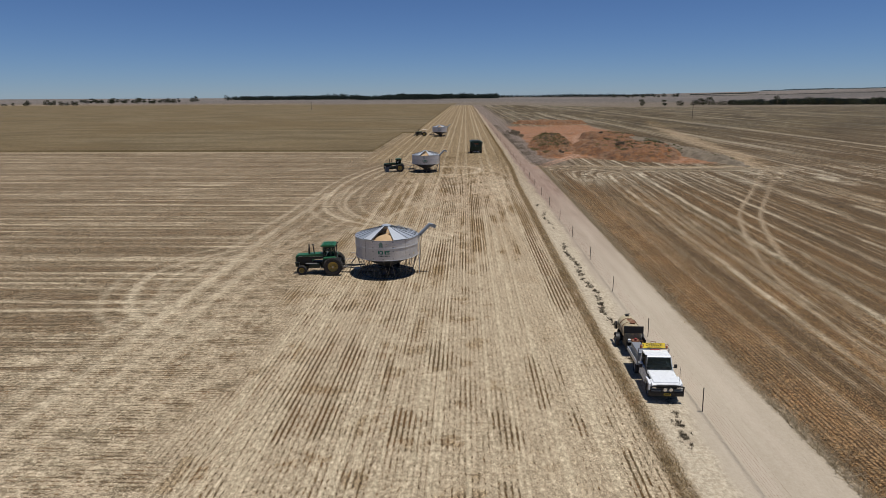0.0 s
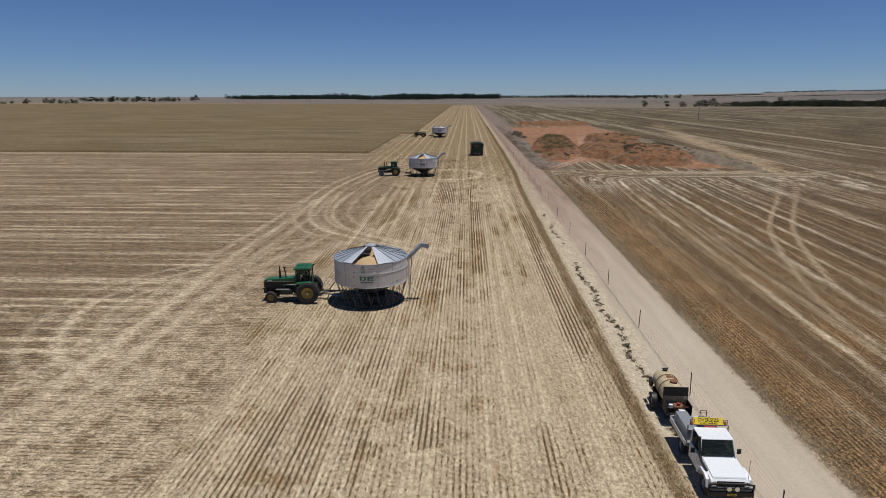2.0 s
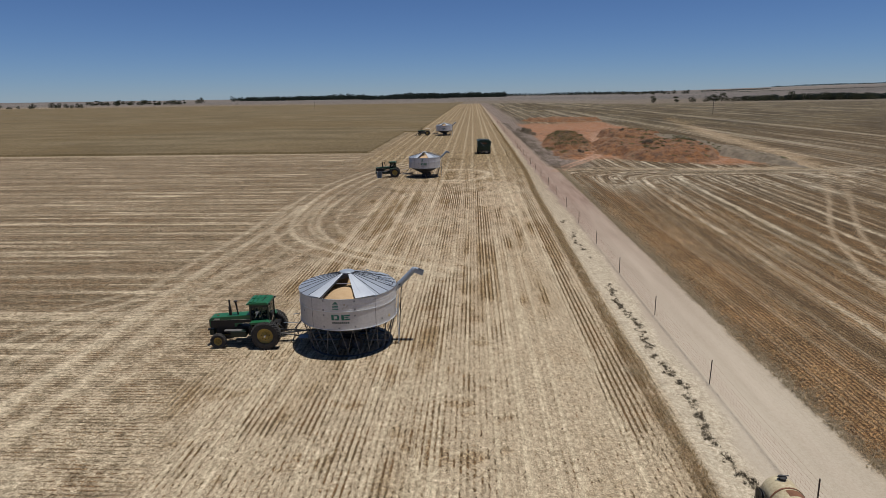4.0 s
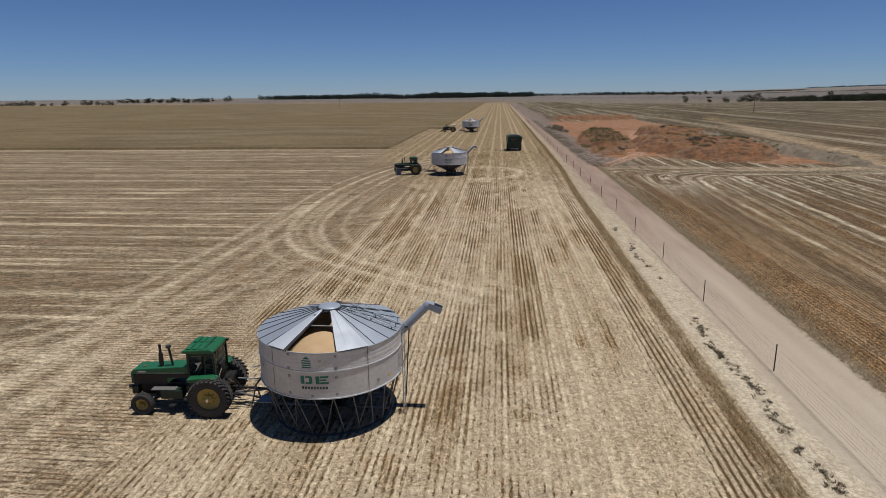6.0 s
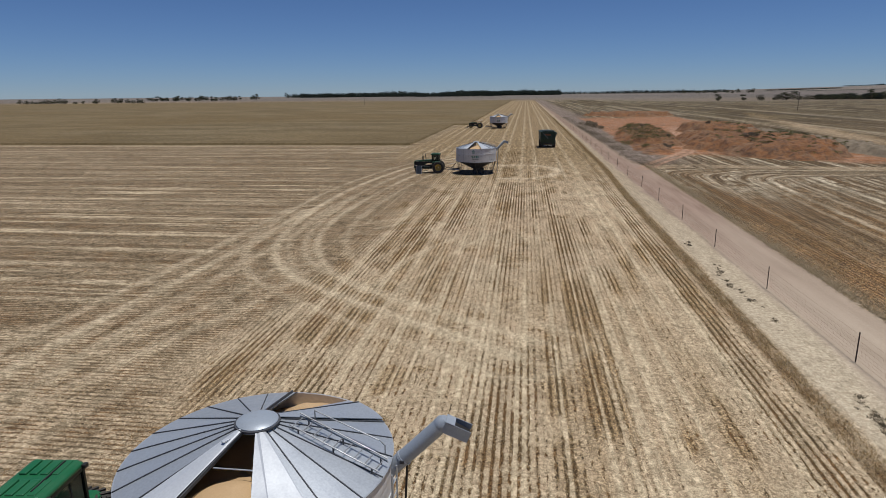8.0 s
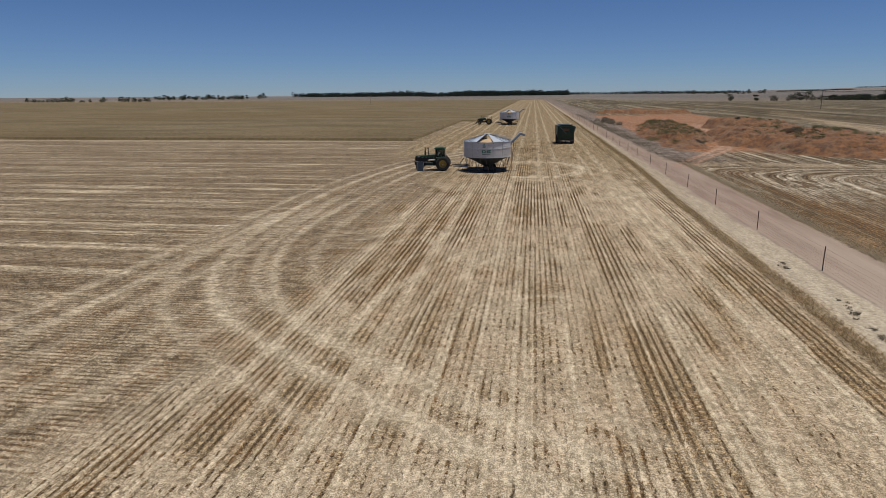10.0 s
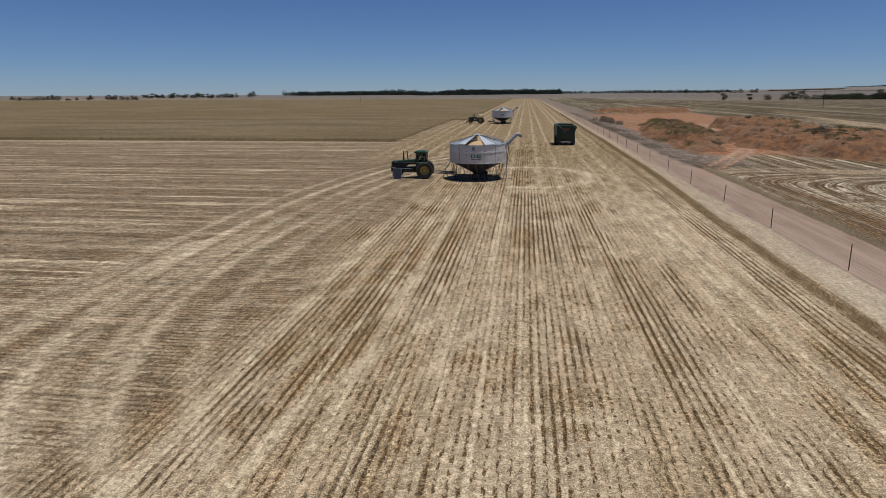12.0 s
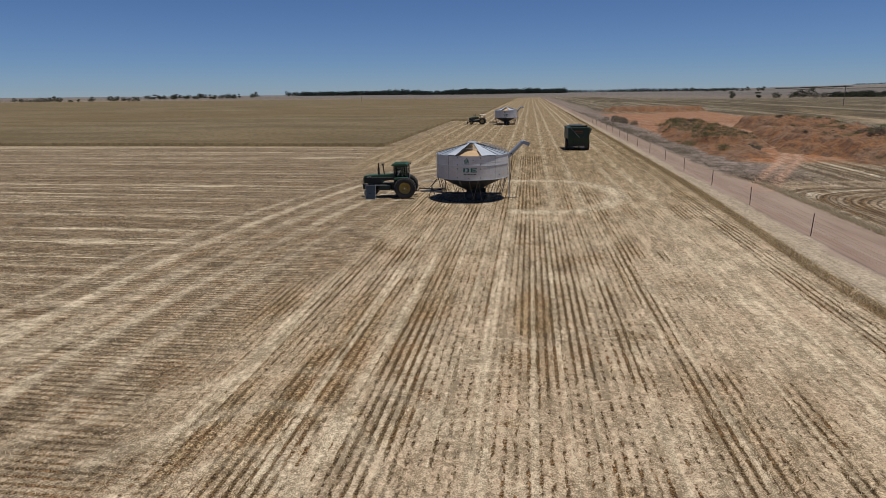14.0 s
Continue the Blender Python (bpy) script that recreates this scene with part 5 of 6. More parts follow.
        for x, y in corners:
            box(bm, (x - 0.04, y - 0.035, 1.18), (x + 0.04, y + 0.035, 2.57))
        for y in (-0.68, 0.68):
            box(bm, (-0.88, y - 0.03, 1.18), (0.16, y + 0.03, 1.30))
            box(bm, (-0.88, y - 0.03, 2.48), (0.16, y + 0.03, 2.57))
            box(bm, (-0.24, y - 0.025, 1.3), (-0.19, y + 0.025, 2.54))
        for x in (-0.88, 0.16):
            box(bm, (x - 0.03, -0.68, 2.48), (x + 0.03, 0.68, 2.57))
            box(bm, (x - 0.03, -0.68, 1.18), (x + 0.03, 0.68, 1.42))
        bm.to_mesh(cab.data)
        bm.free()
        for lo, hi in (((-0.84, -0.688, 1.3), (0.12, -0.678, 2.48)), ((-0.84, 0.678, 1.3), (0.12, 0.688, 2.48)), ((-0.886, -0.66, 1.42), (-0.876, 0.66, 2.48)), ((0.156, -0.68, 1.42), (0.166, 0.68, 2.48))):
            part("window", block(lo, hi), CAB_GLASS, t, "grey-tinted cab glass").visible_shadow = False
        part("sticker", solid([(-0.62, 1.75), (-0.5, 1.95), (-0.34, 2.2), (-0.6, 2.15), (-0.5, 2.05)], 0.004, 1, -0.697), CANVAS, t, "torn white sticker on the glass")
        roof = part("cab_roof", bevelled(solid([(-1.08, 2.56), (-1.10, 2.62), (-1.02, 2.70), (0.06, 2.74), (0.20, 2.66), (0.20, 2.56)], 1.46), 0.04), body, t, "ribbed green cab roof")
        for k in range(4):
            x = -0.92 + 0.25 * k
            for s in (-1, 1):
                part("roof_ridge", block((x, s * 0.38 - 0.28, 2.69), (x + 0.18, s * 0.38 + 0.28, 2.76), 0.02), body, roof)
        part("aerial", rods(((-0.15, -0.55, 2.76), (-0.15, 0.6, 2.77)), r=0.02), BLACK, roof)
        part("work_lamp", block((0.22, -0.72, 2.58), (0.32, -0.58, 2.68), 0.015), BLACK, roof)
        part("work_lamp", block((0.22, 0.58, 2.58), (0.32, 0.72, 2.68), 0.015), BLACK, roof)
        part("grab_handle", rods(((0.26, -0.85, 1.35), (0.5, -0.80, 2.0)), r=0.02), CHROME, t)
    for s in (-1, 1):
        part("lift_arm", rods(((0.3, s * 0.35, 0.75), (1.0, s * 0.4, 0.5)), r=0.035), BLACK, t)
        part("lift_rod", rods(((0.35, s * 0.3, 1.25), (0.75, s * 0.4, 0.62)), r=0.03), BLACK, t)
    part("tow_bar", block((0.2, -0.06, 0.42), (1.05, 0.06, 0.50), 0.01), BLACK, t)
    part("hydraulic_hose", tube([Vector(p) for p in ((0.4, -0.2, 1.3), (0.75, -0.25, 1.1), (0.85, -0.3, 0.8), (1.1, -0.2, 0.95))], 0.018, 6), BLACK, t)
    part("remote_block", block((0.36, -0.2, 1.15), (0.5, 0.1, 1.35), 0.02), BLACK, t)
    if loader:
        for s in (-1, 1):
            part("loader_arm", tube([Vector((-0.9, s * 0.55, 1.35)), Vector((-2.6, s * 0.55, 1.25)), Vector((-3.9, s * 0.55, 0.35))], 0.07), BLACK, t)
        part("loader_fork", bevelled(solid([(-3.8, 0.1), (-3.8, 0.75), (-3.92, 0.75), (-3.98, 0.18), (-4.7, 0.06), (-4.7, 0.02)], 1.5), 0.01), BLACK, t)
    return t


tractor_a = tractor("green tractor with glazed cab and yellow rims")
tractor_a.matrix_basis = pose(-11.08, 53.08, 0, 0, 0, 4.0)
tractor_b = tractor("dull dark green tractor parked beside a leaning solar panel", body=GREEN_DULL)
tractor_b.matrix_basis = pose(-12.9, 129.7, 0, 0, 0, 4)
tractor_c = tractor("older dark green tractor with pale canopy and loader", True, True, GREEN_DULL)
tractor_c.matrix_basis = pose(-15.2, 244.0, 0, 0, 0, 0)

solar = thing("solar_panel", "small dark solar panel leaning against a tractor wheel", "solar panel")
part("panel_glass", block((-0.36, -0.012, 0.03), (0.36, 0.012, 1.12)), CELL, solar)
bm = bmesh.new()
for lo, hi in (((-0.39, -0.02, 0.0), (-0.355, 0.02, 1.15)), ((0.355, -0.02, 0.0), (0.39, 0.02, 1.15)), ((-0.355, -0.02, 0.0), (0.355, 0.02, 0.03)), ((-0.355, -0.02, 1.12), (0.355, 0.02, 1.15))):
    box(bm, lo, hi)
part("panel_frame", bm, GREY, solar)
solar.matrix_basis = pose(-15.5, 128.05, 0, -18, 0, 6)


# ---- grain cart seen from behind ----
def grain_cart():
    c = thing("grain_cart", "dark green chaser bin with covered top and wide tyres", "grain cart")
    tub = bmesh.new()
    w0, w1, l0, l1 = 1.58, 1.42, 2.6, 2.45
    low = [tub.verts.new(p) for p in ((-w1, -l1, 0.62), (w1, -l1, 0.62), (w1, l1, 0.62), (-w1, l1, 0.62))]
    mid = [tub.verts.new(p) for p in ((-w0, -l0, 1.75), (w0, -l0, 1.75), (w0, l0, 1.75), (-w0, l0, 1.75))]
    top = [tub.verts.new(p) for p in ((-w0, -l0, 3.15), (w0, -l0, 3.15), (w0, l0, 3.15), (-w0, l0, 3.15))]
    tub.faces.new(low)
    tub.faces.new(top)
    for a, b in ((low, mid), (mid, top)):
        for i in range(4):
            tub.faces.new((a[i], a[(i + 1) % 4], b[(i + 1) % 4], b[i]))
    body = part("tub", bevelled(tub, 0.04), TARP, c, "dark green steel tub")
    for x in (-1.5, -0.75, 0, 0.75, 1.5):
        part("stiffener", block((x - 0.04, -2.66, 1.75), (x + 0.04, -2.60, 3.13), 0.01), TARP, body)
    part("top_rail", bevelled(block((-1.66, -2.68, 3.08), (1.66, 2.68, 3.2)), 0.03), TARP, body)
    part("emblem", block((-0.55, -2.685, 2.55), (0.6, -2.662, 2.75), 0), RUST, body, "faded orange emblem bar")
    part("emblem", block((-0.35, -2.685, 2.38), (0.6, -2.662, 2.46), 0), RUST, body)
    part("top_cover", bevelled(solid([(-1.3, 3.2), (-0.9, 3.36), (0.9, 3.38), (1.3, 3.2)], 4.6), 0.03), GREEN_SHADED, c)
    part("auger_housing", rods(((1.75, -2.2, 2.9), (1.78, 2.4, 1.0)), r=0.22, seg=14), GREEN_SHADED, c)
    part("hoist_rod", rods(((-1.15, -2.69, 3.05), (0.1, -2.69, 1.8)), r=0.018), GREY, body)
    part("lamp_bar", rods(((-1.3, -2.5, 3.36), (1.2, -2.5, 3.4)), r=0.05), BLACK, c)
    part("sight_hatch", block((1.0, -2.4, 3.2), (1.25, -2.1, 3.5), 0.03), BLACK, c)
    part("chassis", block((-0.9, -2.7, 0.7), (0.9, 2.4, 0.9), 0.03), BLACK, c)
    for s in (-1, 1):
        w = big_wheel("wheel", c, (s * 1.5, -1.3, 0.8), 0.8, 0.5, 20, 0.4)
        w.matrix_basis = Matrix.Translation((s * 1.5, -1.3, 0.8)) @ pose(0, 0, 0, 0, 0, 90 * s)
    part("axle", rods(((-1.5, -1.3, 0.8), (1.5, -1.3, 0.8)), r=0.1), BLACK, c)
    part("rear_beam", block((-1.55, -2.75, 0.42), (1.55, -2.62, 0.62), 0.02), BLACK, c)
    for x in (-0.62, -0.4, -0.2, 0.25, 0.45, 0.62, 0.78):
        part("reflector", block((x - 0.07, -2.775, 0.46), (x + 0.07, -2.755, 0.56), 0.004), WHITE, c, "white reflector")
    part("mudflap", block((-1.6, -2.3, 0.25), (-0.95, -2.26, 1.1), 0.01), BLACK, c)
    part("mudflap", block((0.95, -2.3, 0.25), (1.6, -2.26, 1.1), 0.01), BLACK, c)
    part("ladder", rods(((-1.0, -2.72, 0.9), (-1.0, -2.72, 3.1)), ((-0.65, -2.72, 0.9), (-0.65, -2.72, 3.1)), r=0.02), GREEN_SHADED, c)
    part("drawbar", rods(((-0.4, 2.4, 0.75), (0, 4.4, 0.6)), ((0.4, 2.4, 0.75), (0, 4.4, 0.6)), r=0.07), BLACK, c)
    part("drawbar_stand", rods(((0, 4.2, 0.6), (0, 4.2, 0.0)), r=0.05), BLACK, c)
    return c


grain_cart().matrix_basis = pose(3.6, 173.4, 0, 0, 0, 3) @ Matrix.Diagonal((0.93, 1, 1, 1))


# ---- utility truck ----
def ute():
    """Front towards -y, origin on the ground between the axles' middle; 3.18 m wheelbase before scaling."""
    u = thing("utility_truck", "white flat-tray utility truck with bullbar and sign", "truck")
    fa, ra = -1.59, 1.59
    # body outline from the side, pushed across
    lower = bevelled(solid([(-2.30, 0.52), (-2.34, 0.95), (-2.20, 1.06), (-0.75, 1.17), (-0.70, 1.22), (0.52, 1.22), (0.52, 0.48), (-1.0, 0.48), (-1.12, 0.80), (-1.42, 0.97), (-1.78, 0.97), (-2.08, 0.80), (-2.16, 0.52)], 1.58, 0), 0.03)
    body = part("body", lower, WHITE, u, "white painted steel body")
    part("hood", bevelled(solid([(-2.22, 1.05), (-2.16, 1.12), (-0.82, 1.22), (-0.78, 1.18)], 1.36, 0), 0.02), WHITE, u)
    for s in (-1, 1):
        part("wheel_arch", bevelled(solid([(-2.22, 0.62), (-2.14, 0.98), (-1.85, 1.08), (-1.35, 1.08), (-1.02, 0.92), (-0.92, 0.60), (-1.05, 0.60), (-1.18, 0.84), (-1.42, 0.97), (-1.78, 0.97), (-2.05, 0.84), (-2.12, 0.62)], 0.14, 0, s * 0.85), 0.012), WHITE, body)
        part("door", block((s * 0.79 - 0.012, -0.70, 0.56), (s * 0.79 + 0.012, 0.36, 1.2), 0.008), WHITE, body)
        part("door_handle", block((s * 0.808 - 0.01, 0.14, 1.08), (s * 0.808 + 0.01, 0.28, 1.11), 0.004), BLACK, body)
    cab = part("cab_roof", bevelled(solid([(-0.50, 1.85), (-0.44, 1.91), (0.48, 1.93), (0.54, 1.86)], 1.42, 0), 0.03), WHITE, u, "white cab roof")
    for s in (-1, 1):
        part("pillar", rods(((s * 0.74, -0.78, 1.2), (s * 0.67, -0.46, 1.87)), r=0.03), WHITE, u)
        part("pillar", rods(((s * 0.75, 0.48, 1.2), (s * 0.68, 0.47, 1.87)), r=0.05), WHITE, u)
        part("pillar", rods(((s * 0.755, -0.1, 1.2), (s * 0.685, -0.08, 1.87)), r=0.02), BLACK, u)
    screen = bmesh.new()
    vs = [screen.verts.new(p) for p in ((-0.70, -0.78, 1.25), (0.70, -0.78, 1.25), (0.635, -0.48, 1.84), (-0.635, -0.48, 1.84))]
    vs2 = [screen.verts.new(v.co + Vector((0, 0.008, -0.004))) for v in vs]
    screen.faces.new(vs)
    screen.faces.new(vs2[::-1])
    for i in range(4):
        screen.faces.new((vs[i], vs2[i], vs2[(i + 1) % 4], vs[(i + 1) % 4]))
    part("windscreen", screen, GLASS, u, "dark windscreen")
    for s in (-1, 1):
        bm = solid([(-0.72, 1.24), (-0.30, 1.84), (0.44, 1.84), (0.44, 1.24)], 0.008, 0, s * 0.715)
        part("side_window", bm, GLASS, u)
        part("wiper", rods(((s * 0.35 - 0.28, -0.80, 1.24), (s * 0.35 + 0.2, -0.70, 1.36)), r=0.012), BLACK, u)
        mirror = part("mirror", block((s * 0.98 - 0.09, -0.52, 1.22), (s * 0.98 + 0.09, -0.46, 1.45), 0.02), BLACK, u)
        part("mirror_arm", rods(((s * 0.78, -0.5, 1.2), (s * 0.92, -0.49, 1.28)), r=0.015), BLACK, mirror)
    for x, y, w in ((-0.4, -0.6, 0.14), (-0.05, -0.64, 0.2), (0.28, -0.58, 0.12)):
        part("paper", block((x - w, y - 0.06, 1.262), (x + w, y + 0.06, 1.285), 0.005, pose(0, 0, 0, 0, 0, 4)), CANVAS, u)
    part("rear_window", block((-0.6, 0.53, 1.3), (0.6, 0.54, 1.8)), GLASS, u)
    part("seat", block((-0.65, -0.05, 0.9), (0.65, 0.3, 1.25), 0.05), BLACK, u)
    part("seat_back", block((-0.65, 0.25, 1.2), (0.65, 0.4, 1.7), 0.05), BLACK, u)
    part("dashboard", block((-0.68, -0.72, 1.1), (0.68, -0.45, 1.26), 0.03), BLACK, u)
    part("snorkel", tube([Vector(p) for p in ((-0.76, -1.75, 1.1), (-0.80, -1.15, 1.2), (-0.79, -0.86, 1.3), (-0.74, -0.52, 1.84), (-0.74, -0.54, 2.0))], 0.055, 8), BLACK, u)
    # front
    part("grille", block((-0.55, -2.36, 0.78), (0.55, -2.33, 1.02), 0.01), BLACK, u)
    for s in (-1, 1):
        part("headlight", block((s * 0.66 - 0.1, -2.365, 0.80), (s * 0.66 + 0.1, -2.33, 1.0), 0.015), CHROME, u)
    bar = part("bullbar", tube([Vector(p) for p in ((-0.88, -2.42, 0.55), (-0.88, -2.5, 0.95), (-0.5, -2.58, 1.06), (0.5, -2.58, 1.06), (0.88, -2.5, 0.95), (0.88, -2.42, 0.55))], 0.042, 10), BLACK, u, "black steel bullbar")
    part("bumper", bevelled(block((-0.9, -2.56, 0.42), (0.9, -2.34, 0.68)), 0.03), BLACK, bar)
    part("cross_tube", rods(((-0.86, -2.53, 0.82), (0.86, -2.53, 0.82)), ((-0.3, -2.56, 0.66), (-0.3, -2.58, 1.06)), ((0.3, -2.56, 0.66), (0.3, -2.58, 1.06)), r=0.03), BLACK, bar)
    for s in (-1, 1):
        part("spot_lamp", lathe([(0.001, -0.05), (0.10, -0.05), (0.105, -0.02), (0.06, 0.06), (0.001, 0.07)], 20, "y"), CHROME, bar, "round driving lamp", True).matrix_basis = Matrix.Translation((s * 0.155, -2.62, 0.86))
    part("number_plate", block((-0.19, -2.58, 0.50), (0.19, -2.565, 0.60)), SIGN_YELLOW, bar, "small yellow plate")
    part("plate_bar", block((-0.14, -2.585, 0.53), (0.14, -2.578, 0.57)), BLACK, bar)
    part("aerial", rods(((0.6, -2.5, 1.0), (0.62, -2.45, 2.1)), r=0.008), BLACK, u)
    # wheels and underframe
    for x, y in ((-0.72, fa), (0.72, fa), (-0.72, ra), (0.72, ra)):
        s = -1 if x < 0 else 1
        w = part("wheel", lathe([(0.22, -0.10), (0.34, -0.115), (0.385, -0.08), (0.39, 0), (0.385, 0.08), (0.34, 0.115), (0.22, 0.10), (0.22, -0.10)], 28, "y"), TYRE, u, "", True)
        w.matrix_basis = Matrix.Translation((x, y, 0.39)) @ pose(0, 0, 0, 0, 0, 90 * s)
        part("rim", lathe([(0.23, -0.09), (0.20, -0.04), (0.10, -0.03), (0.09, -0.09), (0.001, -0.1)], 20, "y"), GREY, w, "", True)
    part("chassis", block((-0.45, -2.1, 0.5), (0.45, 2.9, 0.66), 0.02), BLACK, u)
    part("rear_axle", rods(((-0.72, ra, 0.39), (0.72, ra, 0.39)), ((-0.72, fa, 0.39), (0.72, fa, 0.39)), r=0.06), BLACK, u)
    # tray
    tray = part("tray_floor", block((-0.95, 0.66, 0.88), (0.95, 3.0, 0.95), 0.01), GREY, u, "grey steel tray")
    for s in (-1, 1):
        part("side_board", block((s * 0.95 - 0.018, 0.66, 0.92), (s * 0.95 + 0.018, 3.0, 1.16), 0.008), STEEL_LID, tray)
    part("tail_board", block((-0.93, 2.98, 0.92), (0.93, 3.015, 1.16), 0.008), STEEL_LID, tray)
    part("tool_box", bevelled(block((-0.78, 1.05, 0.95), (-0.22, 2.85, 1.5)), 0.03), GREY, u, "long grey sheet-metal tool box")
    part("fuel_drum", bevelled(block((0.30, 1.75, 0.95), (0.85, 2.5, 1.22)), 0.03), RED, u, "faded red box")
    part("hose_reel", lathe([(0.05, -0.1), (0.2, -0.1), (0.2, -0.07), (0.08, -0.06), (0.08, 0.06), (0.2, 0.07), (0.2, 0.1), (0.05, 0.1)], 18), BLACK, u).matrix_basis = pose(0.15, 2.0, 1.08)
    part("crate", block((0.05, 0.95, 0.95), (0.7, 1.55, 1.2), 0.02), RUST, u)
    part("tail_rack", tube([Vector(p) for p in ((0.45, 2.99, 1.16), (0.45, 2.99, 1.48), (0.75, 2.99, 1.48), (0.75, 2.99, 1.16))], 0.018), RUST, u)
    part("tail_rack_bar", rods(((0.40, 2.99, 1.36), (0.80, 2.99, 1.36)), r=0.015), RUST, u)
    part("head_board", rods(((-0.88, 0.66, 0.95), (-0.88, 0.66, 1.95)), ((0.88, 0.66, 0.95), (0.88, 0.66, 1.95)), ((-0.88, 0.66, 1.95), (0.88, 0.66, 1.95)), r=0.03), GREY, u)
    board = part("sign_board", block((-0.66, 0.60, 1.98), (0.66, 0.63, 2.30), 0.008, Matrix.Translation((0, 0.62, 1.98)) @ pose(0, 0, 0, -38, 0, 0) @ Matrix.Translation((0, -0.62, -1.98))), SIGN_YELLOW, u, "yellow warning sign lettered in black")
    for s in (-1, 1):
        cage = part("beacon_cage", tube([Vector((s * 0.72 - 0.08, 0.66, 1.95)), Vector((s * 0.72 - 0.08, 0.66, 2.2)), Vector((s * 0.72 + 0.1, 0.66, 2.2)), Vector((s * 0.72 + 0.1, 0.66, 1.95))], 0.012), RUST, u)
        part("beacon", lathe([(0.001, 1.97), (0.06, 1.97), (0.055, 2.1), (0.03, 2.14), (0.001, 2.15)], 14), ORANGE, cage, "orange beacon", True).matrix_basis = Matrix.Translation((s * 0.73, 0.66, 0))
    for words, size, up in (("OVERSIZE", 0.215, 0.135), ("LOAD AHEAD", 0.12, 0.02)):
        curve = bpy.data.curves.new("lettering", "FONT")
        curve.body, curve.size, curve.align_x, curve.extrude = words, size, "CENTER", 0.002
        helper = new("lettering", curve)
        me = bpy.data.meshes.new_from_object(helper.evaluated_get(bpy.context.evaluated_depsgraph_get()))
        bpy.data.objects.remove(helper)
        me.materials.clear()
        me.materials.append(BLACK)
        ob = new("lettering", me)
        ob.parent = board
        ob.matrix_basis = Matrix.Translation((0, 0.62, 1.98)) @ pose(0, 0, 0, -38, 0, 0) @ Matrix.Translation((0, -0.026, up)) @ pose(0, 0, 0, 90, 0, 0)
        tagged(ob, "black capital letters")
    return u


# shrunk, and shortened along its length, to fit the camera's view
ute().matrix_basis = pose(11.40, 31.02, 0, 0, 0, -1.0) @ Matrix.Diagonal((0.955, 0.9, 0.955, 1))


# ---- tank trailer ----
def tank_trailer():
    """Hitch towards -y."""
    t = thing("tank_trailer", "rust-stained cream tank trailer with pump and engine", "trailer")
    r, z = 0.60, 1.17
    prof = [(0.001, 0.62), (r * 0.6, 0.66), (r * 0.93, 0.76), (r, 0.92), (r, 1.5), (r + 0.012, 1.51), (r + 0.012, 1.55), (r, 1.56), (r, 2.15), (r + 0.012, 2.16), (r + 0.012, 2.2), (r, 2.21), (r, 2.85), (r * 0.93, 3.0), (r * 0.6, 3.1), (0.001, 3.13)]
    tank = part("tank", lathe(prof, 40, "y"), TANK, t, "cream tank with rust stains", True)
    tank.matrix_basis = Matrix.Translation((0, 0, z))
    for y in (1.53, 2.18):
        part("tank_band", lathe([(r + 0.012, y - 0.03), (r + 0.026, y - 0.03), (r + 0.026, y + 0.03), (r + 0.012, y + 0.03)], 40, "y"), RUST, tank)
    part("manhole", lathe([(0.17, r - 0.03), (0.17, r + 0.06), (0.2, r + 0.06), (0.2, r + 0.09), (0.001, r + 0.11)], 20), RUST, tank).matrix_basis = Matrix.Translation((0.05, 1.25, 0))
    part("filler", lathe([(0.12, r - 0.03), (0.12, r + 0.08), (0.15, r + 0.1), (0.001, r + 0.13)], 16), BLACK, tank).matrix_basis = Matrix.Translation((0, 2.7, 0))
    part("filler_handle", rods(((-0.2, 2.7, r + 0.12), (0.2, 2.7, r + 0.16)), r=0.02), BLACK, tank)
    part("rust_patch", lathe([(r + 0.003, 1.75), (r + 0.004, 2.1)], 10, "y", 40, 105), RUST, tank)
    part("cradle", block((-0.55, 0.7, 0.5), (0.55, 3.0, 0.62), 0.02), BLACK, t)
    for y in (1.0, 2.6):
        part("saddle", block((-0.6, y - 0.05, 0.55), (0.6, y + 0.05, 0.85), 0.02), BLACK, t)
    for s in (-1, 1):
        w = part("wheel", lathe([(0.2, -0.12), (0.34, -0.13), (0.40, -0.08), (0.405, 0), (0.40, 0.08), (0.34, 0.13), (0.2, 0.12), (0.2, -0.12)], 26, "y"), TYRE, t, "", True)
        w.matrix_basis = Matrix.Translation((s * 0.78, 1.75, 0.405)) @ pose(0, 0, 0, 0, 0, 90 * s)
        part("rim", lathe([(0.21, -0.10), (0.17, -0.04), (0.07, -0.08), (0.001, -0.08)], 18, "y"), GREY, w, "", True)
        part("mudguard", lathe([(0.46, -0.15), (0.475, -0.15), (0.475, 0.15), (0.46, 0.15), (0.46, -0.15)], 14, "y", 15, 165), BLACK, t).matrix_basis = Matrix.Translation((s * 0.78, 1.75, 0.42)) @ pose(0, 0, 0, 0, 0, 90)
    part("axle", rods(((-0.78, 1.75, 0.405), (0.78, 1.75, 0.405)), r=0.05), BLACK, t)
    part("drawbar", rods(((-0.5, 0.7, 0.55), (0, -0.9, 0.5)), ((0.5, 0.7, 0.55), (0, -0.9, 0.5)), r=0.045), BLACK, t)
    part("jockey_wheel", rods(((0.12, -0.55, 0.9), (0.12, -0.55, 0.0)), r=0.03), BLACK, t)
    deck = part("pump_deck", block((-0.62, -0.15, 0.58), (0.62, 0.72, 0.63), 0.01), BLACK, t)
    for x in (-0.62, 0.62):
        part("side_panel", block((x - 0.02, -0.12, 0.6), (x + 0.02, 0.68, 1.12), 0.005), BLACK, deck)
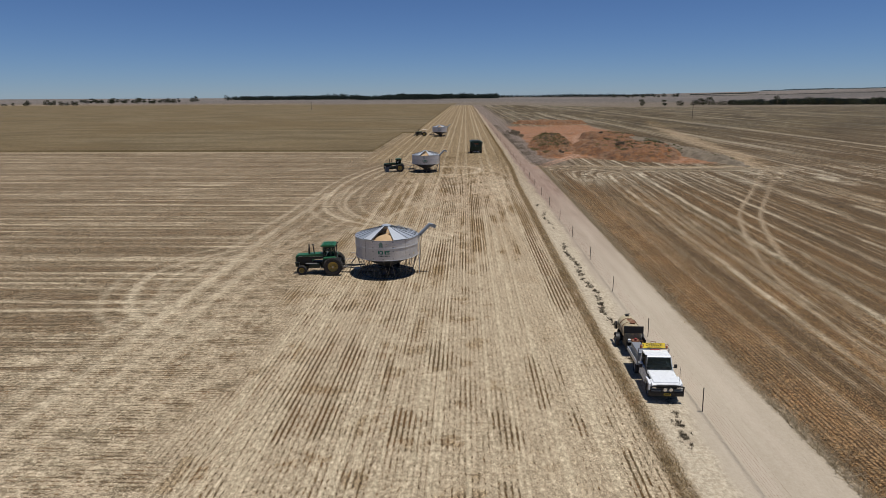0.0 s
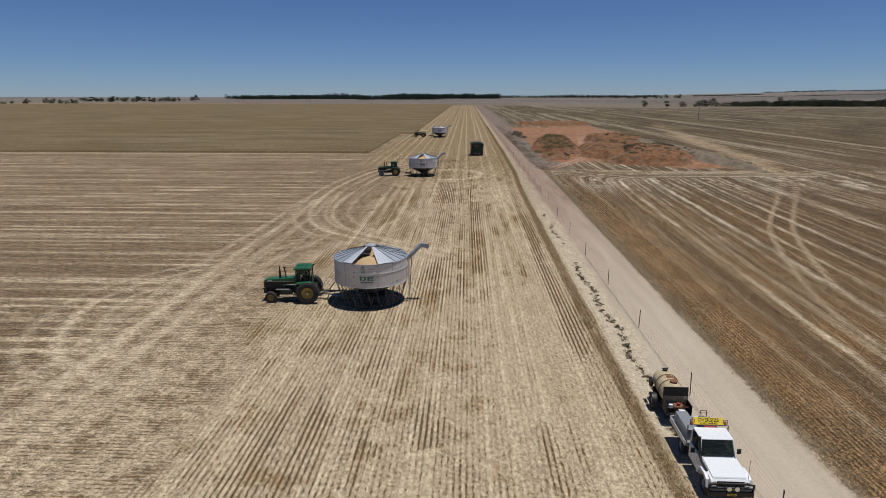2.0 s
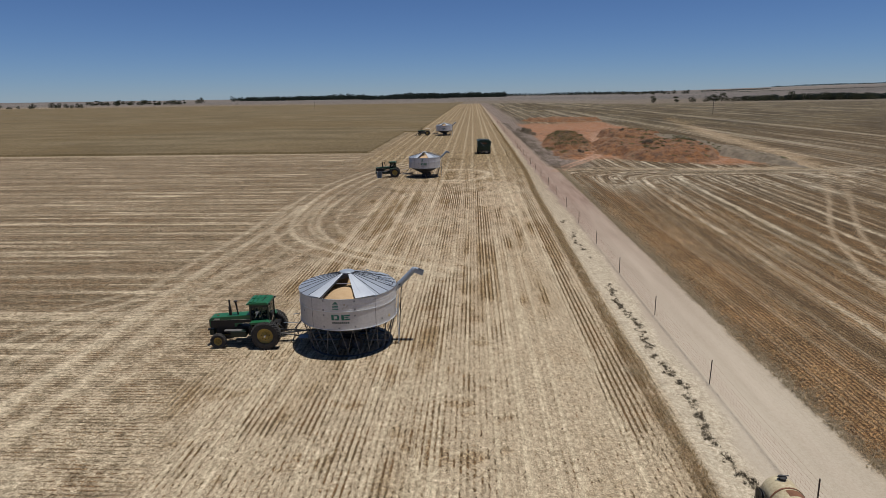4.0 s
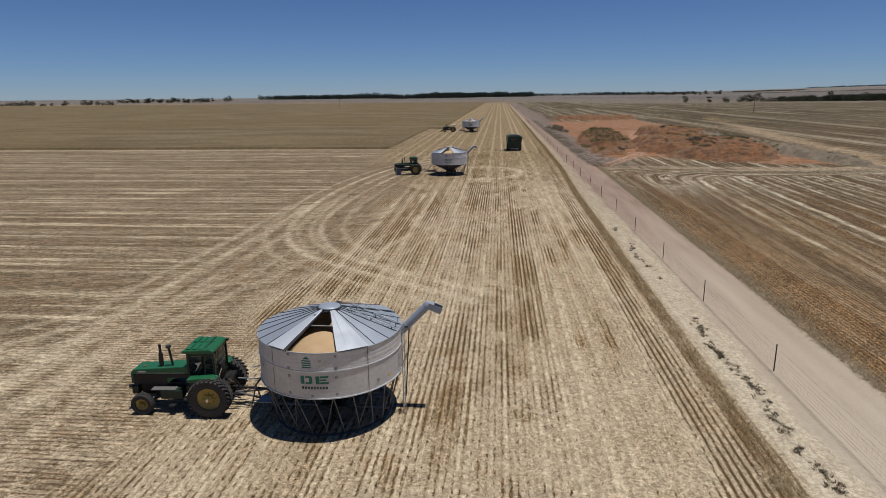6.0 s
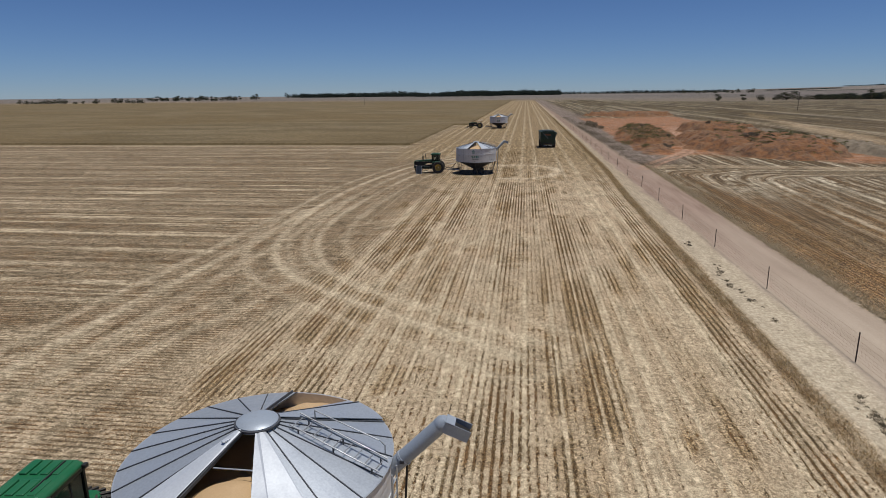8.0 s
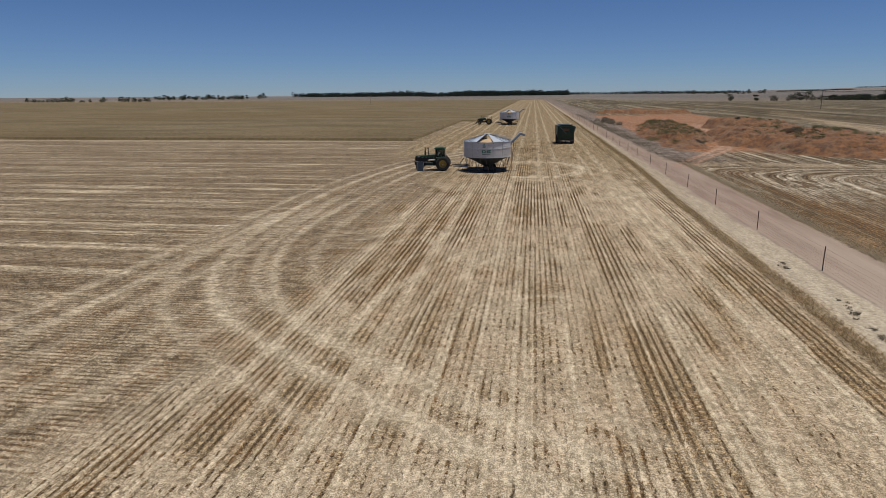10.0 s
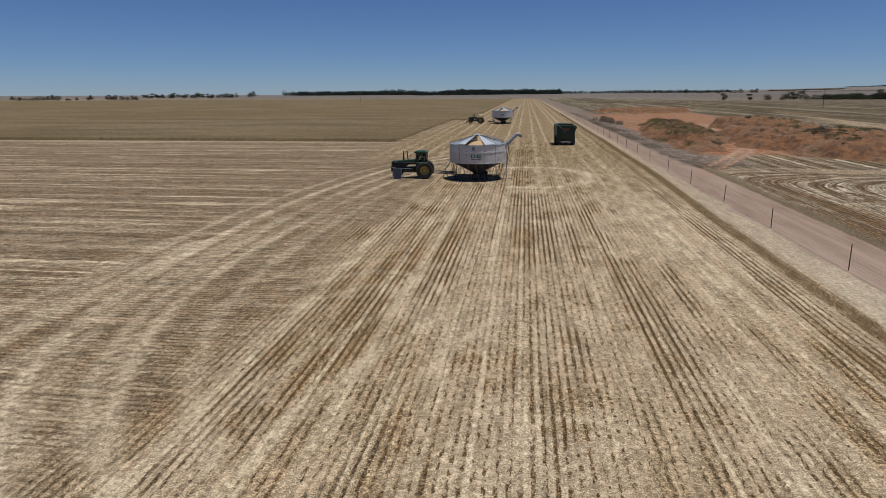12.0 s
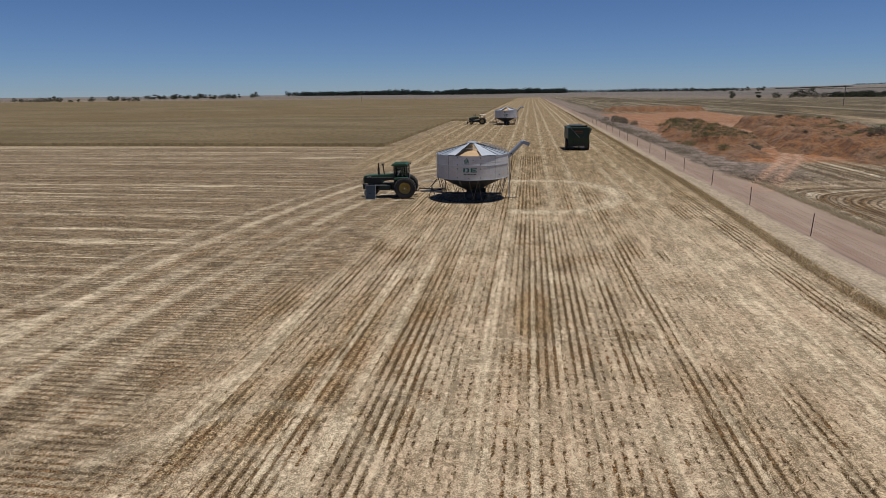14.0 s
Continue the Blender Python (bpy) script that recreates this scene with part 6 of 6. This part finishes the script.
        part("corner_post", rods(((x, -0.13, 0.6), (x, -0.13, 1.15)), r=0.02), BLACK, deck)
    part("engine_lid", block((-0.64, 0.60, 1.30), (0.64, 0.64, 1.78), 0.01, Matrix.Translation((0, 0.62, 1.3)) @ pose(0, 0, 0, -8, 0, 0) @ Matrix.Translation((0, -0.62, -1.3))), BLACK, t, "raised black engine cover")
    for s in (-1, 1):
        part("lid_prop", rods(((s * 0.6, 0.62, 0.62), (s * 0.6, 0.62, 1.35)), r=0.02), BLACK, t)
    part("pump_engine", bevelled(block((-0.2, 0.05, 0.63), (0.32, 0.5, 0.98)), 0.05), RUST, t, "grimy rust-red pump engine")
    part("pump", rods(((-0.45, 0.25, 0.78), (-0.2, 0.25, 0.78)), r=0.14, seg=14), BLACK, t)
    part("air_filter", rods(((0.05, 0.2, 0.98), (0.05, 0.2, 1.12)), r=0.09, seg=14), RED, t)
    part("jerry_can", bevelled(block((0.0, -0.12, 0.63), (0.34, 0.04, 0.86)), 0.03), WHITE, t, "small white can")
    part("tap_box", bevelled(block((-0.52, -0.05, 1.02), (-0.3, 0.12, 1.12)), 0.015), WHITE, t)
    part("hose", tube([Vector(p) for p in ((-0.45, 0.25, 0.9), (-0.52, 0.0, 1.15), (-0.6, -0.15, 1.0), (-0.55, -0.2, 0.7), (-0.3, -0.18, 0.65))], 0.03, 7), BLACK, t)
    part("hose", tube([Vector(p) for p in ((0.2, 0.1, 1.0), (0.42, -0.1, 1.1), (0.55, 0.1, 0.9), (0.5, 0.4, 0.75))], 0.022, 7), RUST, t)
    part("hose_reel", lathe([(0.05, -0.05), (0.28, -0.05), (0.28, -0.03), (0.1, 0.0), (0.28, 0.03), (0.28, 0.05), (0.05, 0.05)], 18, "y"), BLACK, t).matrix_basis = pose(-0.76, 2.55, 1.15, 0, 0, 90)
    return t


tank_trailer().matrix_basis = pose(11.32, 34.9, 0, 0, 0, -1.5) @ Matrix.Scale(0.94, 4)

# ---- fence of star pickets beside the track ----
fence = thing("fence", "row of thin dark steel pickets strung with wire", "fence")
picket = bmesh.new()
for k in range(3):
    box(picket, (-0.004, 0, -0.3), (0.004, 0.028, 1.27), 0, pose(0, 0, 0, 0, 0, 120 * k))
picket = part("picket", picket, POST, fence)
rs = np.random.RandomState(5)
for k in range(-2, 31):
    m = pose(12.98 + rs.normal(0, 0.03), 28.0 + 10 * k + rs.normal(0, 0.06), 0, rs.normal(0, 1), rs.normal(0, 1), rs.uniform(0, 120))
    if k == -2:
        picket.matrix_basis = m
    else:
        again(picket, m)
for z in (0.12, 0.26, 0.40, 0.55, 0.72, 0.90, 1.15):
    part("wire", rods(((12.98, 8, z), (12.98, 328, z)), r=0.003, seg=4), RUST, fence)
netting = bmesh.new()
for k in range(560):
    rod(netting, (12.98, 30.15 + 0.3 * k, 0.12), (12.98, 30.15 + 0.3 * k, 0.90), 0.0015, 0.0015, 3)
part("netting", netting, RUST, fence, "fine rusted upright wires of stock netting")


# ---- foliage ----
def leaf_cloud(name, blobs, count, size, material, seed, flat=0.6):
    """Many small leaf faces scattered through a few soft clumps."""
    rs = np.random.RandomState(seed)
    vol = np.array([b[3] ** 2 for b in blobs])
    pick = rs.choice(len(blobs), count, p=vol / vol.sum())
    way = rs.normal(size=(count, 3))
    way /= np.linalg.norm(way, axis=1)[:, None]
    c = np.array([b[:3] for b in blobs])[pick]
    rad = np.array([b[3] for b in blobs])[pick] * rs.uniform(0.45, 1.05, count) ** 0.6
    p = c + way * rad[:, None] * np.array([1, 1, flat])
    u = rs.normal(size=(count, 3))
    u /= np.linalg.norm(u, axis=1)[:, None]
    v = np.cross(u, rs.normal(size=(count, 3)))
    v /= np.linalg.norm(v, axis=1)[:, None]
    s = size * rs.uniform(0.6, 1.4, count)[:, None]
    verts = np.stack([p - u * s, p + v * s * 0.6, p + u * s, p - v * s * 0.6], 1)
    return joined(name, verts.reshape(-1, 3), np.arange(4 * count).reshape(-1, 4), material)


def gum_tree(label, seed, height=8.0, spread=3.2, count=1300):
    rs = np.random.RandomState(seed)
    t = thing("tree", label, "tree", "scattered gum trees")
    bm = bmesh.new()
    fork = Vector((rs.normal(0, 0.2), rs.normal(0, 0.2), height * 0.14))
    rod(bm, (0, 0, -0.3), fork, height * 0.035, height * 0.025, 8)
    blobs = []
    for k in range(6):
        a = 2 * math.pi * (k + rs.uniform(-0.3, 0.3)) / 6
        tip = Vector((math.cos(a) * spread * rs.uniform(0.4, 0.95), math.sin(a) * spread * rs.uniform(0.4, 0.95), height * rs.uniform(0.22, 0.8)))
        bend = fork.lerp(tip, 0.5) + Vector((0, 0, height * 0.04))
        rod(bm, fork, bend, height * 0.018, height * 0.012, 6)
        rod(bm, bend, tip, height * 0.012, height * 0.004, 6)
        blobs.append((*tip, spread * rs.uniform(0.36, 0.6)))
    blobs.append((0, 0, height * 0.78, spread * 0.5))
    blobs.append((spread * 0.15, 0, height * 0.36, spread * 0.7))
    blobs.append((-spread * 0.35, spread * 0.2, height * 0.22, spread * 0.5))
    part("trunk", bm, BARK, t)
    crown = leaf_cloud("crown", blobs, count, height * 0.032, GUM, seed + 1)
    crown.parent = t
    return t


templates = [gum_tree("grey-green gum tree with a rounded open crown", 100, 8, 4.2), gum_tree("dark spreading gum tree on the far paddock", 110, 7, 4.8), gum_tree("tall thin gum tree standing clear of the others", 120, 11, 4.0)]
rs = np.random.RandomState(9)
# sideways slope, distance, kind, size; placed and sized to fit the camera's view
spots = [(0.275, 1210, 0, 1.5), (0.309, 1200, 2, 1.15), (0.333, 1215, 1, 1.7), (0.354, 1240, 1, 1.2), (0.362, 1230, 0, 1.6), (0.368, 1225, 2, 1.2), (0.376, 1235, 0, 1.7), (0.385, 1250, 1, 1.0), (0.395, 1240, 1, 1.3), (0.402, 1245, 2, 0.9), (0.41, 1240, 1, 1.2), (0.419, 1240, 1, 1.1)]
spots += [(0.428 + 0.0125 * k + rs.normal(0, 0.004), 1230 + rs.uniform(-30, 50), int(rs.randint(2)), rs.uniform(1.2, 1.8)) for k in range(30)]
for lo, hi, size in ((-0.844, -0.805, 1.1), (-0.80, -0.755, 1.25), (-0.75, -0.724, 0.9), (-0.713, -0.70, 1.3), (-0.681, -0.66, 1.3), (-0.65, -0.615, 1.15)):
    spots += [(v + rs.normal(0, 0.002), 1480 + rs.uniform(-20, 30), int(rs.randint(2)), 0.8 * size * rs.uniform(0.7, 1.2)) for v in np.arange(lo + 0.004, hi, 0.0085)]
spots += [(v + rs.normal(0, 0.003), 1700 + rs.uniform(-60, 90), int(rs.choice([0, 1, 1, 2])), rs.uniform(0.8, 1.35)) for v in np.arange(-0.61, -0.455, 0.0046)]
spots += [(-0.434, 1750, 1, 1.2), (-0.428, 1760, 0, 1.3)]
spots += [(0.225 + 0.009 * k + rs.normal(0, 0.004), 2450 + rs.uniform(-100, 200), int(rs.randint(2)), rs.uniform(1.0, 1.7)) for k in range(12)]
used = set()
for slope, y, kind, size in spots:
    x = slope * y
    size *= (0.8 if y > 2000 else 1.02 if slope < 0.34 else 0.78 if slope < 0.43 else 0.75) if slope > 0 else 0.95
    z = float(land_height(np.array(x), np.array(float(y)))) - 0.1
    m = pose(x, y, z, 0, 0, rs.uniform(0, 360)) @ Matrix.Diagonal((size, size, size * rs.uniform(0.85, 1.1), 1))
    if kind not in used:
        used.add(kind)
        templates[kind].matrix_basis = m
    else:
        copy_thing(templates[kind], m)


def woods(name, label, x0, y0, x1, y1, depth, count, tall, seed, per=60):
    """A far belt of trees: crowns and stems in one object."""
    rs = np.random.RandomState(seed)
    s, d = rs.rand(count), rs.uniform(0, depth, count)
    x, y = x0 + (x1 - x0) * s, y0 + (y1 - y0) * s + d
    h = tall * (0.45 + 1.0 * field(x, y, 110, seed, 3)) * rs.uniform(0.75, 1.3, count)
    z = land_height(x, y)
    blobs = []
    for k in range(count):
        w = h[k] * rs.uniform(0.28, 0.42)
        blobs.append((x[k], y[k], z[k] + h[k] * 0.68, w))
        blobs.append((x[k] + rs.normal(0, w * 0.5), y[k], z[k] + h[k] * 0.32, w * 0.9))
    ob = leaf_cloud(name, blobs, count * per, tall * 0.08, PINE, seed + 1, 0.95)
    return tagged(ob, label, "woodland", kind="stuff")


woods("woodland", "dark belt of trees along the far edge of the fields", -760, 1990, 128, 2440, 170, 1500, 13, 200, 90)
woods("woodland", "low dark scrub in front of the far belt of trees", -330, 1900, -75, 1930, 60, 260, 7, 210)
woods("woodland", "thin far line of trees on the horizon", 128, 2900, 900, 3000, 120, 1000, 11, 220, 30)
woods("woodland", "grove of gum trees at the paddock edge", 545, 1290, 960, 1240, 70, 600, 9.6, 230, 110)
woods("woodland", "thin dark line of trees on the far rise", 1150, 3300, 1500, 3320, 40, 900, 5, 240, 40)
woods("woodland", "long dark hedge of trees below the far rise", 1080, 2900, 2300, 2960, 30, 1800, 3.2, 250, 40)
woods("woodland", "wooded strip along the crest of the far hill", 1900, 4150, 3000, 4200, 60, 1600, 6.5, 260, 40)


# ---- power poles ----
def power_pole(label):
    p = thing("power_pole", label, "power pole", "line of power poles")
    part("pole", rods(((0, 0, -0.5), (0, 0, 9.6)), r=0.14, seg=8), WOOD, p)
    part("cross_arm", block((-1.1, -0.06, 9.1), (1.1, 0.06, 9.25), 0.02), WOOD, p)
    for x in (-0.95, 0.0, 0.95):
        part("insulator", rods(((x, 0, 9.25), (x, 0, 9.5)), r=0.05), GREY, p)
    return p


pole = power_pole("weathered wooden power pole standing in the stubble")
pole.matrix_basis = pose(145, 408, 0, 0, 0, 20)
for x, y in ((-175, 720), (-660, 1080), (-1180, 1470)):
    copy_thing(pole, pose(x, y, float(land_height(np.array(float(x)), np.array(float(y)))), 0, 0, 30))

# ---- earth heaps at the pit ----
HEAP, hn, hl, hb = nodes_of("red_earth", 0.95)


def heap_material():
    place = add(hn, hl, "NewGeometry").outputs["Position"]
    a = add(hn, hl, "TexNoise", ("Vector", place), ("Scale", 0.35), ("Detail", 6.0), ("Roughness", 0.65))
    b = add(hn, hl, "TexNoise", ("Vector", place), ("Scale", 1.1), ("Detail", 5.0), ("Roughness", 0.72))
    f = add(hn, hl, "MapRange", ("Value", a.outputs["Fac"]), ("From Min", 0.35), ("From Max", 0.65))
    one = add(hn, hl, "MixRGB", ("Fac", f.outputs[0]), ("Color1", (0.25, 0.105, 0.035, 1)), ("Color2", (0.19, 0.096, 0.042, 1)))
    # dark blotches of earth that also stand for shade in clods and crevices
    g = add(hn, hl, "MapRange", ("Value", b.outputs["Fac"]), ("From Min", 0.47), ("From Max", 0.60), ("To Max", 0.75))
    c = add(hn, hl, "TexNoise", ("Vector", place), ("Scale", 0.16), ("Detail", 5.0), ("Roughness", 0.7))
    h = add(hn, hl, "MapRange", ("Value", c.outputs["Fac"]), ("From Min", 0.5), ("From Max", 0.6), ("To Max", 0.75))
    one = add(hn, hl, "MixRGB", ("Fac", h.outputs[0]), ("Color1", one.outputs[0]), ("Color2", (0.215, 0.128, 0.07, 1)))
    two = add(hn, hl, "MixRGB", ("Fac", g.outputs[0]), ("Color1", one.outputs[0]), ("Color2", (0.085, 0.047, 0.028, 1)))
    hl.new(two.outputs[0], hb.inputs["Base Color"])
    relief = add(hn, hl, "Bump", ("Strength", 1.0), ("Distance", 0.6), ("Height", b.outputs["Fac"]))
    hl.new(relief.outputs[0], hb.inputs["Normal"])


heap_material()
MULCH = paint("grey_spoil", (0.205, 0.158, 0.104), (0.09, 0.07, 0.045), 0.95, 0, 0.5, 3, 0.9, 1.0)


def heap_height(x, y, spec):
    cx, cy, rx, ry, top, seed, shear = spec
    d = np.hypot((x - cx - shear * (y - cy)) / rx, (y - cy) / ry) + 0.5 * (field(x, y, 11, seed) - 0.5) + 0.16 * (field(x, y, 3, seed + 1) - 0.5)
    lump = 0.45 + 1.0 * field(x, y, 6, seed + 2)
    clod = 1 - np.abs(2 * field(x, y, 2.4, seed + 3) - 1)
    gully = 0.35 * np.abs(field(x, y * 0.4, 3.2, seed + 5, 2) - 0.5) * (1 - ramp(1 - d, 0.25, 0.5))
    return top * ramp(1 - d + gully - 0.05, 0, 0.34) * (0.35 + 0.65 * lump) + (1.1 * (clod - 0.75) + 0.7 * (field(x, y, 0.9, seed + 4) - 0.5)) * ramp(1 - d, 0, 0.25) - 0.12


def heap(label, spec, material):
    cx, cy, rx, ry, top, seed, shear = spec
    x, y = np.meshgrid(np.arange(-1.3, 1.301, 0.42 / rx) * rx + cx, np.arange(-1.3, 1.301, 0.5 / ry) * ry + cy)
    x = x + shear * (y - cy)
    z = heap_height(x, y, spec)
    idx = np.arange(x.size).reshape(x.shape)
    ob = joined("earth_mound", np.stack([x, y, z], -1).reshape(-1, 3), np.stack([idx[:-1, :-1], idx[:-1, 1:], idx[1:, 1:], idx[1:, :-1]], -1).reshape(-1, 4), material)
    ob.data.shade_smooth()
    return tagged(ob, label, "earth mound", "earth mounds round the pit")


MOUND_A, MOUND_B, MOUND_C = (28.4, 205, 7.6, 43, 1.35, 300, 0.12), (46.0, 178, 15.2, 31, 2.0, 310, 0.06), (46, 346, 20, 16, 1.7, 320, 0.0)
MOUND_D, MOUND_E = (59.0, 194, 5.2, 56, 1.35, 330, -0.05), (50, 222, 10, 14, 2.3, 340, 0.0)
heap("red earth mound topped with green saltbush", MOUND_A, HEAP)
heap("broad red earth mound dotted with shrubs", MOUND_B, HEAP)
heap("bare red earth bank behind the pit floor", MOUND_C, HEAP)
heap("long grey spoil bank edging the pit", MOUND_D, MULCH)
heap("dark red earth shoulder beside the pit road", MOUND_E, HEAP)

# ---- shrubs and weeds ----
def shrub(label, seed, material, wide=0.8, high=0.7, count=520, size=0.065):
    rs = np.random.RandomState(seed)
    s = thing("shrub", label, "shrub", "saltbush on the mounds")
    bm = bmesh.new()
    blobs = []
    for k in range(7):
        a = 2 * math.pi * k / 7 + rs.uniform(-0.3, 0.3)
        q = rs.uniform(0.2, 0.75) * wide
        tip = (q * math.cos(a), q * math.sin(a), high * rs.uniform(0.35, 0.75))
        rod(bm, (0, 0, -0.1), tip, 0.02, 0.008, 5)
        blobs.append((*tip, wide * rs.uniform(0.28, 0.45)))
    part("stem", bm, WOOD, s)
    crown = leaf_cloud("foliage", blobs, count, size, material, seed + 1, 0.75)
    crown.parent = s
    return s


bushes = [shrub("grey-green saltbush clump on red earth", 400, BUSH, 1.1, 1.0), shrub("low spreading grey-green saltbush", 410, BUSH, 1.5, 0.8), shrub("dry brown weed clump on the spoil", 420, DEAD, 0.9, 0.7)]
rs = np.random.RandomState(44)
placed = 0
for spec, count in ((MOUND_A, 90), (MOUND_B, 100), (MOUND_D, 60), (MOUND_E, 34), (MOUND_C, 8)):
    cx_, cy_, rx_, ry_, top_, seed_, shear_ = spec
    for _ in range(count):
        a, q = rs.uniform(0, 2 * math.pi), rs.rand() ** 0.7 * 0.92
        x, y = cx_ + rx_ * q * math.cos(a) + shear_ * ry_ * q * math.sin(a), cy_ + ry_ * q * math.sin(a)
        z = max(0.0, float(max(heap_height(np.array(x), np.array(y), s) for s in (MOUND_A, MOUND_B, MOUND_C, MOUND_D, MOUND_E))))
        if near_line(np.array([x]), np.array([y]), PIT_ROAD)[0] < 3.2:
            continue
        kind = int(rs.choice(3, p=(0.42, 0.5, 0.08)))
        size = 0.4 + 0.9 * rs.rand() ** 2
        m = pose(x, y, z - 0.05, 0, 0, rs.uniform(0, 360)) @ Matrix.Diagonal((size, size, size * rs.uniform(0.7, 1.1), 1))
        if placed < 3:
            bushes[placed].matrix_basis = m
            placed += 1
        else:
            copy_thing(bushes[kind], m)

# dead weeds between the track and the mounds, and clumps along the verge
n = 3800
wy = rs.uniform(138, 330, n)
wx = road_right(wy) + 0.6 + np.abs(rs.normal(0, 1.7, n))
blades("dead_weeds", wx, wy, rs.uniform(0.05, 0.2, n), 0.025, DEAD, "grey dead weeds along the track beside the mounds", lean=1.2, count=3, spread=0.25, seed=46)
n = 9000
wx, wy = rs.uniform(18, 66, n), rs.uniform(140, 262, n)
wz = np.maximum(0, np.max([heap_height(wx, wy, m_) for m_ in (MOUND_A, MOUND_B, MOUND_D, MOUND_E)], axis=0))
ok = (near_line(wx, wy, PIT_ROAD) > 2.6) & (field(wx, wy, 6, 43) + 0.12 * wz > 0.55)
blades("dry_tussocks", wx[ok], wy[ok], rs.uniform(0.08, 0.3, ok.sum()), 0.022, DEAD, "dry grey-brown tussocks over the red earth", count=3, spread=0.25, seed=45, z=wz[ok])
n = 16000
wx, wy = rs.uniform(19, 40, n), rs.uniform(160, 262, n)
wz = heap_height(wx, wy, MOUND_A)
ok = (near_line(wx, wy, PIT_ROAD) > 2.6) & (wz + 1.2 * field(wx, wy, 5, 39) > 1.75)
blades("dry_grass", wx[ok], wy[ok], rs.uniform(0.12, 0.4, ok.sum()), 0.03, BUSH, "olive-green dry grass over the top of the mound", count=4, spread=0.3, seed=58, z=wz[ok])["category"] = "grass"
n = 6000
wy = rs.uniform(140, 262, n)
wx = road_right(wy) + 0.5 + rs.uniform(0, 4.2, n) * rs.uniform(0.3, 1, n)
ok = field(wx, wy, 5, 38) > 0.42
blades("dead_weeds", wx[ok], wy[ok], rs.uniform(0.05, 0.18, ok.sum()), 0.03, DEAD, "grey dead growth beside the track at the mounds", lean=1.4, count=3, spread=0.25, seed=59)
n = 2600
wx, wy = 17 + np.abs(rs.normal(0, 14, n)), 143 + rs.normal(0, 4, n)
blades("dead_weeds", wx, wy, rs.uniform(0.04, 0.13, n), 0.025, DEAD, "grey dead weeds between the stubble and the pit", lean=1.4, count=3, spread=0.25, seed=57)
wx, wy, wh = [], [], []
for k in range(640):
    y = rs.uniform(12, 98)
    if field(np.array(0.0), np.array(y), 3, 47, 2) < 0.37 or (y > 66 and rs.rand() < 0.7):
        continue
    x0, wide, tall = 11.3 + 0.2 * math.sin(y * 0.7) + rs.normal(0, 0.14), 0.03 + 0.13 * rs.rand() ** 3, rs.uniform(0.04, 0.14)
    n = int(150 * wide)
    wx += list(x0 + rs.normal(0, wide * 0.75, n))
    wy += list(y + rs.normal(0, wide, n))
    wh += list(tall * rs.uniform(0.5, 1.2, n))
blades("verge_weeds", np.array(wx), np.array(wy), np.array(wh), 0.014, WEED, "dark dried weed clumps along the pale verge", lean=0.8, count=6, spread=0.05, seed=48)["category"] = "weeds"
blobs = [(20.5 + rs.normal(0, 1.0), 255 + rs.normal(0, 7), rs.uniform(0.1, 0.7), rs.uniform(0.7, 1.4)) for k in range(16)]
tagged(leaf_cloud("brush_pile", blobs, 3000, 0.16, WEED, 49, 0.6), "grey pile of dead brush beside the track", "brush pile", kind="stuff")
